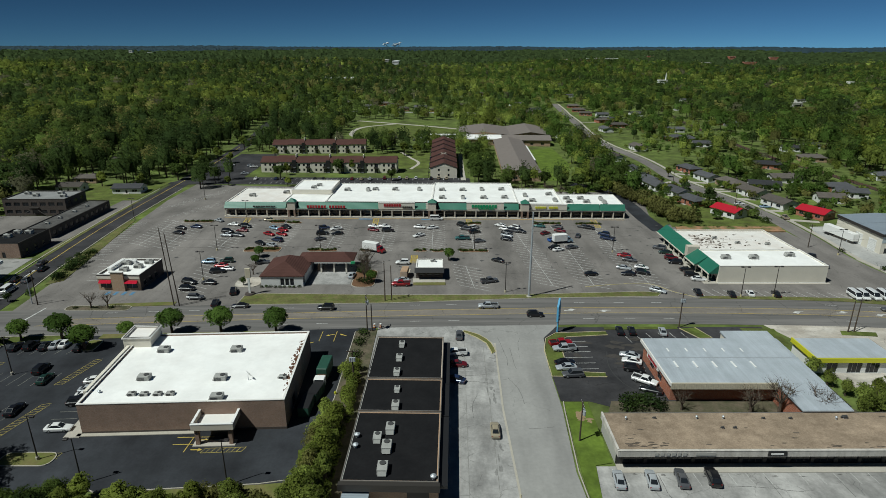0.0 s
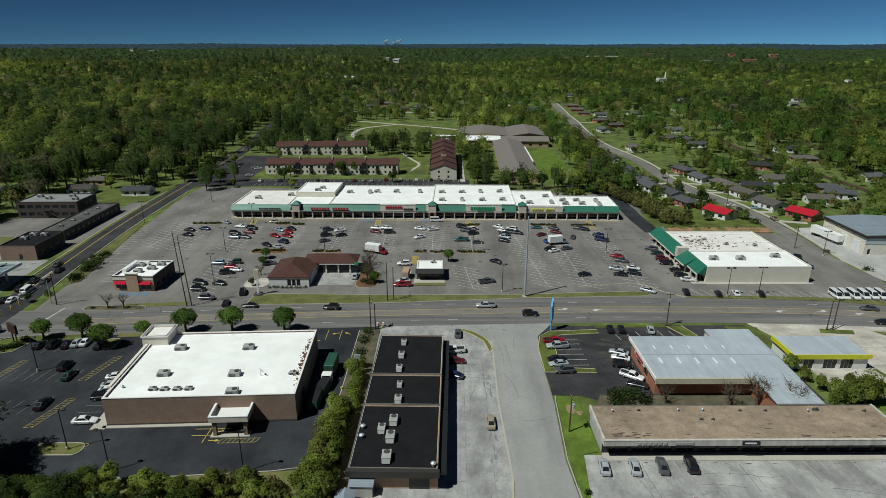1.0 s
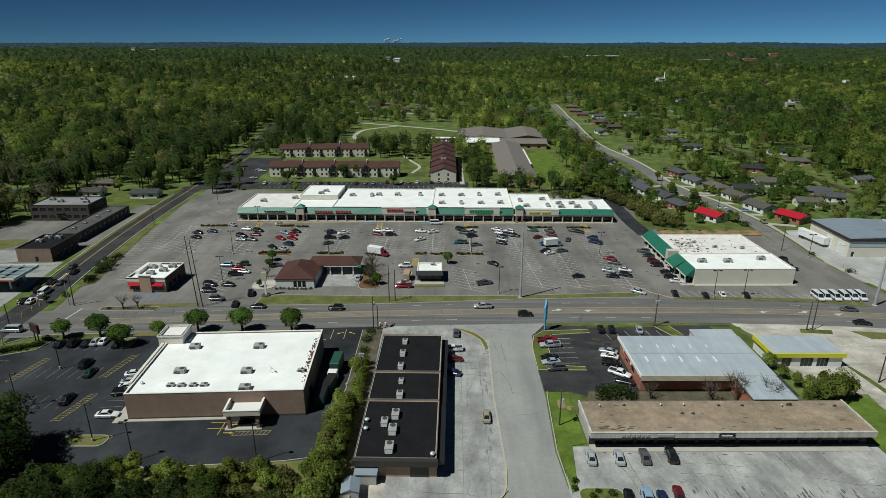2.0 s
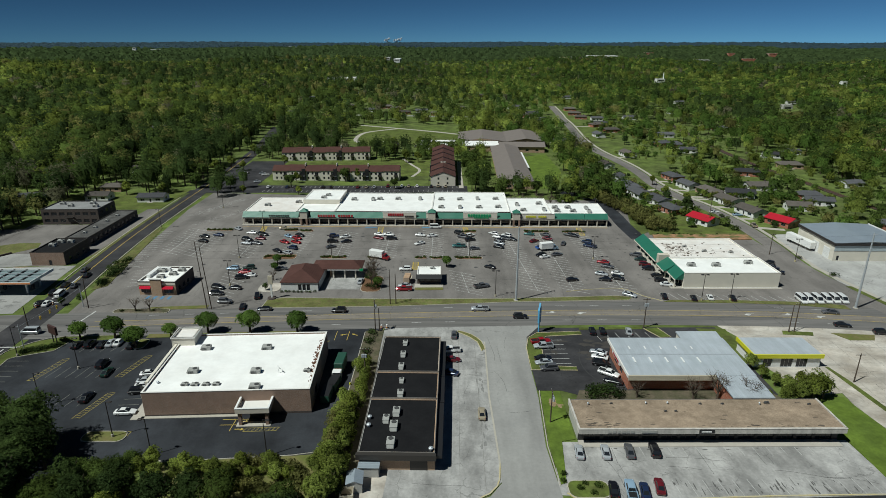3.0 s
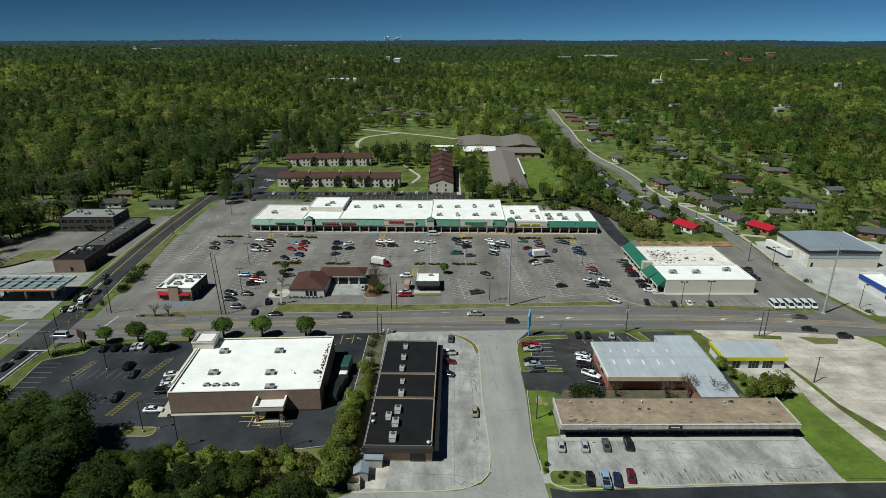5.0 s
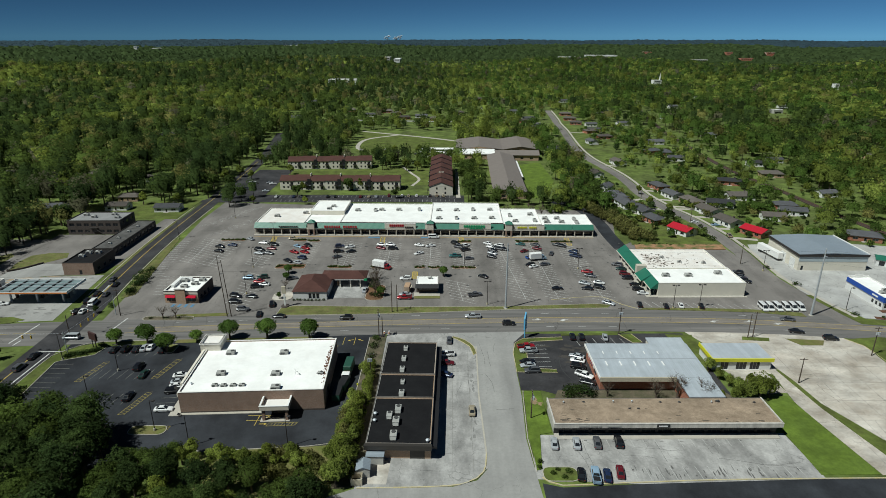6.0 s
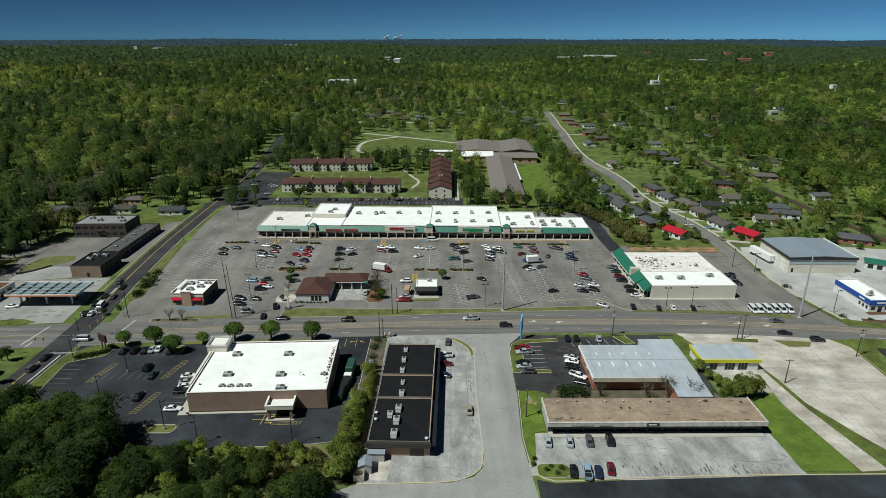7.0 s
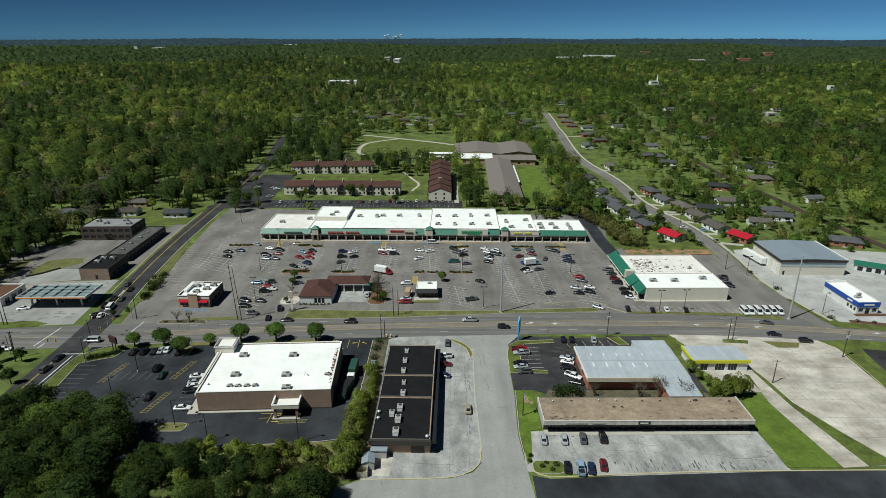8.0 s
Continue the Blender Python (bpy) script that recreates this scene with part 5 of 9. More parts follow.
# ---- pharmacy ----
def pharmacy():
    b = thing("pharmacy", "brown brick pharmacy with a flat white roof and corner tower", "shop", -50.2, 109.1, 0, 2.6)
    w, d, h = 38.8, 28.6, 6.5
    walls(b, w, d, h, M_BRICK, holes={"n": row_of(-17, 17, 5, 3.0, 0.9, 2.8, 2), "w": row_of(3, 13, 3, 2.6, 0.05, 2.8, 1), "e": [(-8, -5.4, 0.05, 2.9, 0)]}, frame_mat=M_DARKFRAME)
    flat_roof(b, w, d, h, M_WHITEROOF, M_PARAPET, 0.35, proud=0.06)
    part("brick_band", boxes((-w / 2 - 0.02, w / 2 + 0.02, -d / 2 - 0.03, -d / 2, 0.0, 0.5)), M_DARKBRICK, b, "darker brick course")
    # corner tower over the entrance
    t = part("tower", wall_mesh(-w / 2 - 1.6, -w / 2 + 4.4, 0.0, 8.6, d / 2 - 5.6, d / 2 - 5.3, "x", [(-w / 2 - 0.9, -w / 2 + 3.6, 0.0, 3.0)]), M_CREAM, b, "cream rendered corner tower")
    part("tower_wall", wall_mesh(-w / 2 - 1.6, -w / 2 + 4.4, 0.0, 8.6, d / 2 + 0.2, d / 2 + 0.5, "x", [(-w / 2 - 0.9, -w / 2 + 3.6, 0.0, 3.0)]), M_CREAM, t)
    part("tower_wall", wall_mesh(d / 2 - 5.3, d / 2 + 0.2, 0.0, 8.6, -w / 2 - 1.6, -w / 2 - 1.3, "y", [(d / 2 - 4.4, d / 2 - 0.8, 0.0, 3.0)]), M_CREAM, t)
    part("tower_wall", boxes((-w / 2 + 4.1, -w / 2 + 4.4, d / 2 - 5.3, d / 2 + 0.2, 6.4, 8.6)), M_CREAM, t)
    part("tower_roof", boxes((-w / 2 - 1.3, -w / 2 + 4.1, d / 2 - 5.3, d / 2 + 0.2, 7.9, 8.1)), M_STAINROOF, t, "rust-stained roof of the tower")
    a, c, p, q = -w / 2 - 1.8, -w / 2 + 4.6, d / 2 - 5.8, d / 2 + 0.7
    for r in ((a, c, p, p + 0.6), (a, c, q - 0.6, q), (a, a + 0.6, p + 0.6, q - 0.6), (c - 0.6, c, p + 0.6, q - 0.6)):
        part("cornice", boxes((*r, 8.3, 8.6)), M_PARAPET, t)
    # raised front along the entrance side
    part("canopy", boxes((-w / 2 - 1.7, -w / 2 - 0.02, -d / 2 + 3, d / 2 - 5.9, 3.3, 4.2)), M_CREAM, b, "cream canopy along the entrance side")
    part("signboard", boxes((-w / 2 - 0.7, -w / 2 - 0.05, -d / 2 + 4, d / 2 - 6.0, 4.2, 6.9)), M_CREAM, b, "raised cream sign wall")
    for y in (-9, -3, 3):
        part("column", boxes((-w / 2 - 1.6, -w / 2 - 1.1, y, y + 0.5, 0, 3.3)), M_BRICK, b)
    # drive-through
    x0, x1, y0, y1 = 3.4, 10.6, -d / 2 - 4.6, -d / 2 - 0.02
    k = part("drive_through", boxes((x0, x1, y0, y1, 3.4, 3.7)), M_PARAPET, b, "white drive-through canopy with a parapet")
    for r in ((x0 - 0.25, x1 + 0.25, y0 - 0.25, y0 + 0.1), (x0 - 0.25, x0 + 0.1, y0 + 0.1, y1), (x1 - 0.1, x1 + 0.25, y0 + 0.1, y1)):
        part("fascia", boxes((*r, 3.5, 4.7)), M_BEIGE, k)
        part("fascia_cap", boxes((r[0] - 0.05, r[1] + 0.05, r[2] - 0.05, r[3] + 0.05, 4.7, 4.85)), M_WHITE, k)
    for x in (x0 + 0.2, x1 - 0.9):
        part("pier", boxes((x, x + 0.7, y0 + 0.1, y0 + 0.9, 0, 3.4)), M_BRICK, k)
    part("service_bay", wall_mesh(x0 + 2, x1 - 0.6, 0, 3.3, y1 - 1.6, y1 - 1.35, "x", [(x0 + 2.6, x1 - 1.2, 1.0, 2.4)]), M_DARKFRAME, k)
    part("island", boxes((x0 - 0.4, x1 + 0.2, y0 - 0.3, y0 + 1.5, 0.0, 0.16)), M_WALKWAY, k)
    part("walkway", boxes((-w / 2 - 0.8, x0 - 0.6, -d / 2 - 0.9, -d / 2, 0.0, 0.14)), M_KERB, b)
    part("side_walkway", boxes((-w / 2 - 3.0, -w / 2, -d / 2 - 1.2, d / 2, 0.0, 0.14)), M_WALKWAY, b)
    rnd = random.Random(41)
    bm = bmesh.new()
    for _ in range(150):
        x, y, r = w / 2 - 0.45 - abs(rnd.gauss(0, 0.55)), rnd.triangular(-d / 2 + 3, d / 2 - 2, 4), rnd.uniform(0.08, 0.32)
        prism(bm, [(min(x + r * math.cos(k) * rnd.uniform(0.5, 1), w / 2 - 0.36), y + 1.8 * r * math.sin(k) * rnd.uniform(0.5, 1)) for k in (0, 0.9, 1.8, 2.7, 3.6, 4.5, 5.4)], h - 0.352, h - 0.33 + rnd.uniform(0, 0.02))
    tagged(part("leaf_litter", bm, M_RUST, b, "rust-brown leaf litter along the parapet"), kind="stuff")
    return b


pharmacy()
for x, y in ((-45.7, 115.4), (-60.6, 103.6), (-45.1, 103.6), (-43.3, 96.6)):
    copy_thing(UNIT, pose(x, y, 5.95, 0, 0, 3))
for x, y in ((-57.9, 97.8), (-55.3, 97.9), (-52.9, 98.0), (-32.6, 104.2)):
    copy_thing(SMALL_UNIT, pose(x, y, 5.95, 0, 0, 3))
dish = thing("satellite_dish", "white satellite dish on a roof stand", "satellite dish", -39.4, 103.3, 5.95, 40)
bm = bmesh.new()
tube(bm, (0, 0, 0), (0, 0, 1.3), 0.06, 0.05)
tube(bm, (-0.6, -0.4, 0), (0.6, 0.4, 0.06), 0.06, 0.06)
part("stand", bm, M_STEEL, dish)
bm = bmesh.new()
bmesh.ops.create_cone(bm, cap_ends=False, segments=16, radius1=0.15, radius2=0.85, depth=0.3)
bm.transform(Matrix.Translation((0.2, 0, 1.5)) @ Matrix.Rotation(radians(55), 4, "Y"))
part("reflector", bm, M_WHITE, dish)


# ---- black-roofed shops ----
def black_shops():
    b = thing("shop_row", "low row of shops with flat black roofs in three steps", "shops", -8.0, 100.3, 0, -1.2)
    w, half = 15.8, 24.4
    h = 4.3
    for y0, y1, dh in ((-half, -5.4, 0.0), (-5.4, 6.0, 0.25), (6.0, half, 0.5)):
        d = y1 - y0
        x0 = -w / 2
        walls(b, w, d, h + dh, M_TANBRICK, holes={"e": row_of(y0 + 1, y1 - 1, int(d / 4), 3.0, 0.05, 2.7, 2)}, x0=x0, y0=y0, mats={"s": M_TANBRICK, "w": M_GREYWALL}, frame_mat=M_DARKFRAME)
        flat_roof(b, w, d, h + dh, M_BLACKROOF, M_COPING, 0.10, 0.12, x0=x0, y0=y0, proud=0.02)
        part("fascia", boxes((w / 2 + 0.02, w / 2 + 1.5, y0 + 0.1, y1 - 0.1, 2.9, 3.5)), M_BLACK, b, "dark canopy over the shopfronts")
    part("front_fascia", boxes((-w / 2 - 0.3, w / 2 + 0.3, -half - 0.9, -half - 0.02, 3.0, 4.3)), M_DARKFRAME, b, "dark fascia over the end wall")
    part("front_door", boxes((2.8, 6.4, -half - 0.06, -half + 0.02, 0.0, 2.6)), M_DARKFRAME, b)
    part("lean_to", boxes((-w / 2 + 0.6, -3.4, -half - 2.4, -half - 0.06, 0.0, 2.4)), M_GREYWALL, b, "grey lean-to against the end wall")
    part("lean_to_roof", boxes((-w / 2 + 0.3, -3.2, -half - 2.6, -half - 0.06, 2.4, 2.52)), M_METALROOF2, b)
    return b


black_shops()
for x, y, z, s in ((-9.3, 120.6, 4.55, 0.8), (-9.5, 114.4, 4.55, 0.85), (-9.6, 108.3, 4.55, 0.85), (-9.1, 102.2, 4.3, 0.7), (-9.0, 96.4, 4.3, 0.9), (-9.4, 89.4, 4.05, 1.0), (-11.5, 86.8, 4.05, 0.9), (-9.6, 84.2, 4.05, 1.05), (-9.8, 78.6, 4.05, 1.05)):
    copy_thing(UNIT, pose(x, y, z, 0, 0, 90) @ Matrix.Diagonal((s, s, s, 1)))
for x, y in ((-15.2, 87.5), (-15.1, 84.6), (-1.4, 76.7)):
    copy_thing(VENT, pose(x, y, 4.1) @ Matrix.Diagonal((1.5, 1.5, 1.3, 1)))
shed = thing("shed", "small weathered grey shed with a sloping roof", "shed", -16.3, 70.8, 0, 4)
walls(shed, 3.0, 3.4, 2.4, M_GREYWALL, t=0.1)
gable_roof(shed, 3.0, 3.4, 2.4, 0.7, M_METALROOF2, 0.2, along="y", thick=0.08)
crate = thing("bin_store", "tan board bin store", "bin store", -17.5, 67.8, 0, 4)
walls(crate, 2.6, 2.6, 1.8, M_TANPANEL, t=0.1)
slab("concrete_apron", "pale concrete apron behind the shops", [(-16.5, 67.1), (-10.7, 67.0), (-10.3, 75.0), (-16.2, 75.0)], 0.02, M_PAD)


# ---- brown-roofed plaza ----
def plaza():
    b = thing("plaza", "long low plaza with a tan gravel roof and pale fascia", "shops", 59.5, 89.5, 0, 0.3)
    w, d, h = 57.4, 11.2, 4.5
    # front wall is black: shade under the overhang put into its colour
    walls(b, w, d - 1.6, 3.4, M_GREYWALL, mats={"s": M_BLACK}, holes={"s": row_of(-w / 2 + 1, w / 2 - 1, 13, 3.6, 0.05, 2.8, 2)}, frame_mat=M_DARKFRAME, y0=-d / 2 + 1.6)
    part("roof", boxes((-w / 2 - 0.1, w / 2 + 0.1, -d / 2 + 0.1, d / 2 - 0.1, 3.4, 4.1)), M_GRAVELROOF, b)
    part("soffit", boxes((-w / 2, w / 2, -d / 2, -d / 2 + 1.6, 3.2, 3.4)), M_DARKFRAME, b)
    for x0, x1, y0, y1, nm in ((-w / 2 - 0.4, w / 2 + 0.4, -d / 2 - 0.3, -d / 2 + 0.1, "front_fascia"), (-w / 2 - 0.4, -w / 2 - 0.1, -d / 2 + 0.1, d / 2, "end_fascia"), (w / 2 + 0.1, w / 2 + 0.4, -d / 2 + 0.1, d / 2, "end_fascia")):
        part(nm, boxes((x0, x1, y0, y1, 3.1, 4.3)), M_FASCIA, b, "pale panelled fascia")
        part("coping", boxes((x0 - 0.05, x1 + 0.05, y0 - 0.05, y1 + 0.05, 4.3, 4.38)), M_FASCIA, b)
    part("rear_gutter", boxes((-w / 2 - 0.1, w / 2 + 0.1, d / 2 - 0.1, d / 2 + 0.1, 3.9, 4.15)), M_COPING, b)
    rib = part("fascia_rib", boxes((-0.03, 0.03, -0.015, 0.0, 3.1, 4.3)), M_FASCIA, b)
    rib.matrix_basis = pose(-w / 2, -d / 2 - 0.3, 0)
    for k in range(1, 39):
        shared("fascia_rib", rib.data, b, pose(-w / 2 + k * 1.5, -d / 2 - 0.3, 0))
    part("walkway", boxes((-w / 2, w / 2, -d / 2 - 0.7, -d / 2 + 1.6, 0, 0.15)), M_WALKWAY, b)
    bm = bmesh.new()
    for x, wd in ((-22.8, 0.7), (-21.8, 0.7), (-20.8, 0.7), (-19.8, 0.7), (-18.8, 0.6), (-17.9, 0.7), (-15.6, 3.4)):
        box(bm, x, x + wd, -d / 2 - 0.42, -d / 2 - 0.34, 3.45, 4.0)
    part("letters", bm, M_GREYWALL, b, "faded metal sign letters")
    sg = part("sign", soft_box(-3.1, 0.2, -d / 2 - 0.46, -d / 2 - 0.34, 3.3, 4.2, 0.03), M_BLACK, b, "small black shop sign")
    part("sign_bars", boxes((-2.6, -0.4, -d / 2 - 0.5, -d / 2 - 0.46, 3.6, 3.9)), M_WHITE, sg)
    return b


plaza()
for x, y, s in ((40.0, 93.2, 0.58), (51.5, 90.2, 0.58), (53.8, 90.2, 0.58), (60.5, 93.1, 0.58), (65.6, 93.1, 0.6), (85.6, 93.0, 0.62)):
    copy_thing(DARK_UNIT, pose(x, y, 4.1) @ Matrix.Diagonal((s, s, s * 1.2, 1)))
for x, y in ((47.9, 93.2), (52.9, 93.2), (74.1, 93.0), (34.5, 92.9)):
    copy_thing(VENT, pose(x, y, 4.1) @ Matrix.Diagonal((0.7, 0.7, 0.9, 1)))
rng = random.Random(77)
bm = bmesh.new()
for k in range(60):
    x, y, r = 33.0 + abs(rng.gauss(0, 4.0)) + (rng.random() < 0.3) * rng.uniform(0, 50), rng.uniform(84.6, 86.2) if k % 3 else rng.uniform(85, 94.5), rng.uniform(0.15, 0.6)
    prism(bm, [(x + 1.8 * r * math.cos(a) * rng.uniform(0.5, 1), y + 0.5 * r * math.sin(a) * rng.uniform(0.5, 1)) for a in (0, 0.9, 1.8, 2.7, 3.6, 4.5, 5.4)], 4.098, 4.106 + 0.0004 * k)
tagged(part("roof_litter", bm, M_DEBRIS), "dark litter and worn patches on the gravel roof", "debris", kind="stuff")


# ---- grey-roofed garage ----
def grey_garage():
    b = thing("garage", "garage with orange walls and a ribbed grey metal roof", "garage", 63.0, 113.6, 0, 0)
    walls(b, 31, 17.4, 4.6, M_REDBRICK, holes={"n": row_of(-14, 14, 5, 3.2, 0.05, 3.0, 1), "w": row_of(-4, 6, 2, 2.6, 0.9, 2.6, 1)}, x0=-15.2, y0=-8.0)
    walls(b, 9.0, 10.2, 4.3, M_REDBRICK, x0=6.4, y0=-18.2)
    part("north_wing_wall", wall_mesh(4.6, 15.6, 0, 4.8, 9.4, 13.4, "x"), M_CREAM, b, "cream block at the rear")
    for nm, (x0, x1, y0, y1, z0, z1) in (("roof", (-15.8, 16.0, -9.4, 9.8, 4.7, 5.2)), ("wing_roof", (6.0, 15.8, -18.6, -9.3, 4.4, 4.9)), ("rear_roof", (4.4, 15.8, 9.7, 13.7, 4.8, 5.15))):
        bm = bmesh.new()
        mid = (x0 + x1) / 2
        v = box(bm, x0, x1, y0, y1, z0, z0 + 0.25)
        for q in v[4:]:
            q.co.z = z0 + 0.25 + (z1 - z0) * (1 - abs(q.co.y - y1) / (y1 - y0)) * 0.5
        part(nm, bm, M_METALROOF, b)
    part("fascia", boxes((-15.9, 6.0, -9.75, -9.42, 3.7, 5.1)), M_TANPANEL, b, "tan ribbed fascia panel")
    part("end_fascia", boxes((-16.1, -15.82, -9.75, 9.8, 4.4, 5.15)), M_PARAPET, b)
    bm = bmesh.new()
    for k in range(44):
        box(bm, -15.9 + k * 0.5, -15.8 + k * 0.5, -9.79, -9.75, 3.7, 5.1)
    part("fascia_ribs", bm, M_TANPANEL, b)
    part("ridge_cap", boxes((-15.8, 16.0, 0.6, 1.0, 4.98, 5.14)), M_STEEL, b, "grey metal ridge cap")
    for k in range(5):
        for y in (-3.4, 3.6):
            part("skylight", boxes((-12.4 + k * 4.2 + (0.6 if y > 0 else 0), -12.05 + k * 4.2 + (0.6 if y > 0 else 0), y, y + 2.6, 4.95 + (0.12 if y < 0 else 0.04), 5.2 + (0.02 if y < 0 else -0.06))), M_WHITE, b, "pale translucent skylight")
    sg = part("sign", boxes((-15.75, -15.25, -1.5, 5.5, 3.0, 4.0)), M_WHITE, b, "red and white sign panel")
    part("sign_bars", boxes((-15.8, -15.75, -0.8, 4.8, 3.2, 3.8)), M_RED, sg)
    return b


grey_garage()
slab("yard", "weedy mulched yard behind the plaza", [(31.4, 95.5), (88.9, 95.5), (81.7, 107.0), (68.4, 107.0), (47.9, 105.1), (35.5, 105.1)], 0.05, M_YARD)


# ---- yellow-banded garage ----
def tyre_shop():
    b = thing("tyre_shop", "white garage with a lime band and metal roof", "garage", 93.8, 121.1, 0, 0)
    w, d, h = 18.0, 9.4, 3.6
    walls(b, w, d, h, M_WHITEWALL, holes={"s": [(-6.4, -4.0, 0.05, 2.9, 1), (-1.6, 1.6, 0.05, 2.9, 2), (2.6, 5.6, 0.05, 2.9, 2)]}, frame_mat=M_FRAME)
    part("roof", boxes((-w / 2 - 0.2, w / 2 + 0.2, -d / 2 - 0.2, d / 2 + 0.3, 3.6, 3.85)), M_METALROOF, b)
    part("band", boxes((-w / 2 - 0.5, w / 2 + 0.5, -d / 2 - 0.5, -d / 2 - 0.22, 2.95, 4.1)), M_YELLOW, b, "lime yellow fascia band")
    part("end_band", boxes((-w / 2 - 0.5, -w / 2 - 0.22, -d / 2 - 0.22, d / 2 + 0.3, 2.95, 4.1)), M_YELLOW, b, "lime yellow fascia band")
    return b


tyre_shop()


# ---- shopping centre ----
def shopping_centre():
    b = thing("shopping_centre", "long cream shopping centre with white roofs and green canopies", "shopping centre", -8.3, 245.5, 0, -1.3)
    # sections of the hall: x from, x to, depth, height
    for x0, x1, d, h, mat in ((-87.0, -61.5, 27.5, 5.6, M_STAINROOF), (-61.5, -43.0, 35.5, 6.0, M_WHITEROOF), (-43.0, 3.6, 36, 6.2, M_WHITEROOF), (3.6, 41.2, 38.5, 6.3, M_WHITEROOF),
                              (41.2, 61.0, 28.5, 5.8, M_WHITEROOF), (61.0, 87.2, 20, 5.4, M_WHITEROOF)):
        w = x1 - x0
        n = max(3, int(w / 4.2))
        # the shopfront side is set far darker than the cream sides
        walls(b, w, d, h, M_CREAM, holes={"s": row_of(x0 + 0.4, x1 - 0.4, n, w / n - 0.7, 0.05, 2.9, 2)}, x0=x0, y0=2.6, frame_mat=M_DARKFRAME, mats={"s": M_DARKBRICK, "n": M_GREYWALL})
        flat_roof(b, w, d, h, mat, M_PARAPET, 0.22, x0=x0, y0=2.6)
    walls(b, 18.4, 21, 8.0, M_CREAM, x0=-61.5, y0=17, z0=5.9)
    flat_roof(b, 18.4, 21, 8.0, M_WHITEROOF, M_PARAPET, 0.2, x0=-61.5, y0=17)
    part("walkway", boxes((-87.2, 87.4, -1.0, 2.6, 0, 0.16)), M_WALKWAY, b)
    # covered walk: posts, then green canopies and cream sign walls by turns
    bm = bmesh.new()
    box(bm, -87.0, 87.2, 0.0, 2.58, 3.05, 3.3)
    part("soffit", bm, M_CREAM, b)
    for k in range(39):
        x = -86.6 + k * 173.4 / 38
        part("post", boxes((x - 0.22, x + 0.22, 0.0, 0.44, 0.16, 3.05)), M_BEIGE, b)
    part("beam", boxes((-87.1, 87.3, -0.06, 0.3, 3.05, 3.75)), M_CREAM, b, "cream beam over the posts")
    for x0, x1 in ((-87.0, -60.0), (-54.6, -19.4), (-3.6, 1.2), (6.6, 18.8), (34.9, 41.4), (62.0, 76.2), (76.4, 87.2)):
        bm = bmesh.new()
        prism(bm, [(-0.35, 3.7), (2.2, 5.95), (2.2, 3.7)], x0, x1)
        bm.transform(Matrix(((0, 0, 1, 0), (1, 0, 0, 0), (0, 1, 0, 0), (0, 0, 0, 1))))
        part("canopy", bm, M_GREENROOF, b, "green standing-seam metal canopy")
    for x0, x1, h in ((-19.4, -3.6, 6.5), (18.8, 34.9, 6.7), (1.2, 3.0, 6.3), (46.4, 62.0, 6.2)):
        part("sign_wall", boxes((x0, x1, -0.2, 0.25, 3.76, h)), M_CREAM, b, "cream sign wall above the walk")
        part("sign_wall_cap", boxes((x0 - 0.1, x1 + 0.1, -0.3, 0.35, h, h + 0.15)), M_PARAPET, b)
    for x in (-57.3, 3.9, 44.0):
        t = part("tower", boxes((x - 1.7, x + 1.7, -0.9, 2.5, 3.3, 6.7)), M_BEIGE, b, "square tower with a green pyramid roof")
        for a in (-1.7, 0.9):
            part("pier", boxes((x + a, x + a + 0.8, -0.9, -0.1, 0.0, 3.3)), M_BRICK, t)
        bm = bmesh.new()
        bmesh.ops.create_cone(bm, cap_ends=True, segments=4, radius1=2.75, radius2=0.1, depth=1.5)
        bm.transform(Matrix.Translation((x, 0.8, 7.45)) @ Matrix.Rotation(radians(45), 4, "Z"))
        part("pyramid_roof", bm, M_GREENROOF, t)
    # shop signs as plain bars
    for x0, x1, z0, z1, m, n in ((-50.5, -33.5, 4.1, 5.2, M_RED, 14), (-17.0, -9.4, 4.9, 6.0, M_RED, 7), (-9.0, -4.6, 4.3, 5.0, M_DARKFRAME, 5), (21.0, 32.0, 4.7, 5.9, M_GREENSIGN, 9), (24.0, 31.0, 3.9, 4.4, M_GREENSIGN, 9),
                                 (48.4, 58.2, 4.5, 5.3, M_YELLOW, 10), (-74, -64, 4.2, 4.9, M_BLACK, 9)):
        bm = bmesh.new()
        p = (x1 - x0) / n
        for k in range(n):
            if n > 9 and k == n // 2:
                continue
            y = -0.32 if not (-53.6 < x0 < -20 or x0 < -60) else -0.42
            box(bm, x0 + k * p, x0 + (k + 0.78) * p, y - 0.1, y + 0.12, z0, z1)
        part("sign_letters", bm, m, b, "coloured shop sign of plain bars")
    return b


shopping_centre()
for i, (x, y) in enumerate(((-44.7, 270.4), (-35.0, 270.4), (-31.6, 271.5), (-22.2, 271.5), (-10.9, 271.5), (-0.1, 270.4), (9.6, 270.4), (18.6, 271.5), (28.0, 271.5), (0.0, 255.2), (9.2, 255.2), (18.5, 255.2), (27.9, 255.8), (37.8, 261.6), (49.1, 263.8),
                            (39.8, 251.5), (49.9, 252.4), (56.1, 257.5), (62.4, 257.5), (71.2, 256.3), (56.2, 251.2), (63.8, 251.2), (71.3, 250.3), (-72.7, 267.5), (-86.8, 261.7))):
    copy_thing(UNIT, pose(x, y, (5.95 if x < 34 else 5.2 if x > 52 else 5.55) if x > -60 else 5.35, 0, 0, -1 + 90 * (i % 3 == 1)) @ Matrix.Diagonal((1.1, 1.1, 1.1, 1)))
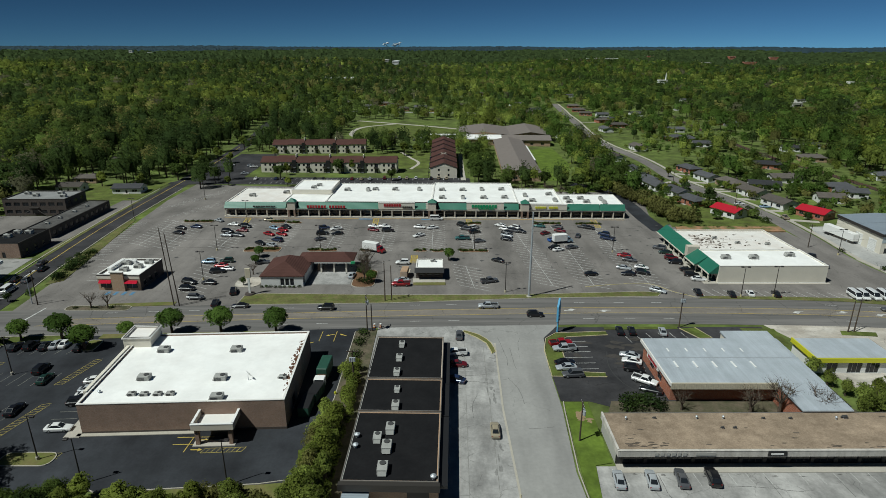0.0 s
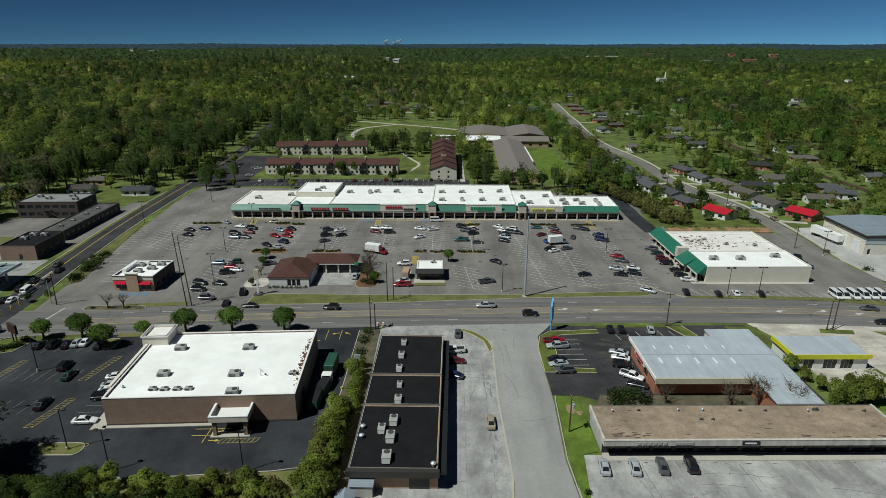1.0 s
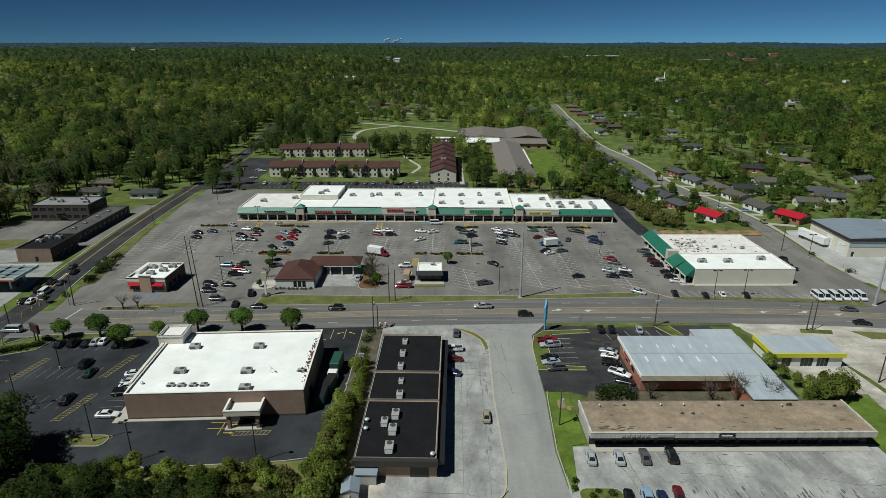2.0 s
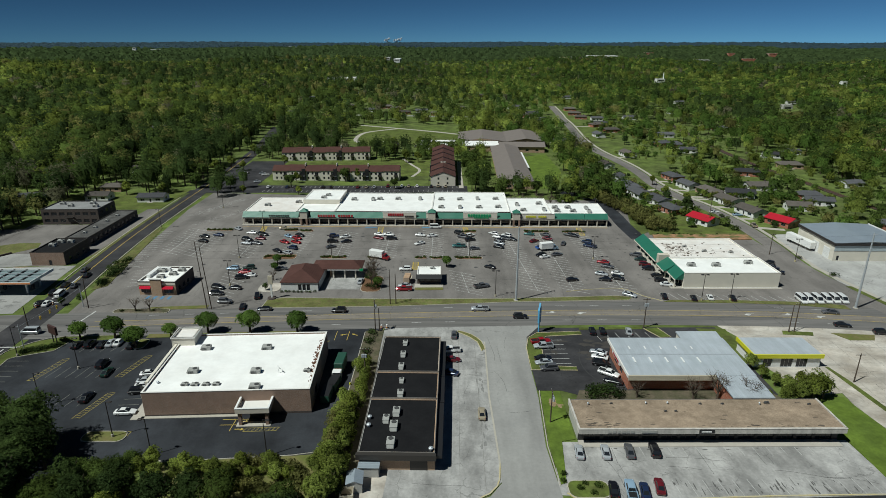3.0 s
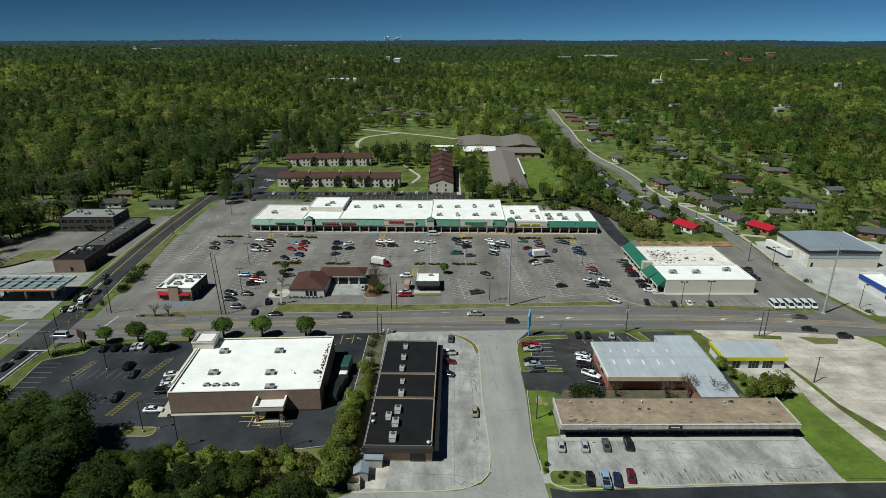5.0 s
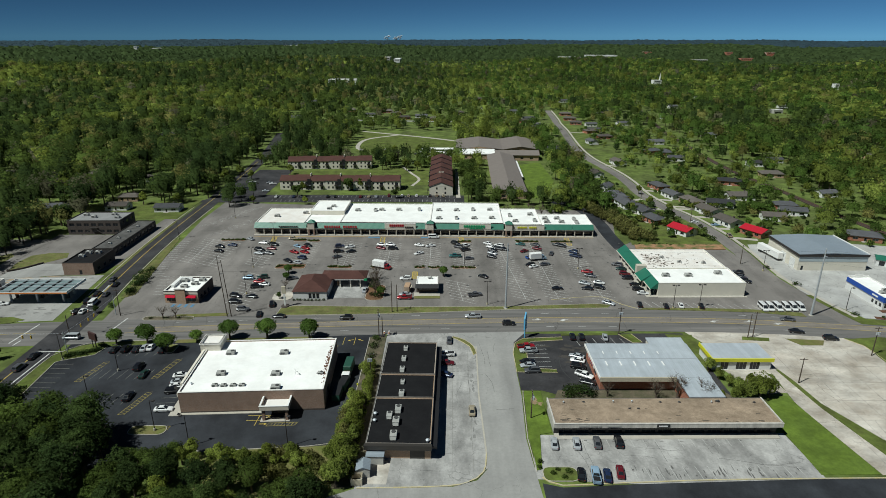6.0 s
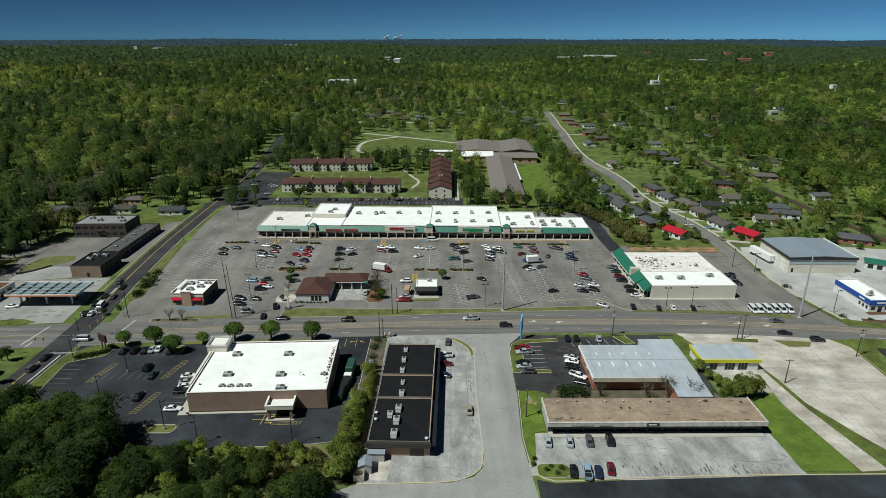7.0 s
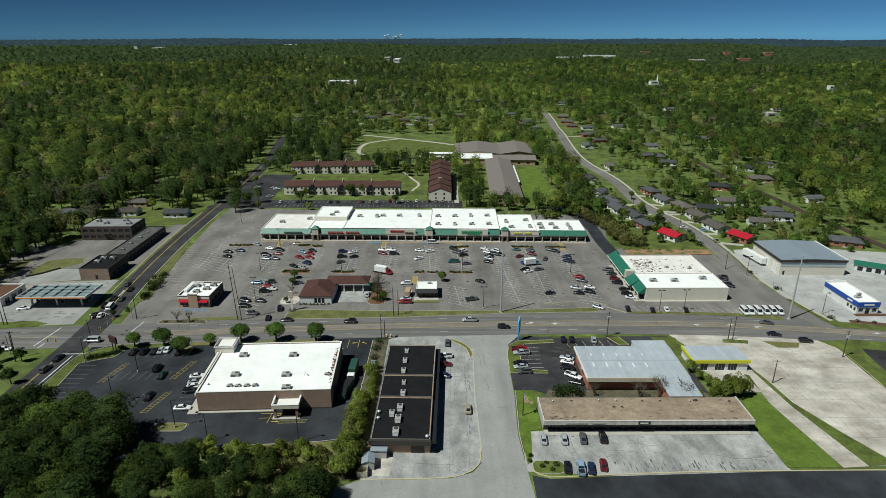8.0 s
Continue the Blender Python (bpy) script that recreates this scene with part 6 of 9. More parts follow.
for x, y in ((-59.7, 267.5), (-58.1, 272.1)):
    copy_thing(UNIT, pose(x, y, 7.78, 0, 0, 0))


# ---- green-fronted store ----
def corner_store():
    b = thing("corner_store", "cream store with a stained white roof and green canopy", "shop", 103.6, 190.3, 0, 0.4)
    w, d, h = 34.2, 39.4, 5.7
    walls(b, w, 16.0, h, M_CREAM, y0=-19.7, holes={"w": row_of(-19, -5, 4, 3.0, 0.05, 2.8, 2)})
    flat_roof(b, w, 16.0, h, M_WHITEROOF, M_PARAPET, 0.3, y0=-19.7)
    walls(b, w, 23.4, h - 0.3, M_CREAM, y0=-3.7, holes={"w": row_of(-3, 20, 6, 3.0, 0.05, 2.8, 2)})
    flat_roof(b, w, 23.4, h - 0.3, M_STAINROOF, M_PARAPET, 0.3, y0=-3.7)
    part("base_course", boxes((-w / 2 - 0.02, w / 2 + 0.02, -19.8, -19.72, 0, 0.25)), M_WHITE, b)
    part("walkway", boxes((-w / 2 - 4.4, -w / 2, -20.4, 19.7, 0, 0.15)), M_WALKWAY, b)
    part("south_walkway", boxes((-w / 2, w / 2 + 1, -20.9, -19.8, 0, 0.15)), M_WALKWAY, b)
    for y0, y1, over in ((-19.4, -11.4, 3.0), (-11.2, -3.2, 4.2), (-1.0, 25.2, 3.6)):
        bm = bmesh.new()
        prism(bm, [(0.0, 5.9), (-over, 3.1), (0.0, 3.1)], y0, y1)
        bm.transform(Matrix.Translation((-w / 2 - 0.02, 0, 0)) @ Matrix(((1, 0, 0, 0), (0, 0, 1, 0), (0, 1, 0, 0), (0, 0, 0, 1))))
        bmesh.ops.recalc_face_normals(bm, faces=bm.faces[:])
        part("canopy", bm, M_GREENROOF, b, "green metal canopy")
        part("canopy_edge", boxes((-w / 2 - over - 0.1, -w / 2 - over + 0.12, y0, y1, 2.75, 3.15)), M_CREAM, b)
    part("tower", boxes((-w / 2 - 3.4, -w / 2 + 0.6, -3.3, -1.1, 2.9, 6.6)), M_BEIGE, b, "tan square tower over the walk")
    for k in range(9):
        y = -19.1 + k * 4.7
        part("post", boxes((-w / 2 - 3.0, -w / 2 - 2.6, y, y + 0.4, 0.15, 2.9)), M_CREAM, b)
    return b


corner_store()
for x, y in ((92.0, 178.3), (101.1, 178.3), (114.1, 180.8)):
    copy_thing(UNIT, pose(x, y, 5.4) @ Matrix.Diagonal((1.1, 1.1, 1.0, 1)))
for x, y in ((98.0, 200.2), (103.7, 194.6), (113.5, 193.2)):
    copy_thing(SMALL_UNIT, pose(x, y, 5.1))
rub = random.Random(3)
bm = bmesh.new()
for _ in range(150):
    x, y, s = 89.6 + abs(rub.gauss(0, 5.5)) if rub.random() < 0.7 else rub.gauss(105, 7), rub.gauss(196.5, 5.0), rub.uniform(0.06, 0.36)
    if 88 < x < 118 and 188 < y < 208:
        box(bm, x - s, x + s, y - s * rub.uniform(0.4, 1), y + s, 5.1, 5.1 + s * rub.uniform(0.2, 0.9))
ROOF_STAIN = material("roof_stain", (0.56, 0.53, 0.50), 0.8, 0.3, 0.8, 3.0, second=(0.36, 0.30, 0.26))
stains = bmesh.new()
for k in range(46):
    x, y, r = 89.5 + abs(rub.gauss(0, 5.0)), rub.gauss(197.5, 4.2), rub.uniform(0.5, 1.9)
    if 88.6 < x - r and x + r < 116 and 188.6 < y - r and y + r < 207:
        prism(stains, [(x + r * math.cos(a) * rub.uniform(0.4, 1), y + 0.6 * r * math.sin(a) * rub.uniform(0.4, 1)) for a in (0, 0.7, 1.4, 2.1, 2.8, 3.5, 4.2, 4.9, 5.6)], 5.098, 5.106 + 0.0004 * k)
tagged(part("roof_stain", stains, ROOF_STAIN), "grey and brown stains on the white roof", "stain", kind="stuff")
tagged(part("roof_debris", bm, M_DEBRIS), "brown debris heaped on the stained roof", "debris", kind="stuff")


# ---- bank with drive-through ----
def bank():
    b = thing("bank", "bank with maroon hipped roof and drive-through canopy", "bank", -49.4, 171.9, 0, 0)
    walls(b, 13.0, 16.4, 3.5, M_WHITEWALL, holes={"s": [(-0.6, 0.6, 0.4, 2.7, 0), (0.9, 2.1, 0.4, 2.7, 0), (2.4, 3.6, 0.4, 2.7, 0)], "e": [(-4, -2, 0.4, 2.7, 1)], "w": row_of(-5, 5, 2, 2.0, 0.6, 2.6, 1)}, x0=-6.6, y0=-4.6)
    gable_roof(b, 13.0, 16.4, 3.5, 3.0, M_SHINGLE, 0.3, 5.6, x0=-6.6, y0=-4.6, along="y")
    gable_roof(b, 18.0, 8.6, 3.9, 1.9, M_SHINGLE, 0.4, 3.8, x0=2.0, y0=7.4, along="x", name="canopy_roof")
    part("canopy_fascia", boxes((7.6, 20.2, 7.0, 16.2, 3.35, 3.75)), M_WHITEWALL, b, "pale canopy fascia")
    for x in (9.4, 13.6, 17.6):
        for y in (7.6, 15.0):
            part("canopy_column", boxes((x, x + 0.5, y, y + 0.5, 0, 3.36)), M_CREAM, b)
    part("teller_wall", boxes((8.2, 8.6, 9, 15.6, 0, 3.34)), M_TANBRICK, b)
    part("lane_sign", boxes((19.6, 20.9, 6.4, 6.9, 3.3, 4.1)), M_GREENSIGN, b, "bright green lane sign")
    return b


bank()
slab("driveway", "pale stained concrete drive-through lanes", [(-41.8, 169.1), (-28.9, 169.1), (-28.9, 186.9), (-41.7, 186.9)], 0.008, M_OLD)


# ---- kiosk ----
kiosk = thing("kiosk", "small dark kiosk with a white flat roof", "kiosk", -4.1, 178.1, 0, 0)
walls(kiosk, 8.6, 8.0, 3.7, M_DARKBRICK, holes={"s": row_of(-3.6, 3.6, 3, 1.8, 1.0, 2.4, 0), "w": [(-1, 1, 0.9, 2.4, 0)]}, frame_mat=M_DARKFRAME)
flat_roof(kiosk, 8.6, 8.0, 3.7, M_WHITEROOF, M_PARAPET, 0.15)
bm = bmesh.new()
prism(bm, [(-1.9, 2.7), (0.0, 3.75), (0.0, 2.7)], -4.7, 4.7)
bm.transform(Matrix.Translation((0, -4.02, 0)) @ Matrix(((0, 0, 1, 0), (1, 0, 0, 0), (0, 1, 0, 0), (0, 0, 0, 1))))
part("awning", bm, M_BLACK, kiosk, "black sloping awning")
part("base", boxes((-5.2, 5.0, -8.4, -4.1, 0, 0.14)), M_WALKWAY, kiosk)
copy_thing(SMALL_UNIT, pose(-2.9, 180.0, 3.55))
slab("planting_bed", "dry grass bed in front of the kiosk", [(-9.1, 168.3), (1.0, 168.5), (1.0, 170.6), (-9.1, 170.4)], 0.2, M_DRYGRASS)


# ---- restaurant ----
def restaurant():
    b = thing("restaurant", "brick restaurant with a white roof and red awnings", "restaurant", -97.8, 171.5, 0, -2)
    w, d, h = 13.0, 14.4, 5.0
    walls(b, w, d, h, M_DARKBRICK, holes={"s": [(-5.8, -2.4, 0.7, 2.6, 1), (2.2, 5.6, 0.7, 2.6, 1)], "e": row_of(-6, 4, 3, 1.8, 0.8, 2.5, 0)}, mats={"s": M_TANBRICK})
    flat_roof(b, w, d, h, M_WHITEROOF, M_PARAPET, 0.55)
    part("portal", boxes((-1.9, 1.9, -d / 2 - 0.7, -d / 2 - 0.02, 0, 6.0)), M_TANBRICK, b, "tan brick entrance portal")
    part("portal_cap", boxes((-2.1, 2.1, -d / 2 - 0.9, -d / 2 + 0.3, 6.0, 6.25)), M_PARAPET, b)
    part("band", boxes((-w / 2 - 0.08, w / 2 + 0.08, -d / 2 - 0.1, -d / 2 - 0.02, 3.7, 4.7)), M_CREAM, b, "cream upper band")
    for x in (-4.1, 3.9):
        bm = bmesh.new()
        prism(bm, [(-0.9, 2.5), (0.0, 3.3), (0.0, 2.5)], x - 1.9, x + 1.9)
        bm.transform(Matrix.Translation((0, -d / 2 - 0.02, 0)) @ Matrix(((0, 0, 1, 0), (1, 0, 0, 0), (0, 1, 0, 0), (0, 0, 0, 1))))
        part("awning", bm, material("awning_cloth", (0.42, 0.010, 0.032), 0.95, 0.12, 1.0, 8.0), b, "red fabric awning")
    duct = part("roof_duct", boxes((-5.6, -4.4, -3.0, 5.2, 4.5, 5.6), (-4.4, -0.5, 4.0, 5.2, 4.5, 5.5)), M_WHITE, b, "white insulated roof duct")
    part("duct_foot", boxes((-5.2, -4.8, -2.0, -1.8, 4.3, 4.5)), M_STEEL, duct)
    part("dark_band", boxes((-w / 2 - 0.12, w / 2 + 0.12, -d / 2 - 0.14, -d / 2 - 0.02, 4.7, 4.98)), M_BRONZE, b, "dark upper edge")
    return b


restaurant()
for x, y in ((-100.5, 174.7), (-95.4, 171.9), (-98.5, 169.1), (-93.8, 175.6)):
    copy_thing(UNIT, pose(x, y, 4.4))


# ---- filling station ----
def filling_station():
    b = thing("filling_station_canopy", "flat pump canopy with a white and orange edge", "filling station", -154.3, 168.9, 0, 1)
    part("canopy", boxes((-13.6, 13.6, -6.4, 6.4, 4.6, 4.9)), M_CANOPYDECK, b, "weathered blue-grey deck")
    for k in range(4):
        part("roof_rail", boxes((-13.4, 13.4, -4.8 + k * 3.2, -4.6 + k * 3.2, 5.3, 5.5)), M_STEEL, b)
    for k in range(7):
        part("roof_rib", boxes((-13.2 + k * 4.4, -12.8 + k * 4.4, -6.2, 6.2, 4.9, 5.3)), M_BRONZE, b)
    for r in ((-13.8, 13.8, -6.6, -6.4), (-13.8, 13.8, 6.4, 6.6), (-13.8, -13.6, -6.4, 6.4), (13.6, 13.8, -6.4, 6.4)):
        part("fascia", boxes((*r, 4.55, 5.5)), M_WHITE, b)
    part("stripe", boxes((-13.84, 13.84, -6.66, -6.6, 4.7, 5.1)), M_ORANGE, b, "orange stripe")
    for x in (-10, 0, 10):
        for y in (-3.4, 3.4):
            part("column", boxes((x - 0.3, x + 0.3, y - 0.3, y + 0.3, 0, 4.6)), M_STEEL, b)
    for x in (-10, 0, 10):
        p = thing("fuel_pump", "dark fuel pump on a concrete plinth", "fuel pump", -154.3 + x, 168.7, 0, 0, "fuel pumps")
        part("plinth", soft_box(-0.8, 0.8, -2.0, 2.0, 0.0, 0.2), M_KERB, p)
        part("body", soft_box(-0.35, 0.35, -0.5, 0.5, 0.2, 1.9), M_DARKFRAME, p)
        part("panel", boxes((-0.37, -0.35, -0.4, 0.4, 1.2, 1.7)), M_WHITE, p)
    s = flat_building("station_shop", "small pale shop of the filling station", "shop", -181.2, 171.9, 10, 15, 3.8, 0, M_WHITEWALL, M_RUST, M_PARAPET, {"e": row_of(-6, 6, 3, 2.6, 0.05, 2.6, 1)})


filling_station()

# ---- dark office block ----
off = thing("office_block", "two-storey dark brick office with flat roof", "office", -177.9, 255.5, 0, 1)
walls(off, 27, 16, 7.4, M_DARKBRICK, holes={"s": row_of(-13, 13, 7, 2.6, 1.0, 2.6, 1) + row_of(-13, 13, 7, 2.6, 4.4, 6.0, 1), "e": row_of(-7, 7, 3, 2.2, 4.4, 6.0, 1)}, frame_mat=M_DARKFRAME)
flat_roof(off, 27, 16, 7.4, M_GREYROOF, M_DARKFRAME, 0.3)
bm = bmesh.new()
for s in (-1, 1):
    tube(bm, (s * 6, -9.8, 0.2), (0, -8.6, 3.8), 0.14, 0.14, 6)
box(bm, -2.0, 2.0, -9.2, -8.06, 3.6, 3.8)
part("outside_stair", bm, M_DARKFRAME, off, "dark outside stair in an inverted v")
for x, y in ((-186.7, 257.9), (-180.6, 254.2), (-172.4, 258.8), (-167.9, 253.2)):
    copy_thing(UNIT, pose(x, y, 7.1))
wing = flat_building("office_wing", "long low dark wing with a flat grey roof", "office", -155.9, 236.8, 9.6, 44, 4.0, 0.8, M_DARKBRICK, M_TARROOF, M_DARKFRAME,
                     {"e": row_of(-21, 21, 11, 2.2, 0.9, 2.6, 1), "w": row_of(-21, 21, 11, 2.2, 0.9, 2.6, 1)}, 0.2, frame_mat=M_DARKFRAME)
for y in (222, 230, 240, 249):
    copy_thing(SMALL_UNIT, pose(-155.9, y, 3.8))
# south wall in lighter brick: its sunlit look is put into the colour
blk = flat_building("brick_block", "plain brick block with a black flat roof", "commercial building", -154.1, 201.3, 13.0, 17.4, 5.4, 0.8, M_DARKBRICK, M_BLACKROOF, M_DARKFRAME, {"e": row_of(-7, 7, 3, 1.6, 0.9, 2.4, 0), "s": [(0.2, 1.4, 0.05, 2.2, 0)]}, 0.3, mats={"s": M_BRICK})
for x, y in ((-156.0, 205.6), (-151.9, 205.6), (-156.5, 200.9)):
    copy_thing(UNIT, pose(x, y, 5.1))

# ---- warehouse and blue shop ----
wh = thing("warehouse", "pale metal warehouse with a low grey roof", "warehouse", 172.2, 210.9, 0, -1)
walls(wh, 29.6, 26, 7.5, M_CREAM, holes={"s": [(-13.4, -12.2, 0.05, 2.2, 0)]}, frame_mat=M_WHITE)
wh["gable"] = "cream"
gable_roof(wh, 29.6, 26, 7.55, 0.7, M_METALROOF2, 0.25, along="y")
part("eaves_band", boxes((-15.1, 15.1, -13.5, -13.3, 6.5, 7.5)), M_BRONZE, wh, "dark eaves band")
part("eaves_band", boxes((-15.3, -15.06, -13.3, 13.2, 6.5, 7.5)), M_BRONZE, wh, "dark eaves band")
part("upper_cladding", boxes((-14.8, 14.8, -13.12, -13.03, 4.2, 6.5)), M_SIDING, wh, "pale blue-grey upper cladding")
for y in (-8.5, -1.0):
    dr = part("roller_door", boxes((-15.0, -14.84, y - 2.0, y + 2.0, 0.05, 4.4)), M_WHITE, wh, "white roller door")
    for k in range(7):
        part("slat", boxes((-15.03, -15.0, y - 1.95, y + 1.95, 0.3 + k * 0.6, 0.33 + k * 0.6)), M_UNIT, dr)
part("coping", boxes((14.9, 15.2, -13.2, 13.3, 7.4, 7.85)), M_PARAPET, wh, "white edge coping")
trailer = thing("trailer", "white box trailer parked beside the warehouse", "trailer", 154.6, 216.6, 0, 98)
part("body", soft_box(-7.5, 7.5, -1.25, 1.25, 1.2, 4.0, 0.06), M_WHITE, trailer)
for x in (4.6, 6.0):
    for y in (-1.0, 1.0):
        bm = bmesh.new()
        tube(bm, (x, y - 0.15, 0.5), (x, y + 0.15, 0.5), 0.5, 0.5, 12)
        part("wheel", bm, M_TYRE, trailer)
for y in (-0.8, 0.8):
    part("landing_leg", boxes((-4.6, -4.4, y - 0.08, y + 0.08, 0, 1.2)), M_STEEL, trailer)


def blue_shop():
    b = thing("parts_shop", "white shop with a broad blue band and white roof", "shop", 170.3, 168.5, 0, 1)
    w, d, h = 8.6, 20.8, 5.0
    walls(b, w, d, h, M_WHITEWALL, holes={"s": [(-3.6, -1.8, 0.9, 2.5, 1), (-0.9, 0.9, 0.05, 2.5, 1), (1.8, 3.6, 0.9, 2.5, 1)], "w": row_of(-10, -4, 3, 1.2, 0.9, 2.4, 0)}, frame_mat=M_DARKFRAME)
    flat_roof(b, w, d, h, M_WHITEROOF, M_PARAPET, 0.3)
    part("blue_band", boxes((-w / 2 - 0.3, w / 2 + 0.1, -d / 2 - 0.3, -d / 2 - 0.06, 3.1, 5.15)), M_BLUE, b, "broad blue fascia band")
    part("side_band", boxes((-w / 2 - 0.3, -w / 2 - 0.06, -d / 2 - 0.06, d / 2 - 0.2, 3.3, 5.15)), M_BLUE, b, "broad blue fascia band")
    part("sign_bars", boxes((-2.0, 2.0, -d / 2 - 0.36, -d / 2 - 0.3, 3.8, 4.4)), M_WHITE, b)
    part("side_sign_bars", boxes((-w / 2 - 0.36, -w / 2 - 0.3, -7.5, -4.5, 3.9, 4.5)), M_WHITE, b)
    for x0, x1, z in ((-4.3, -1.4, 5.6), (-1.4, 1.6, 6.2), (1.6, 4.3, 5.6)):
        part("rear_parapet", boxes((x0, x1, d / 2 - 0.36, d / 2 - 0.04, 5.13, z)), M_PARAPET, b, "stepped white rear parapet")
    part("walkway", boxes((-w / 2 - 1, w / 2 + 3, -d / 2 - 2.0, -d / 2, 0, 0.15)), M_RUST, b)
    copy_thing(SMALL_UNIT, pose(171.6, 166.0, 4.72))
    s = thing("shed", "long low white shed with a green metal roof", "shed", 204.0, 203.6, 0, -30)
    s["gable"] = "w"
    walls(s, 15, 7, 2.8, M_WHITEWALL, t=0.2, holes={"s": row_of(-7, 7, 4, 2.2, 0.05, 2.3, 0)})
    gable_roof(s, 15, 7, 2.85, 1.2, M_GREENROOF, 0.4)


blue_shop()
copy_thing(UNIT, pose(169.4, 163.4, 4.3))


# ---- flats, school and houses ----
GABLE["cream"], GABLE["brick"] = M_CREAM, M_TANBRICK


def flats(x, y, w, d, turn, n, step=0.0):
    b = thing("apartment_block", "two-storey cream flats with a maroon shingle roof", "apartment block", x, y, 0, turn, "flats")
    b["gable"] = "cream"
    p = w / n
    for k in range(n):
        x0 = -w / 2 + k * p
        dh = step * (n - 1 - k) if step else 0.35 * (k % 2)
        hs = row_of(x0 + 1.2, x0 + p - 3.2, 2, 1.2, 0.9, 2.4, 0) + row_of(x0 + 1.2, x0 + p - 3.2, 2, 1.2, 3.8, 5.3, 0) + [(x0 + p - 3.0, x0 + p - 1.0, 0.05, 2.5, 1), (x0 + p - 3.0, x0 + p - 1.0, 3.1, 5.3, 1)]
        walls(b, p - 0.05, d, 6.0 + dh, M_CREAM, t=0.25, holes={"s": hs, "n": row_of(x0 + 1, x0 + p - 1, 3, 1.2, 3.8, 5.3, 0), **({"e": row_of(-d / 2 + 2, d / 2 - 2, 2, 1.1, 0.9, 2.4, 0) + row_of(-d / 2 + 2, d / 2 - 2, 2, 1.1, 3.8, 5.3, 0)} if k == n - 1 else {})}, x0=x0, y0=-d / 2, mats={"w": M_TANBRICK if k == 0 else M_CREAM})
        gable_roof(b, p - 0.05, d, 6.0 + dh, 2.8, M_SHINGLE, 0.3, x0=x0, y0=-d / 2)
        part("balcony", boxes((x0 + p - 3.3, x0 + p - 0.7, -d / 2 - 1.3, -d / 2 - 0.02, 2.85, 3.0), (x0 + p - 3.3, x0 + p - 0.7, -d / 2 - 1.3, -d / 2 - 1.22, 3.0, 3.95), (x0 + p - 3.25, x0 + p - 3.1, -d / 2 - 1.25, -d / 2 - 1.1, 0, 2.85), (x0 + p - 0.9, x0 + p - 0.75, -d / 2 - 1.25, -d / 2 - 1.1, 0, 2.85)), M_DARKFRAME, b, "dark steel balcony")
    for k in range(2, n, 2):
        x0 = -w / 2 + k * p
        # black block proud of the wall; its colour stands for a recess's shade
        tower = part("stair_tower", boxes((x0 - 1.2, x0 + 1.0, -d / 2 - 0.9, -d / 2 - 0.04, 0, 7.4)), M_BLACK, b, "black box standing for the shade of a stair recess")
        part("fire_wall", boxes((x0 - 0.25, x0 + 0.25, -1.6, 1.6, 7.6, 10.0)), M_CREAM, b, "pale fire wall rising through the roof")
        for z in (0.2, 3.0):
            part("landing", boxes((x0 - 1.0, x0 + 0.8, -d / 2 - 1.2, -d / 2 - 0.9, z, z + 0.15)), M_STEEL, tower)
    b["gable"] = "cream"
    return b


flats(-66.6, 347.0, 80, 11.4, -1.5, 8)
flats(-85.6, 413.9, 64, 12, 2, 6)
e = flats(0.8, 365.9, 78, 15, -90, 6, 0.75)
e["label"] = "row of stepped cream flats with maroon gable roofs"


def school():
    b = thing("school", "sprawling school with low taupe pitched roofs", "school", 44.4, 318.6, 0, -2)
    b["gable"] = "brick"
    for x0, y0, w, d, along in ((-10, 0, 20, 122, "y"), (-3, 122.2, 35, 17, "x"), (-36, 148, 40, 52, "y"), (4, 148, 32, 55, "y")):
        walls(b, w, d, 4.6, M_TANBRICK, x0=x0, y0=y0, holes={"s": row_of(x0 + 2, x0 + w - 2, max(2, int(w / 8)), 2.4, 1.0, 2.8, 1), "w": row_of(y0 + 3, y0 + d - 3, int(d / 9), 2.6, 1.0, 2.8, 1), "e": row_of(y0 + 3, y0 + d - 3, int(d / 9), 2.6, 1.0, 2.8, 1)})
        gable_roof(b, w, d, 4.6, 2.6, M_SCHOOLROOF, 0.8, x0=x0, y0=y0, along=along)
    walls(b, 29.5, 22, 4.3, M_TANBRICK, x0=-33, y0=126, holes={"s": row_of(-31, -6, 4, 2.6, 1.0, 2.8, 1)})
    part("white_roof", boxes((-33.4, -3.2, 125.4, 147.8, 4.32, 5.0)), M_WHITEROOF, b, "flat white linking roof")
    for y0 in (134, 152):
        part("white_annex", boxes((-68, -39, y0, y0 + 7, 0, 3.4)), M_WHITEWALL, b, "low white classroom annex")
        part("annex_roof", boxes((-68.4, -38.6, y0 - 0.4, y0 + 7.4, 3.42, 3.7)), M_WHITEROOF, b)
    part("porch", boxes((-2, 2.6, -1.6, -0.05, 2.8, 6.0)), M_WHITEWALL, b, "white entrance gable")
    part("walk_canopy", boxes((10.9, 13.0, 50, 108, 2.6, 2.8)), M_WHITE, b, "white covered walk")
    for k in range(8):
        part("walk_post", boxes((12.6, 12.8, 51 + k * 8, 51.2 + k * 8, 0, 2.6)), M_WHITE, b)
    return b


school()


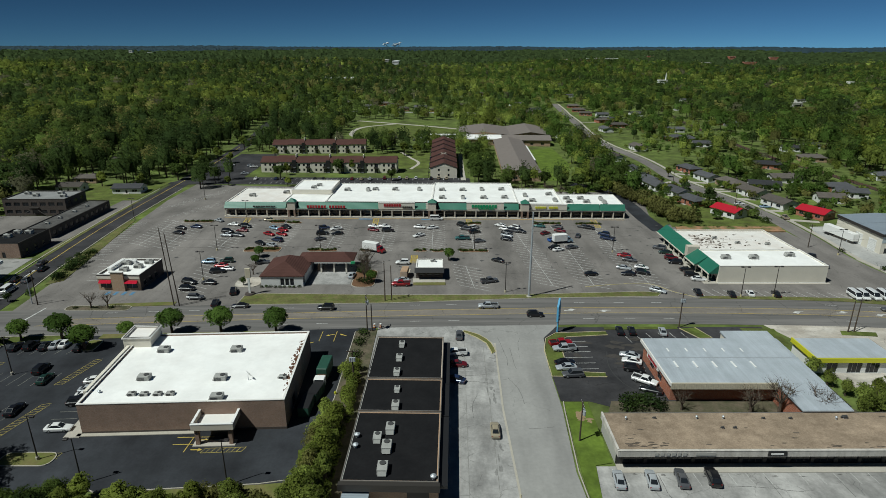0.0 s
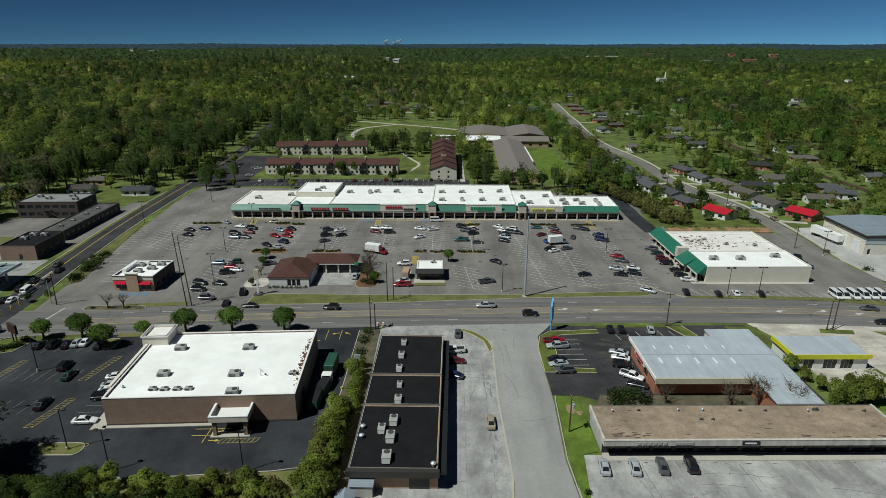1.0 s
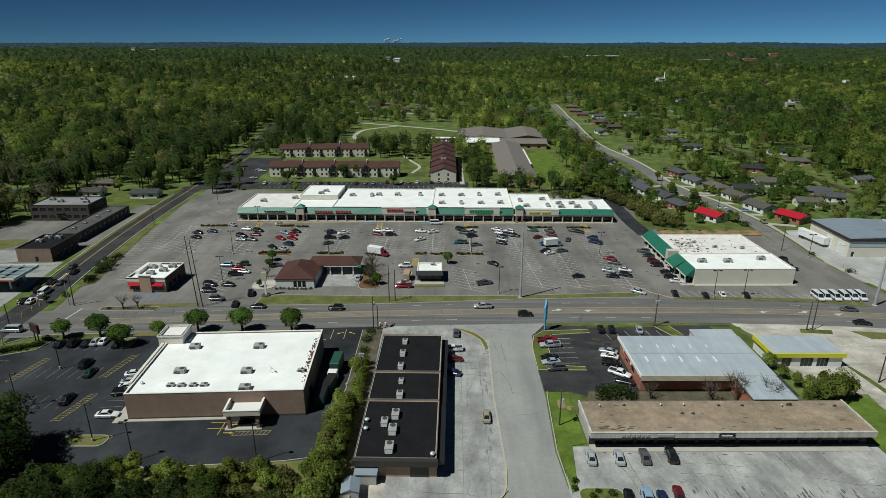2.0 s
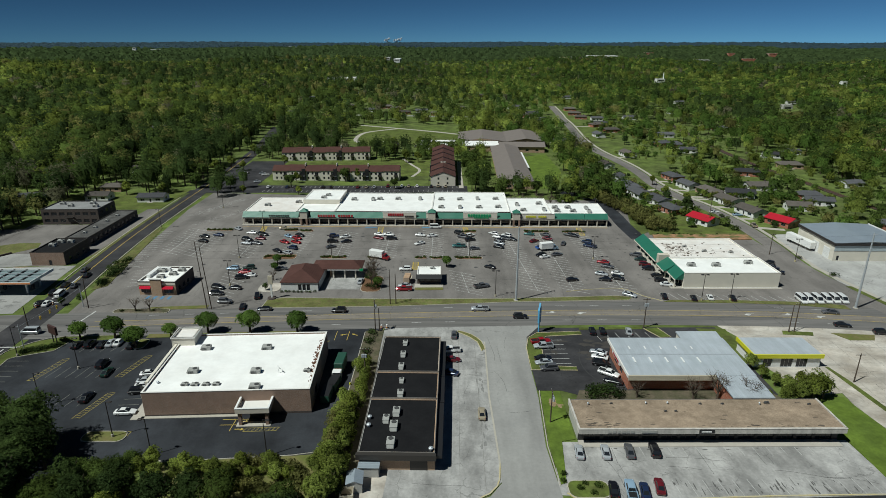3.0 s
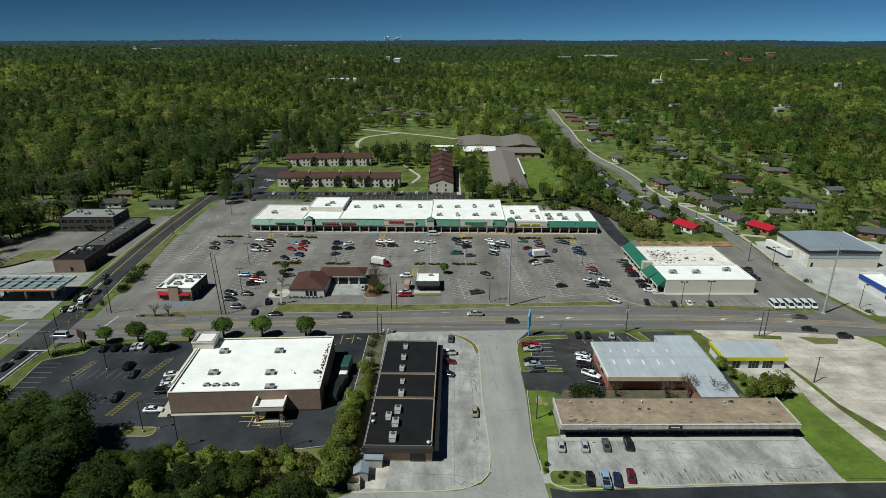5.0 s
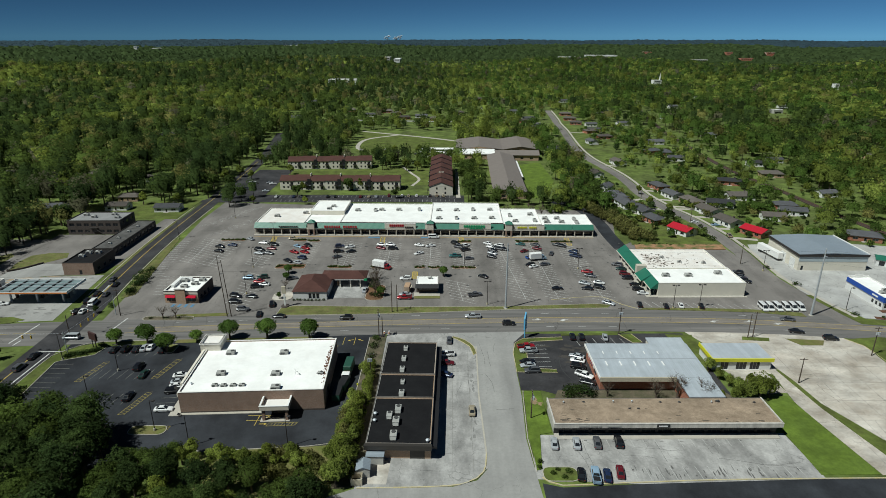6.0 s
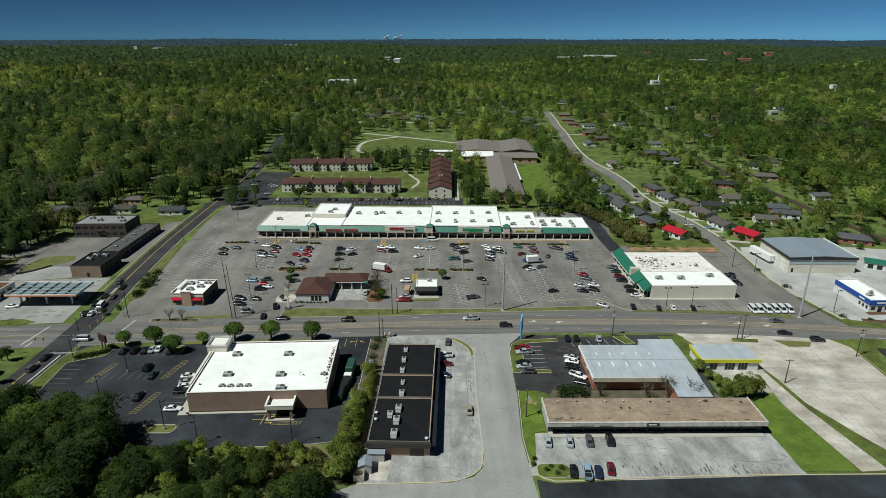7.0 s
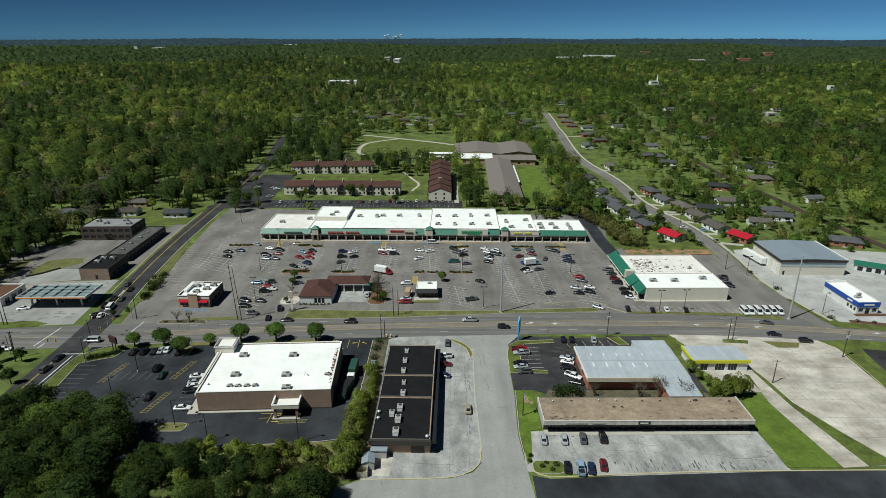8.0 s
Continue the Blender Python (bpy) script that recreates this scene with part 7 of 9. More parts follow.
def house(x, y, w, d, turn, roof, wall_mat, label, hip=0.0, ends=True):
    h = thing("house", label, "house", x, y, 0, turn, "suburban houses")
    h["gable"] = "w"
    walls(h, w, d, 2.9, wall_mat, t=0.2, holes={"s": [(-w * 0.38, -w * 0.22, 0.9, 2.2, 1), (-0.5, 0.5, 0.05, 2.1, 0), (w * 0.2, w * 0.38, 0.9, 2.2, 1)], **({"e": [(-1, 1, 0.9, 2.2, 1)], "w": [(-1, 1, 0.9, 2.2, 1)]} if ends else {})})
    gable_roof(h, w, d, 2.9, d * 0.2, roof, 0.5, hip)
    part("chimney", boxes((w * 0.18, w * 0.18 + 0.7, 0.4, 1.1, 2.9, 3.3 + d * 0.22)), M_DARKBRICK, h)
    part("porch", boxes((-1.4, 1.4, -d / 2 - 1.3, -d / 2 - 0.02, 0, 0.25)), M_WALKWAY, h)
    return h


for x, y, rf, wl, lb in ((126.8, 250.2, M_REDROOF, M_WHITEWALL, "white cottage with a bright red metal roof"), (163.6, 247.6, M_REDROOF, M_REDBRICK, "brick cottage with a bright red metal roof")):
    house(x, y, 12, 8.6, -62, rf, wl, lb)
HOUSES = [house(147.3, 346.0, 13, 8.4, -76, M_HOUSEROOF, M_REDBRICK, "low brick house with a grey hipped roof", 3.5),
          house(148.2, 323.0, 13.5, 8, -78, M_HOUSEROOF, M_WHITEWALL, "low white house with a dark grey gable roof"),
          house(154.4, 307.5, 14, 8.8, -78, M_HOUSEROOF2, M_TANBRICK, "low tan house with a brown-grey hipped roof", 3.0),
          house(156.0, 286.5, 14, 8.8, -78, M_HOUSEROOF2, M_WHITEWALL, "low pale house with a brown-grey gable roof")]
EAST_HOUSES = [(157.6, 265.5, -76), (112.6, 302.0, -78), (117.9, 286.5, -76), (118.5, 270.0, -72), (111.5, 320.5, -82), (142.2, 426.0, -84), (204.2, 521.0, 0), (164.5, 597.0, -5), (248.8, 420.0, -10), (241.6, 382.0, -8), (169.3, 302.5, -20), (185.5, 472.6, 20), (195.3, 467.1, 80), (194.3, 441.2, -12),
               (273.1, 562.1, -8), (265.6, 573.1, 10), (278.8, 704.7, 0), (200.7, 358.7, -20), (189.1, 319.7, 0), (203.5, 285.2, -20), (205.6, 297.3, -10), (186.2, 274.0, -15), (270.9, 433.0, 0), (369.8, 594.5, 10),
               (488.3, 822.7, 0), (438.4, 796.2, 15), (339.7, 460.9, 0), (359.8, 446.1, 90), (447.4, 590.1, 70), (247.5, 325.3, 10), (214.3, 240.3, -18)]
MID_HOUSES = [(-410, 840, 10), (-300, 760, 0), (-520, 1010, 5), (-90, 1050, 0), (60, 930, 8), (190, 900, 0), (330, 820, 12), (420, 950, 0), (300, 660, 0), (211.9, 737.2, 0), (209.2, 647.9, 10), (156.2, 653.0, -8), (160.5, 737.0, 0), (156.6, 690.0, -6), (170.7, 639.6, 5), (144.4, 523.0, -80), (101.3, 483.5, 0), (114.3, 383.0, -84), (110.4, 342.0, 60), (107.8, 628.0, 60), (98.0, 668.0, 10), (106.2, 690.0, 10),
              (-46.2, 699.9, 0), (-25.5, 715.4, 0), (-7.0, 690.0, 5), (-91.9, 726.0, 0), (-158.4, 709.4, 0), (-177.7, 699.4, 5), (-125.2, 777.4, 0), (-200.7, 889.0, 5), (-354.7, 1025.0, 0), (-220.5, 1090.0, 0), (-143.0, 966.0, 8), (-73.4, 765.0, 0), (163.7, 552.6, 0), (158.5, 589.3, 20), (92.5, 762.1, 0), (22.1, 748.2, 0), (62.3, 789.1, 0)]
WEST_HOUSES = [(-190.2, 295.1, 4), (-193.4, 315.6, 4), (-159.2, 292.4, 0), (-200.0, 367.5, 0), (-246.5, 377.6, 10), (-255.1, 308.1, 0), (-225.1, 293.2, 10), (-321.6, 383.0, 0), (-270.7, 579.8, 0), (-281.1, 562.4, 20), (-332.1, 514.6, 0)]
FAR_HOUSES = [house(214.0, 760.0, 14, 8.4, 0, M_HOUSEROOF, M_WHITEWALL, "low white house among the trees with a dark grey roof", 0.0, False),
              house(-60.0, 742.0, 13, 8.4, 5, M_HOUSEROOF2, M_REDBRICK, "low brick house among the trees with a brown-grey roof", 3.0, False)]
pick = random.Random(11)
for x, y, t in EAST_HOUSES + MID_HOUSES + WEST_HOUSES:
    s = pick.uniform(0.85, 1.15)
    copy_thing(pick.choice(FAR_HOUSES) if y > 500 else HOUSES[pick.randrange(4)], pose(x, y, 0, 0, 0, t + pick.uniform(-5, 5)) @ Matrix.Diagonal((s, s, 1, 1)))

# pale driveways from the houses to the street
for x, y, t in EAST_HOUSES + [(147.3, 346.0, 0), (148.2, 323.0, 0), (154.4, 307.5, 0), (156.0, 286.5, 0), (126.8, 250.2, 0), (163.6, 247.6, 0)]:
    near = min(EAST, key=lambda p: abs(p.y - (y - 5)))
    if 6 < abs(x - near.x) < 36:
        s = 1 if x > near.x else -1
        strip("driveway", "pale concrete driveway of a suburban house", [(x - s * 3.0, y - 8.6), (near.x + s * 4.4, near.y)], 1.5, 1.5, 0.045, M_WALKWAY)

# ---- cars ----
def body_loft(profile, half, shoulder):
    """A car's lower body: stations (x, sill, belt, width factor), each a rounded section."""
    bm = bmesh.new()
    loops = []
    for x, z0, z1, k in profile:
        w = half * k
        pts = [(-w * 0.92, z0), (-w, z0 + 0.18), (-w, z1 - shoulder), (-w * 0.86, z1), (0, z1 + 0.025), (w * 0.86, z1), (w, z1 - shoulder), (w, z0 + 0.18), (w * 0.92, z0)]
        loops.append([bm.verts.new((x, y, z)) for y, z in pts])
    for p, q in zip(loops, loops[1:]):
        for i in range(len(p)):
            j = (i + 1) % len(p)
            bm.faces.new((p[i], q[i], q[j], p[j]))
    bm.faces.new(loops[0]), bm.faces.new(loops[-1][::-1])
    bmesh.ops.recalc_face_normals(bm, faces=bm.faces[:])
    return bm


SHAPES = {
    "sedan": dict(half=0.90, wheel=0.33, axles=(-1.38, 1.38), body=[(-2.38, 0.42, 0.72, 0.80), (-2.30, 0.26, 0.90, 0.93), (-1.6, 0.2, 0.96, 1), (0, 0.2, 0.93, 1), (1.0, 0.2, 0.90, 1), (1.9, 0.22, 0.78, 0.96), (2.32, 0.28, 0.66, 0.86), (2.40, 0.42, 0.56, 0.72)],
                  cabin=[(-1.85, 0.95, 0.78), (-0.95, 1.42, 0.64), (0.25, 1.45, 0.64), (1.10, 0.92, 0.80)]),
    "suv": dict(half=0.96, wheel=0.38, axles=(-1.42, 1.42), body=[(-2.36, 0.45, 0.9, 0.85), (-2.30, 0.32, 1.08, 0.95), (-1.6, 0.28, 1.10, 1), (0, 0.28, 1.06, 1), (1.1, 0.28, 1.04, 1), (1.95, 0.3, 0.95, 0.96), (2.34, 0.36, 0.82, 0.88), (2.40, 0.48, 0.7, 0.76)],
                cabin=[(-2.20, 1.08, 0.84), (-1.85, 1.72, 0.70), (0.35, 1.76, 0.70), (1.15, 1.04, 0.84)]),
    "pickup": dict(half=0.99, wheel=0.40, axles=(-1.75, 1.75), body=[(-2.86, 0.5, 0.98, 0.92), (-2.80, 0.42, 1.08, 0.97), (-1.0, 0.38, 1.08, 1), (0.3, 0.36, 1.08, 1), (1.4, 0.36, 1.08, 1), (2.3, 0.36, 1.02, 0.97), (2.80, 0.42, 0.92, 0.9), (2.86, 0.5, 0.8, 0.8)],
                   cabin=[(-0.85, 1.09, 0.86), (-0.62, 1.74, 0.72), (0.75, 1.76, 0.72), (1.45, 1.07, 0.86)]),
    "van": dict(half=1.0, wheel=0.38, axles=(-1.7, 1.7), body=[(-2.80, 0.45, 1.2, 0.94), (-2.74, 0.34, 1.25, 0.98), (-1.0, 0.3, 1.25, 1), (0.6, 0.3, 1.22, 1), (1.6, 0.3, 1.15, 1), (2.3, 0.32, 1.02, 0.96), (2.72, 0.36, 0.9, 0.88), (2.80, 0.48, 0.75, 0.76)],
                cabin=[(-2.74, 1.24, 0.92), (-2.66, 2.12, 0.84), (1.05, 2.14, 0.82), (2.0, 1.12, 0.86)]),
}


def cabin_parts(shape, half):
    """Roof shell, front and rear glass, and two bands of side glass, each slightly apart from the rest."""
    (xa, za, wa), (xb, zb, wb), (xc, zc, wc), (xd, zd, wd) = shape["cabin"]
    P = lambda x, z, w, s: Vector((x, s * half * w, z))
    out = {}
    bm = bmesh.new()
    v = [[bm.verts.new(P(*q, s)) for q in shape["cabin"]] for s in (-1, 1)]
    t = [bm.verts.new((x, s * half * w * 0.55, z + 0.05)) for x, z, w in ((xb, zb, wb), (xc, zc, wc)) for s in (-1, 1)]
    bm.faces.new((v[0][1], v[0][2], t[2], t[0])), bm.faces.new((t[0], t[2], t[3], t[1])), bm.faces.new((t[1], t[3], v[1][2], v[1][1]))
    bm.faces.new((v[0][2], v[1][2], t[3], t[2])), bm.faces.new((v[1][1], v[0][1], t[0], t[1]))
    for s, f in ((0, 1), (1, -1)):
        bm.faces.new([v[s][i] for i in (0, 3, 2, 1)][::-f])
    bm.faces.new((v[0][3], v[1][3], v[1][2], v[0][2])), bm.faces.new((v[1][0], v[0][0], v[0][1], v[1][1]))
    bmesh.ops.recalc_face_normals(bm, faces=bm.faces[:])
    out["cabin"] = bm

    def plate(a, b, c, d, inset, push):
        bm = bmesh.new()
        mid = (a + b + c + d) / 4
        n = (b - a).cross(d - a).normalized()
        n = n if n.dot(mid - Vector((0, 0, 0.9))) > 0 else -n
        q = [p + (mid - p).normalized() * inset for p in (a, b, c, d)]
        top, low = [bm.verts.new(p + n * push) for p in q], [bm.verts.new(p - n * 0.01) for p in q]
        bm.faces.new(top), bm.faces.new(low[::-1])
        for i in range(4):
            bm.faces.new((low[i], low[(i + 1) % 4], top[(i + 1) % 4], top[i]))
        bmesh.ops.recalc_face_normals(bm, faces=bm.faces[:])
        return bm

    out["windscreen"] = plate(P(xd, zd, wd, -1), P(xd, zd, wd, 1), P(xc, zc, wc, 1), P(xc, zc, wc, -1), 0.09, 0.012)
    out["rear_window"] = plate(P(xa, za, wa, 1), P(xa, za, wa, -1), P(xb, zb, wb, -1), P(xb, zb, wb, 1), 0.12, 0.012)
    for s, nm in ((-1, "side_window"), (1, "side_window_2")):
        out[nm] = plate(P(xa, za, wa, s), P(xd, zd, wd, s), P(xc, zc, wc, s), P(xb, zb, wb, s), 0.13, 0.012)
    return out


def car_template(kind, paint):
    sh = SHAPES[kind]
    half = sh["half"]
    word = {"sedan": "saloon car", "suv": "tall estate car", "pickup": "pickup truck", "van": "panel van"}[kind]
    c = thing(kind if kind != "sedan" else "car", "%s %s with dark glass standing on asphalt" % ({"sky": "pale blue", "navy": "dark blue", "teal": "dark teal", "green": "dark green"}.get(paint, paint), word),
              {"sedan": "car", "suv": "car", "pickup": "pickup truck", "van": "van"}[kind], group="cars")
    bm = body_loft(sh["body"], half, 0.12)
    if kind == "pickup":
        bmesh.ops.recalc_face_normals(bm, faces=bm.faces[:])
    body = part("body", bm, PAINT[paint], c, smooth=False)
    for nm, bm in cabin_parts(sh, half).items():
        part(nm.replace("_2", ""), bm, PAINT[paint] if nm == "cabin" else M_GLASS, c)
    if kind == "pickup":
        part("load_bed", boxes((-2.7, -0.95, -0.8, 0.8, 1.085, 1.12)), M_BLACK, c, "dark open load bed")
        for y in (-0.9, 0.9):
            part("bed_rail", boxes((-2.8, -0.9, y - 0.07, y + 0.07, 1.07, 1.3)), PAINT[paint], c)
        part("tailgate", boxes((-2.84, -2.72, -0.83, 0.83, 1.05, 1.3)), PAINT[paint], c)
    r = sh["wheel"]
    for x in sh["axles"]:
        for s in (-1, 1):
            bm = bmesh.new()
            tube(bm, (x, s * (half - 0.2), r), (x, s * (half + 0.01), r), r, r, 12, 0)
            tube(bm, (x, s * (half + 0.01), r), (x, s * (half + 0.025), r), r * 0.62, r * 0.58, 10, 1)
            part("wheel", bm, [M_TYRE, M_RIM], c)
    xf, xr = sh["body"][-2][0], sh["body"][1][0]
    zf, zr = sh["body"][-2][2], sh["body"][1][2]
    for s in (-1, 1):
        part("headlight", boxes((xf - 0.16, xf + 0.05, s * half * 0.66 - 0.17, s * half * 0.66 + 0.17, zf - 0.18, zf - 0.03)), M_LAMP, c)
        part("taillight", boxes((xr - 0.06, xr + 0.1, s * half * 0.74 - 0.13, s * half * 0.74 + 0.13, zr - 0.3, zr - 0.08)), M_TAIL, c)
    return c


made_cars = {}
sway = random.Random(5)


def park(rows, z=0.02):
    for kind, paint, x, y, turn in rows:
        m = pose(x, y, z, 0, 0, turn)
        if (kind, paint) in made_cars:
            k = sway.uniform(0.96, 1.05)
            copy_thing(made_cars[kind, paint], m @ Matrix.Diagonal((k, 1, sway.uniform(0.96, 1.04), 1)))
        else:
            made_cars[kind, paint] = car_template(kind, paint)
            made_cars[kind, paint].matrix_basis = m


mall_lot_west = [
    ("sedan", "black", -106.4, 227.9, 165),
    ("sedan", "navy", -100.7, 229.6, 168),
    ("sedan", "black", -104.5, 221.4, 162),
    ("sedan", "silver", -94.8, 239.1, 144),
    ("sedan", "white", -86.6, 233.0, 170),
    ("suv", "black", -80.7, 230.4, -18),
    ("sedan", "maroon", -80.3, 224.7, 169),
    ("suv", "black", -85.6, 223.0, -15),
    ("sedan", "silver", -84.5, 218.3, 168),
    ("sedan", "grey", -79.8, 218.3, -15),
    ("sedan", "tan", -73.4, 239.9, 0),
    ("sedan", "sky", -68.3, 227.9, -34),
    ("sedan", "black", -63.8, 229.6, -33),
    ("sedan", "red", -64.1, 225.5, -34),
    ("sedan", "red", -68.2, 219.9, -33),
    ("sedan", "red", -63.2, 219.9, -33),
]
mall_lot_south_west = [
    ("suv", "navy", -62.9, 212.2, 153),
    ("sedan", "black", -68.3, 208.5, -36),
    ("sedan", "silver", -63.5, 206.3, 144),
    ("sedan", "grey", -61.4, 188.1, 13),
    ("suv", "sky", -80.0, 188.1, 180),
    ("suv", "green", -74.1, 188.8, 192),
    ("sedan", "red", -74.4, 184.4, 180),
    ("sedan", "white", -71.6, 181.3, 180),
    ("suv", "black", -73.8, 179.0, 12),
    ("suv", "black", -79.2, 169.8, -16),
    ("sedan", "black", -72.9, 169.3, 170),
    ("suv", "black", -77.7, 164.4, 0),
    ("suv", "grey", -72.5, 157.7, 0),
    ("suv", "black", -62.9, 162.3, 103),
    ("sedan", "black", -65.3, 153.8, 99),
    ("sedan", "silver", -29.1, 175.5, 84),
]
mall_lot_middle = [
    ("suv", "navy", -48.0, 227.9, 15),
    ("sedan", "white", -43.0, 227.1, 203),
    ("suv", "black", -47.4, 220.7, 15),
    ("sedan", "black", -41.5, 220.7, 203),
    ("sedan", "grey", -46.8, 213.7, 36),
    ("sedan", "white", -27.9, 230.4, -13),
    ("sedan", "white", -23.5, 230.4, -13),
    ("sedan", "maroon", -27.7, 225.5, -22),
    ("suv", "black", -21.9, 224.7, 0),
    ("sedan", "white", -9.3, 229.6, -14),
    ("sedan", "white", -3.8, 228.8, 22),
    ("sedan", "white", -9.2, 218.3, 216),
    ("van", "white", -2.6, 241.7, 0),
    ("suv", "black", 8.3, 232.1, -36),
    ("suv", "grey", 9.6, 227.1, 153),
    ("pickup", "teal", 7.7, 214.5, 180),
]
mall_lot_centre = [
    ("suv", "white", 13.1, 228.8, 36),
    ("suv", "black", 12.9, 223.0, 26),
    ("sedan", "grey", 14.2, 211.5, 14),
    ("sedan", "white", 24.0, 232.1, 144),
    ("sedan", "white", 25.3, 227.1, 152),
    ("suv", "white", 29.5, 228.8, 144),
    ("suv", "grey", 28.6, 224.7, -28),
    ("sedan", "black", 31.3, 223.8, -33),
    ("sedan", "black", 25.8, 222.2, -27),
    ("sedan", "silver", 25.3, 218.3, -32),
    ("sedan", "black", 24.7, 213.7, -27),
    ("sedan", "black", 19.2, 190.0, 144),
    ("pickup", "grey", 14.8, 170.9, 19),
    ("suv", "white", -13.5, 187.5, 180),
    ("sedan", "silver", -12.8, 171.5, 180),
    ("pickup", "red", -12.8, 168.2, 180),
]
mall_lot_east = [
    ("sedan", "teal", 40.1, 231.3, 165),
    ("sedan", "grey", 47.2, 230.4, 144),
    ("sedan", "maroon", 47.3, 224.7, -29),
    ("sedan", "maroon", 40.9, 221.4, 36),
    ("pickup", "blue", 42.9, 213.0, 34),
    ("sedan", "black", 41.2, 204.2, 213),
    ("sedan", "white", 42.4, 201.4, 28),
    ("sedan", "grey", 47.8, 204.2, 20),
    ("sedan", "grey", 53.1, 218.3, 70),
    ("sedan", "grey", 57.9, 230.4, 151),
    ("sedan", "black", 59.9, 228.8, -29),
    ("suv", "navy", 63.7, 219.9, 144),
    ("pickup", "navy", 63.7, 214.5, 147),
    ("sedan", "black", 48.5, 177.2, 13),
]
mall_lot_south_east = [
    ("sedan", "red", 64.5, 195.3, 158),
    ("sedan", "grey", 65.0, 190.7, -27),
    ("sedan", "silver", 60.7, 182.6, -26),
    ("sedan", "white", 66.8, 183.2, -20),
    ("sedan", "black", 60.6, 177.2, 166),
    ("suv", "black", 65.6, 178.4, -26),
    ("sedan", "silver", 65.5, 163.4, -36),
    ("suv", "grey", 80.0, 203.5, 152),
    ("sedan", "green", 80.3, 198.6, 167),
    ("suv", "maroon", 80.2, 192.6, -15),
    ("suv", "black", 80.0, 188.1, 167),
    ("sedan", "black", 81.3, 181.3, 0),
    ("suv", "black", 80.9, 176.6, -13),
    ("sedan", "white", 81.6, 172.6, -8),
]
store_south_row = [
    ("sedan", "black", 77.1, 162.3, 82),
    ("sedan", "black", 86.6, 160.8, 80),
    ("sedan", "white", 92.4, 161.3, 79),
    ("sedan", "black", 99.9, 160.8, 79),
    ("suv", "black", 129.4, 194.0, 144),
    ("sedan", "grey", 128.7, 189.4, -36),
    ("suv", "black", 128.2, 185.0, -36),
]
pharmacy_lot = [
    ("suv", "black", -101.2, 128.1, 91),
    ("sedan", "black", -97.6, 128.1, 91),
    ("sedan", "silver", -95.4, 128.9, 91),
    ("sedan", "white", -93.4, 129.3, 91),
    ("sedan", "black", -88.8, 127.7, 91),
    ("sedan", "black", -104.7, 127.7, 91),
    ("suv", "black", -91.6, 117.1, 91),
    ("sedan", "green", -88.1, 112.9, 91),
    ("sedan", "black", -86.8, 101.2, 91),
    ("sedan", "white", -76.5, 112.3, 12),
    ("sedan", "silver", -75.6, 108.7, 10),
    ("sedan", "white", -75.1, 106.4, 10),
    ("suv", "black", -75.1, 103.9, 10),
    ("sedan", "white", -74.1, 95.1, 4),
]
old_lot = [
    ("sedan", "grey", 4.4, 134.1, 87),
    ("pickup", "white", 3.1, 124.7, 184),
    ("sedan", "maroon", 3.5, 119.5, 0),
    ("sedan", "navy", 2.8, 112.9, 159),
    ("sedan", "tan", 10.2, 94.6, 89),
]
garage_lot = [
    ("pickup", "red", 29.5, 129.7, 10),
    ("pickup", "silver", 29.9, 127.0, 185),
    ("sedan", "black", 28.7, 120.3, 9),
    ("sedan", "silver", 28.6, 118.1, 186),
    ("suv", "grey", 29.5, 115.0, 184),
    ("sedan", "silver", 44.9, 123.6, 155),
    ("sedan", "white", 44.6, 121.0, 159),
    ("suv", "black", 44.0, 117.4, -14),
    ("pickup", "white", 44.8, 112.3, -36),
    ("sedan", "black", 45.0, 108.7, 153),
    ("sedan", "black", 46.2, 136.6, 84),
    ("sedan", "black", 49.3, 136.6, 83),
    ("sedan", "silver", 57.2, 136.2, 79),
]
plaza_row = [
    ("sedan", "silver", 30.2, 80.9, 84),
    ("sedan", "silver", 35.8, 80.9, 84),
    ("sedan", "grey", 41.0, 81.2, 83),
    ("suv", "black", 46.4, 81.4, 83),
    ("sedan", "black", 34.5, 69.8, 81),
    ("pickup", "sky", 37.8, 69.4, 83),
    ("sedan", "navy", 40.5, 69.4, 81),
    ("sedan", "maroon", 43.8, 70.6, 80),
]
intersection_cars = [
    ("sedan", "white", -165.9, 162.3, 15),
    ("sedan", "black", -134.1, 156.2, 97),
    ("sedan", "white", -131.5, 156.2, 97),
    ("suv", "black", -134.6, 164.9, 97),
    ("van", "white", -131.5, 163.4, 97),
    ("sedan", "black", -134.9, 172.0, 97),
    ("sedan", "grey", -131.3, 171.5, 97),
    ("sedan", "black", -132.5, 181.3, 97),
    ("sedan", "grey", -136.5, 186.9, 97),
    ("sedan", "black", -128.2, 123.6, 88),
    ("suv", "grey", -128.3, 116.7, 88),
    ("sedan", "white", -150.8, 129.7, 0),
]
road_cars = [
    ("sedan", "black", -57.5, 151.9, 180),
    ("suv", "black", -32.8, 150.6, 180),
    ("pickup", "silver", 13.1, 151.9, 180),
    ("suv", "black", 25.6, 146.3, 0),
    ("sedan", "grey", 126.5, 149.8, 170),
    ("sedan", "black", 124.5, 140.5, -8),
    ("suv", "black", 133.2, 135.5, -8),
    ("van", "silver", -123.5, 135.7, 180),
]
vans = [
    ("van", "white", 122.5, 159.2, -93),
    ("van", "white", 124.9, 159.2, -97),
    ("van", "white", 127.9, 159.2, -93),
    ("van", "white", 131.0, 159.2, -96),
    ("van", "white", 133.7, 159.2, -96),
    ("van", "white", 136.4, 159.2, -95),
]
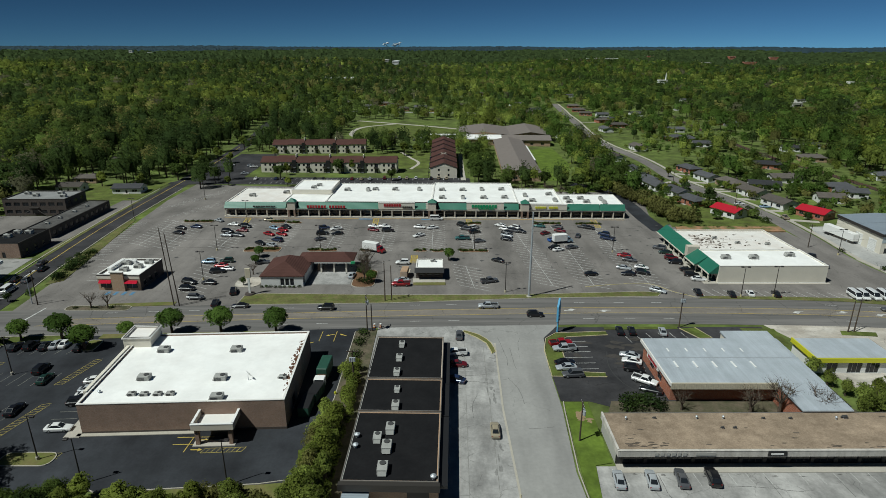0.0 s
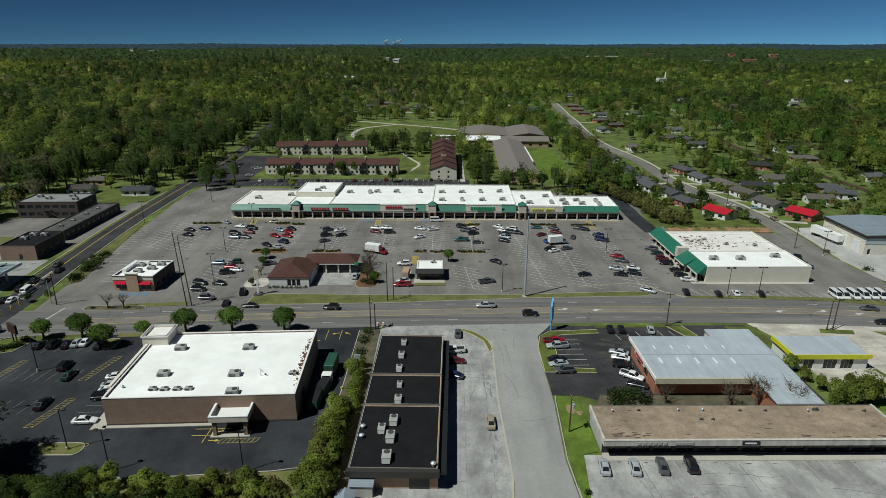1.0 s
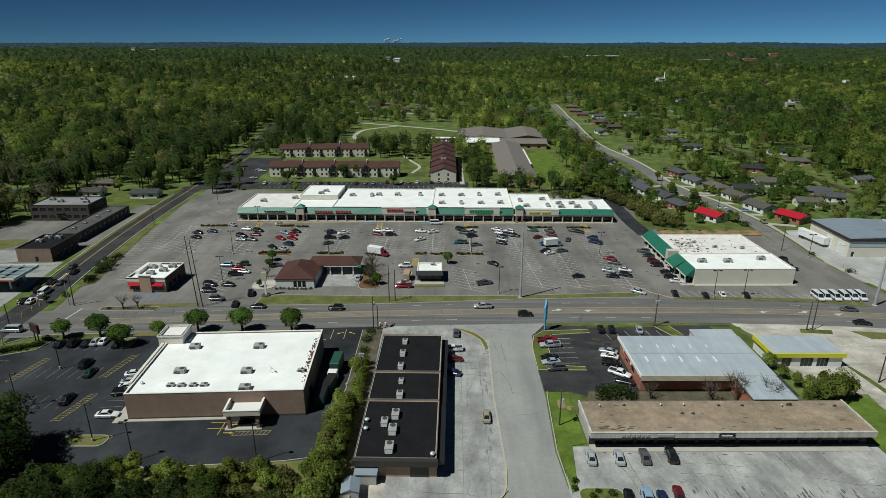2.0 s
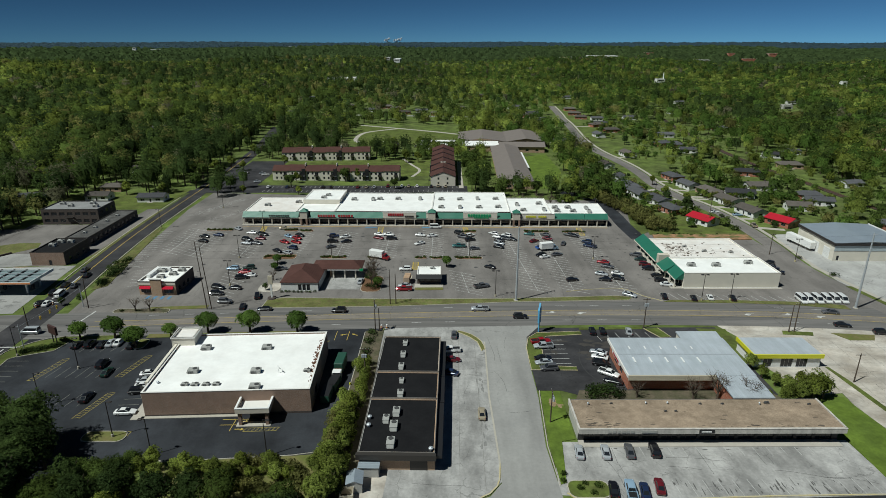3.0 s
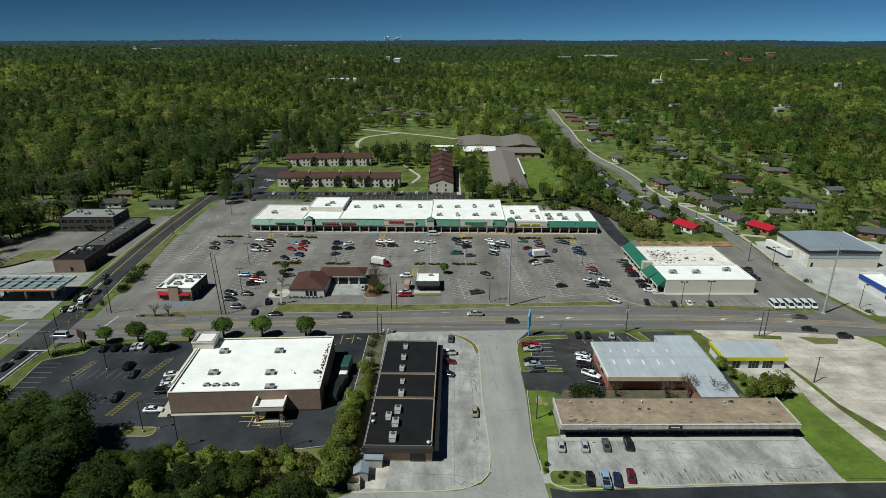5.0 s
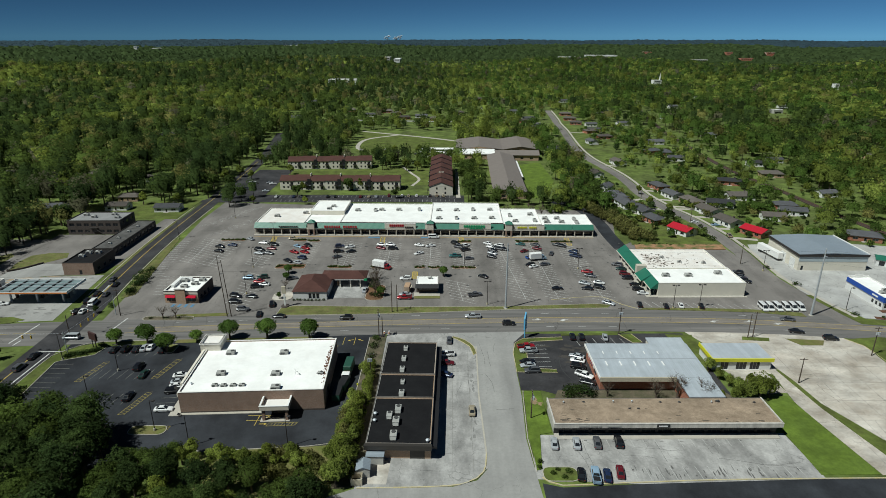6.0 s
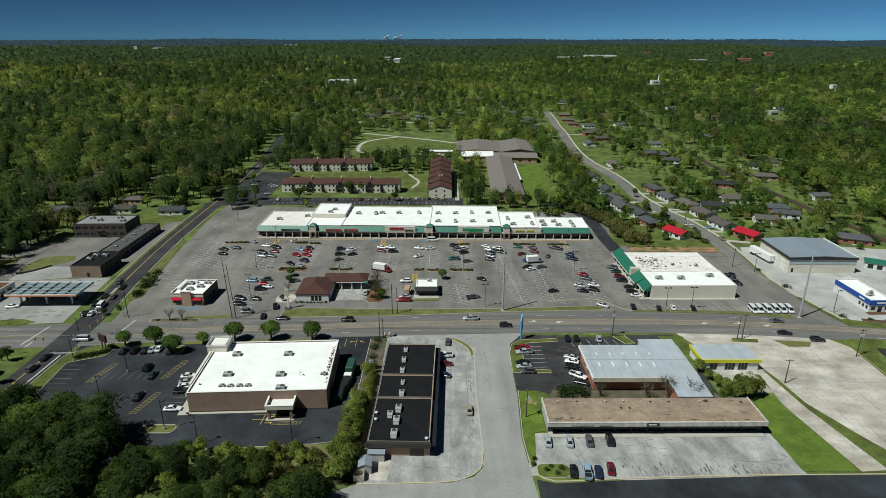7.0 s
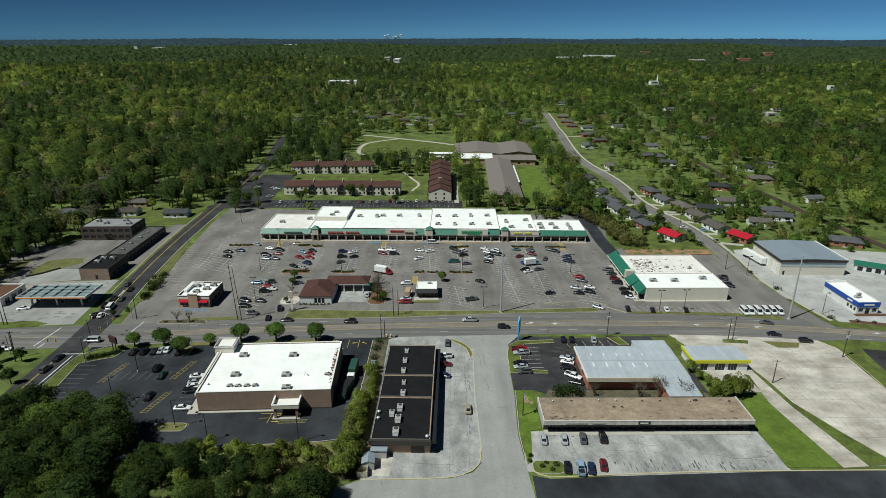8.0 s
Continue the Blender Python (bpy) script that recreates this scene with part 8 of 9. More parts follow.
apartment_row = [
    ("sedan", "white", -104.0, 322.4, 90),
    ("sedan", "navy", -92.8, 322.4, 90),
    ("sedan", "grey", -87.6, 322.4, 90),
    ("sedan", "black", -71.2, 322.4, 90),
    ("sedan", "black", -66.4, 322.4, 90),
    ("sedan", "maroon", -50.4, 322.4, 90),
    ("sedan", "tan", -45.2, 322.4, 90),
    ("sedan", "silver", -40.4, 322.4, 90),
    ("suv", "maroon", -32.4, 324.5, 90),
    ("sedan", "white", -24.1, 324.5, 90),
    ("sedan", "tan", -20.0, 324.5, 90),
    ("sedan", "white", -14.8, 324.5, 90),
    ("sedan", "black", -6.2, 324.5, 90),
    ("suv", "tan", -2.1, 324.5, 90),
    ("sedan", "tan", 2.4, 324.5, 90),
]
apartment_drive = [
    ("sedan", "white", -131.4, 362.1, 20),
    ("sedan", "silver", -118.7, 360.4, 20),
    ("sedan", "white", -115.8, 357.1, 20),
    ("sedan", "silver", -115.0, 336.8, 10),
    ("sedan", "black", -129.6, 342.8, 0),
]
school_row = [
    ("sedan", "white", -49.9, 488.5, 90),
    ("sedan", "silver", -45.1, 480.4, 80),
    ("sedan", "black", -37.7, 477.7, 85),
    ("sedan", "white", -34.5, 483.0, 90),
    ("sedan", "grey", -21.9, 467.3, 80),
    ("sedan", "white", -19.0, 469.9, 85),
    ("sedan", "navy", -15.4, 427.2, 0),
    ("sedan", "silver", -20.1, 427.2, 0),
    ("sedan", "sky", 149.7, 262.8, 0),
    ("sedan", "white", 140.3, 268.0, 0),
    ("pickup", "tan", 148.7, 244.5, 80),
]
for rows in (mall_lot_west, mall_lot_south_west, mall_lot_middle, mall_lot_centre, mall_lot_east, mall_lot_south_east, store_south_row, pharmacy_lot, old_lot, garage_lot, plaza_row, intersection_cars,
             road_cars, vans, apartment_row, apartment_drive, school_row):
    park(rows)


def box_truck(x, y, turn, cab_mat, label, length=6.0):
    t = thing("box_truck", label, "truck", x, y, 0.02, turn)
    part("box", soft_box(-length + 1.6, 1.6, -1.2, 1.2, 0.95, 3.5, 0.05), M_WHITE, t, "white cargo box")
    bm = bmesh.new()
    prism(bm, [(1.7, 0.5), (4.0, 0.5), (4.0, 1.25), (3.2, 1.45), (2.7, 2.35), (1.7, 2.4)], -1.05, 1.05)
    bm.transform(Matrix(((1, 0, 0, 0), (0, 0, -1, 0), (0, 1, 0, 0), (0, 0, 0, 1))))
    bmesh.ops.recalc_face_normals(bm, faces=bm.faces[:])
    part("cab", bm, cab_mat, t)
    bm = bmesh.new()
    prism(bm, [(3.22, 1.5), (2.76, 2.3), (2.80, 2.3), (3.28, 1.5)], -0.92, 0.92)
    bm.transform(Matrix(((1, 0, 0, 0), (0, 0, -1, 0), (0, 1, 0, 0), (0, 0, 0, 1))))
    bmesh.ops.recalc_face_normals(bm, faces=bm.faces[:])
    part("windscreen", bm, M_GLASS, t)
    for s in (-1, 1):
        part("side_window", boxes((2.0, 2.75, s * 1.06 - 0.015, s * 1.06 + 0.015, 1.45, 2.2)), M_GLASS, t)
        for wx in (-length + 3.2, 3.1):
            bm = bmesh.new()
            tube(bm, (wx, s * 0.8, 0.45), (wx, s * 1.1, 0.45), 0.45, 0.45, 12)
            part("wheel", bm, M_TYRE, t)
    part("chassis", boxes((-length + 1.7, 3.6, -0.5, 0.5, 0.5, 0.9)), M_BLACK, t)
    return t


box_truck(-24.6, 200.2, -24, PAINT["red"], "white box truck with a red cab in the lot")
box_truck(45.5, 210.8, 14, PAINT["sky"], "white box truck with a pale blue cab", 5.4)
food = thing("food_trailer", "orange-brown food trailer beside the kiosk", "trailer", -12.1, 175.8, 0.02, 85)
part("body", soft_box(-2.4, 2.4, -1.1, 1.1, 0.6, 2.7, 0.08), M_TANBRICK, food)
part("awning", boxes((-1.6, 1.6, -1.7, -1.12, 2.0, 2.06)), M_TANPANEL, food)
for s in (-1, 1):
    bm = bmesh.new()
    tube(bm, (0, s * 0.8, 0.35), (0, s * 1.05, 0.35), 0.35, 0.35, 10)
    part("wheel", bm, M_TYRE, food)
refuse = thing("refuse_truck", "dark green refuse truck behind the pharmacy", "truck", -26.4, 113.2, 0.02, -92)
part("hopper", soft_box(-5.0, 1.2, -1.2, 1.2, 0.9, 3.6, 0.15), M_DUMP, refuse)
part("cab", soft_box(2.2, 4.0, -1.15, 1.15, 0.6, 2.7, 0.12), M_WHITE, refuse)
part("load", soft_box(-0.1, 2.1, -1.0, 1.0, 0.9, 2.2, 0.1), M_RUST, refuse, "rust-brown load bed")
part("windscreen", boxes((3.99, 4.03, -0.95, 0.95, 1.6, 2.5)), M_GLASS, refuse)
for x in (-3.4, -2.0, 3.0):
    for s in (-1, 1):
        bm = bmesh.new()
        tube(bm, (x, s * 0.85, 0.5), (x, s * 1.15, 0.5), 0.5, 0.5, 12)
        part("wheel", bm, M_TYRE, refuse)
for x, y, t in ((-27.7, 101.9, 88), (-26.8, 106.9, 80)):
    sk = thing("skip", "dark green steel waste container", "waste container", x, y, 0.02, t, "waste containers")
    part("body", soft_box(-2.6, 2.6, -1.1, 1.1, 0.1, 2.1, 0.05), M_DUMP, sk)
    part("lid", boxes((-2.6, 2.6, -1.1, 1.1, 2.1, 2.2)), M_BLACK, sk)
    part("ribs", boxes(*[(-2.2 + k * 1.05, -2.05 + k * 1.05, -1.16, -1.1, 0.1, 2.0) for k in range(5)]), M_DUMP, sk)

# ---- trees and shrubs ----
LEAF_RNG = np.random.default_rng(21)


def tree_template(name, label, h, r, count, size, leaf, seed, bare=False, lobes=11, full=False):
    """A tapered trunk with limbs, and a crown of leaf clumps gathered round the limbs' ends."""
    rnd = random.Random(seed)
    t = thing(name, label, "tree", group="trees")
    bm = bmesh.new()
    base, fork = h * 0.02 + 0.12, h * 0.32
    tube(bm, (0, 0, -0.1), (0.05 * h * 0.2, 0, fork), base * 1.25, base * 0.8, 7)
    ends = []
    for k in range(9):
        a = k * 2.4 + rnd.uniform(-0.4, 0.4)
        q = r * rnd.uniform(0.35, 0.72)
        z = h * rnd.uniform(0.52, 0.86)
        mid = (q * 0.45 * math.cos(a), q * 0.45 * math.sin(a), fork + (z - fork) * 0.5)
        end = (q * math.cos(a), q * math.sin(a), z)
        tube(bm, (0, 0, fork * 0.9), mid, base * 0.5, base * 0.3, 5)
        tube(bm, mid, end, base * 0.3, base * 0.1, 4)
        ends.append(end)
        if bare:
            for _ in range(13):
                b = Vector(end) + Vector((rnd.gauss(0, 1), rnd.gauss(0, 1), rnd.uniform(0.1, 1.2))) * r * 0.35
                tube(bm, Vector(mid).lerp(Vector(end), rnd.uniform(0.3, 1)), b, base * 0.12, base * 0.03, 3)
    ends.append((0, 0, h * 0.84))
    part("trunk", bm, M_BARK, t)
    if bare:
        c = np.array(ends)
        rad = np.full(len(c), r * 0.52)
        q, nrm = leaf_quads(LEAF_RNG, c, rad, rad * 0.8, count // len(c), np.full(len(c), size), -0.25)
        shared("crown", mesh_of_quads("crown", q, np.zeros(len(q)), [leaf], nrm), t)
    else:
        shared("crown", crowns("crown", LEAF_RNG, np.zeros((1, 3)), np.array([h]), np.array([r]), lobes, count, size, [0], [leaf], 2, 0.8 if full else 0.66, 0.08 if lobes > 11 else 0.2, None, (0.3, 0.6) if full else (0.42, 0.80), (0.36, 0.5) if full else (0.24, 0.46)), t)
    return t


def plant(template, rows, seed=1):
    rnd = random.Random(seed)
    for i, (x, y, k) in enumerate(rows):
        copy_thing(template, pose(x, y, 0, 0, 0, rnd.uniform(0, 360)) @ Matrix.Diagonal((k * rnd.uniform(0.9, 1.1), k * rnd.uniform(0.9, 1.1), k, 1)))


street = tree_template("street_tree", "small round green street tree beside the lot", 5.0, 2.4, 1300, 0.42, LEAVES[6], 1, full=True)
street.matrix_basis = pose(-106.2, 131.8, 0) @ Matrix.Diagonal((1.25, 1.25, 1.25, 1))
plant(street, [(-95.8, 131.8, 1.28), (-87.6, 127.2, 1.15), (-69.8, 135.7, 1.22), (-57.2, 136.0, 1.28), (-42.9, 135.8, 1.25), (-80.0, 133.2, 0.8), (2.3, 191.0, 0.8), (-22.3, 171.0, 0.7), (-64.6, 194.4, 0.7), (-63.6, 186.9, 0.6)], 2)
wood = [tree_template("tree", "broad leafy tree at the edge of the woods", 12.0, 5.0, 2100, 0.58, LEAVES[1], 2, lobes=18),
        tree_template("tree", "fresh green spring tree at the edge of the woods", 7.0, 2.8, 1300, 0.46, LEAVES[0], 3, lobes=14),
        tree_template("tree", "dark dense tree at the edge of the woods", 13.0, 5.2, 2200, 0.60, LEAVES[2], 4, lobes=20),
        tree_template("tree", "light green sapling at the edge of the woods", 5.0, 2.0, 900, 0.36, LEAVES[3], 5, lobes=12)]
for t, (x, y) in zip(wood, ((-100, 70), (-60, 62), (-112, 76), (-44, 60))):
    t.matrix_basis = pose(x, y, 0)
rnd = random.Random(12)
spots = {0: [], 1: [], 2: [], 3: []}
for x in np.arange(-156, -25, 6.4):
    for y in np.arange(44, 98, 6.4):
        px, py = x + rnd.uniform(-2.2, 2.2), y + rnd.uniform(-2.2, 2.2)
        limit = float(np.interp(px, [-150, -122, -112, -98, -88, -76, -64, -52, -42, -34], [94, 94, 88.5, 87, 84, 76, 70.5, 69, 67.5, 63.5]))
        if py < limit and not (-133 < px < -118):
            edge = limit - py < 8
            kind = rnd.choice((0, 2) if edge or px < -84 else (2, 2, 0))
            spots[kind].append((px, py, rnd.uniform(0.62, 0.82) if px > -76 else rnd.uniform(0.85, 1.15)))
for px in np.arange(-72, -30, 1.15):      # young growth along the lot's kerb
    spots[rnd.choice((3, 1, 1)) if px > -62 else 0].append((px + rnd.uniform(-0.8, 0.8), 76.4 - rnd.uniform(0, 5.0), rnd.uniform(0.42, 0.9) * (1 if px > -62 else 0.6)))
hedge = [tree_template("tree", "young yellow-green tree in a hedge beside the black-roofed shops", 7.0, 2.6, 1800, 0.38, LEAVES[3], 51, lobes=14),
         tree_template("tree", "young green tree in a hedge beside the black-roofed shops", 7.5, 2.8, 1800, 0.40, LEAVES[0], 52, lobes=14),
         tree_template("tree", "budding olive-brown tree in a hedge beside the black-roofed shops", 6.5, 2.5, 1700, 0.33, LEAVES[5], 53, lobes=14)]
for t, y in zip(hedge, (67.0, 74.0, 81.0)):
    t.matrix_basis = pose(-22.4, y, 0)
row = {0: [], 1: [], 2: []}
for y in np.arange(66, 118, 3.0):
    big = 1.15 if y < 98 else 0.66
    row[rnd.choice((0, 0, 1, 1, 2))].append((-20.0 + rnd.uniform(-1.4, 0.8) - (0.8 if y < 98 else 0), float(y), rnd.uniform(0.75, 1.05) * big))
    if y < 98:
        row[rnd.choice((0, 0, 1, 1, 2))].append((-23.4 + rnd.uniform(-1.2, 1.2), float(y) + 1.5, rnd.uniform(0.6, 0.9)))
for y in np.arange(68, 116, 2.6):
    row[rnd.choice((0, 2, 1))].append((-18.9 + rnd.uniform(-0.5, 0.4), float(y), rnd.uniform(0.32, 0.5)))
for k, spot in row.items():
    plant(hedge[k], spot, 40 + k)
for k in range(12):
    spots[(0, 2, 1)[k % 3]].append((rnd.uniform(-32, -23), rnd.uniform(48, 62), rnd.uniform(0.55, 0.8)))
for k, rows in spots.items():
    plant(wood[k], rows, k)
plant(wood[2], [(-126.2, 155.5, 0.25), (-61.7, 168.1, 0.25)], 8)
plant(hedge[1], [(84.0, 99.0, 0.8), (91.4, 100.4, 1.1), (94.6, 101.4, 0.9), (90.4, 104.6, 0.8), (84.4, 111.0, 0.55)], 9)
plant(hedge[0], [(88.0, 99.6, 1.0), (86.6, 103.0, 0.85), (80.6, 100.6, 0.5), (83.4, 115.2, 0.75), (86.0, 107.4, 0.6), (93.0, 103.2, 0.8)], 10)
bare_tree = tree_template("bare_tree", "bare brown tree with thin twigs", 5.0, 2.4, 110, 0.14, LEAVES[4], 7, True)
bare_tree.matrix_basis = pose(-99.4, 151.0, 0)
plant(bare_tree, [(-94.9, 151.4, 0.95), (-24.6, 177.1, 1.5), (-24.8, 172.8, 1.2), (68.4, 100.9, 1.5), (75.5, 99.5, 1.4), (62.2, 100.4, 1.2), (49.0, 102.0, 0.9), (-61.6, 177.5, 0.8), (-25.6, 187.5, 1.3), (-26.2, 183.2, 1.2), (37.9, 277.7, 1.6), (44, 279, 1.4), (52, 281, 1.5), (58, 280, 1.3), (31, 279, 1.3)], 3)


def shrub_template(name, label, size, leaf, seed, count=260, leaf_size=0.22):
    rnd = np.random.default_rng(seed)
    c = rnd.normal(scale=size * 0.3, size=(5, 3))
    c[:, 2] = size * 0.45
    rad = np.full(5, size * 0.55)
    q, nrm = leaf_quads(rnd, c, rad, rad * 0.8, count // 5, np.full(5, leaf_size), -0.6)
    q[..., 2] = np.maximum(q[..., 2], -0.04)
    return tagged(new(name, mesh_of_quads(name, q, np.zeros(len(q)), [leaf], nrm)), label, "shrub", group="shrubs")


shrub = shrub_template("shrub", "low clipped green shrub", 1.0, LEAVES[1], 31)
shrub.matrix_basis = pose(28.3, 70.2, 0)
dark_shrub = shrub_template("shrub", "low dark evergreen shrub", 1.2, LEAVES[2], 32)
dark_shrub.matrix_basis = pose(-111.2, 131.6, 0)
rows, dark = [(30.4, 69.3, 0.9), (31.9, 70.8, 1.1), (29.5, 71.6, 0.8), (25.4, 74.5, 1.0), (25.2, 72.7, 0.9)], []
for x0, x1, y in ((-71.7, -59.5, 202.2), (-48.4, -38.6, 201.5), (-29.4, -25.5, 201.5), (-23.7, -20.4, 201.2), (-10.2, -5.7, 201.1), (-3.7, 0.6, 201.0), (6.6, 16.6, 201.0), (-108.9, -97.3, 238.3), (-72.2, -66.9, 238.3), (-65.1, -59.6, 237.0), (7.7, 16.0, 235.9), (38.7, 49.8, 235.8), (56.3, 65.9, 235.6)):
    for x in np.arange(x0, x1, 1.15):
        rows.append((float(x), y + rnd.uniform(-0.5, 0.5), rnd.uniform(0.8, 1.15)))
for x, y in ((-55.7, 166.6), (-54.3, 166.6), (-52.9, 166.6), (-51.4, 166.6), (-50.0, 166.6), (-48.6, 166.6), (-47.1, 166.6), (-45.7, 166.6), (-44.3, 166.6)):
    dark.append((x, y, 0.7))
for k in range(15):
    dark.append((-117.9 + k * 0.58, 123.0 + k * 0.34 + rnd.uniform(-0.7, 0.9), rnd.uniform(0.9, 1.4)))
dark += [(-23.8, 169.6, 1.9), (-25.4, 171.0, 1.4), (-124.6, 181.3, 2.0), (-123.4, 174.7, 1.8), (-127.0, 187.8, 2.0), (-128.0, 194.4, 1.6), (-123.1, 160.6, 1.2), (-124.5, 162.5, 1.2), (37.6, 103.4, 2.1), (40.2, 102.8, 2.5), (42.7, 103.4, 2.4), (45.0, 102.6, 2.0), (39.0, 101.6, 2.0), (-20.1, 134.8, 1.6), (-20.4, 130.6, 1.7),
         (153.9, 153.7, 1.3), (162.8, 151.4, 0.9), (167.9, 150.3, 0.9), (185.4, 146.5, 0.9), (145.2, 201.0, 1.2), (147.9, 181.3, 1.5), (140.0, 259.9, 1.6), (-20.2, 124.0, 1.5)]
plant(shrub, rows, 5)
brush = shrub_template("shrub", "tangled olive-brown brush beside the service drive", 1.3, LEAVES[5], 33, 360, 0.26)
brush.matrix_basis = pose(97.5, 262.0, 0) @ Matrix.Diagonal((2.0, 2.0, 2.4, 1))
thicket = []
for k in range(30):
    y = rnd.uniform(236, 292)
    thicket.append((float(np.interp(y, [236, 262, 280, 292], [97.5, 95.5, 88, 82])) + abs(rnd.gauss(0, 4.0)), y, rnd.uniform(1.0, 2.4)))
for k in range(22):
    thicket.append((rnd.uniform(-42, -27), rnd.uniform(64, 77.5), rnd.uniform(0.6, 1.3)))
plant(brush, thicket, 35)
for x, y, k in ((-122.7, 184.8, 2.6), (-123.4, 188.0, 2.4), (-122.4, 182.2, 2.0), (-121.8, 173.0, 2.3), (-122.2, 175.4, 1.9), (-124.5, 195.6, 2.0), (-125.2, 198.4, 1.6), (-104.0, 151.0, 0.7), (-99.0, 151.2, 0.6), (-94.0, 151.0, 0.7),
                (-25.0, 178.6, 2.2), (-26.0, 183.0, 2.0), (136.5, 239.0, 2.4), (103.0, 236.0, 1.8), (99.5, 238.0, 2.2), (98.0, 243.0, 2.4), (97.0, 250.0, 2.6), (96.5, 257.0, 2.2), (101.5, 250.0, 1.9)):
    dark.append((x, y, k))
for k in range(22):
    dark.append((97 + k * 1.9 + rnd.uniform(-0.6, 0.6), 231.0 + rnd.uniform(-0.8, 0.8), rnd.uniform(0.4, 0.9)))
plant(dark_shrub, dark, 6)


# lone trees round the flats, the side road and the houses
lone = [tree_template("tree", "leafy green tree standing on grass", 11.0, 4.2, 520, 1.25, LEAVES[1], 12), tree_template("tree", "yellow-green spring tree standing on grass", 9.0, 3.6, 480, 1.1, LEAVES[0], 13),
        tree_template("tree", "dark dense tree standing on grass", 12.0, 4.4, 520, 1.25, LEAVES[2], 14)]
for t, (x, y) in zip(lone, ((-152, 345), (-146, 380), (-200, 262))):
    t.matrix_basis = pose(x, y, 0)
plant(lone[0], [(-90.3, 322, 0.8), (-60.4, 339, 0.85), (-40.8, 424, 1.0), (-54.8, 446, 0.9), (-28.2, 320, 0.6), (-139.3, 342, 1.0), (-147, 321, 0.9), (-156, 335, 1.2), (18, 330, 1.0), (20, 345, 1.1), (17, 360, 1.1), (21, 372, 1.2), (18, 386, 1.1), (24, 398, 1.0), (20, 318, 0.9),
                (62, 300, 0.8), (54, 304, 0.8), (44, 305, 0.7), (35, 303, 0.7), (70, 296, 0.9), (78, 300, 0.9), (86, 304, 1.0), (90, 295, 0.9)], 21)
plant(lone[1], [(-90, 335, 0.80), (-53, 342, 0.90), (-44, 424, 1.00), (-26, 399, 1.10), (-88, 430, 0.80), (-111, 388, 0.90), (-129, 310, 0.7), (-114, 307, 0.6), (-82, 305, 0.6), (-19, 466, 1.00), (-39, 458, 1.10), (-7, 458, 0.80), (-77, 446, 0.90), (-142.9, 424, 1.1), (-17.4, 400, 0.9), (-160.1, 307, 0.8), (-180.4, 305, 0.9), (-205.3, 252, 1.0), (-150, 362, 1.1), (-135, 372, 0.8), (22, 352, 1.0), (24, 366, 0.9), (126, 300, 0.8), (129, 330, 0.7), (84, 288, 0.8), (133, 286, 0.7)], 22)
plant(lone[2], [(124.7, 266.0, 0.75), (-212, 222, 1.1), (-209, 236, 1.2), (-206, 248, 1.1), (-221, 214, 1.2), (-214, 205, 1.0), (-204, 262, 1.0), (-230, 226, 1.2), (-147.2, 122, 0.5), (-139.6, 122, 0.45), (-134, 108.5, 0.5), (-142, 112, 0.7), (-150, 115, 0.8), (-158, 120, 0.8), (-166, 118, 0.9), (-233.9, 272, 1.2), (-233, 252, 1.2), (-221, 295, 1.2), (-204.6, 203, 0.9), (-217.7, 226, 1.1)], 23)


# ---- woods ----
CLEAR = [(-134, 150, -80, 238), (-134, 96, 232, 300), (-155, -138, -100, 420), (-113, 16, 298, 336), (-113, 16, 336, 360), (-120, -50, 396, 424), (-10, 16, 330, 410), (30, 82, 316, 462), (5, 84, 440, 528), (-200, -140, 140, 272), (142, 222, 138, 228),
         (-200, -148, 272, 306), (-86, 16, 442, 604), (93, 140, 239, 264), (117, 150, 240, 690), (-141, -108, 326, 410), (-113, -8, 352, 402), (68, 78, 320, 434), (-266, 266, -80, 30), (-40, 31, 30, 66), (-142, 146, 30, 136), (140, 236, 30, 142)]
CLEAR_HOMES = EAST_HOUSES + MID_HOUSES + WEST_HOUSES + [(147, 346, 0), (148, 323, 0), (154, 307, 0), (156, 286, 0), (126, 254, 0), (164.5, 253, 0)]


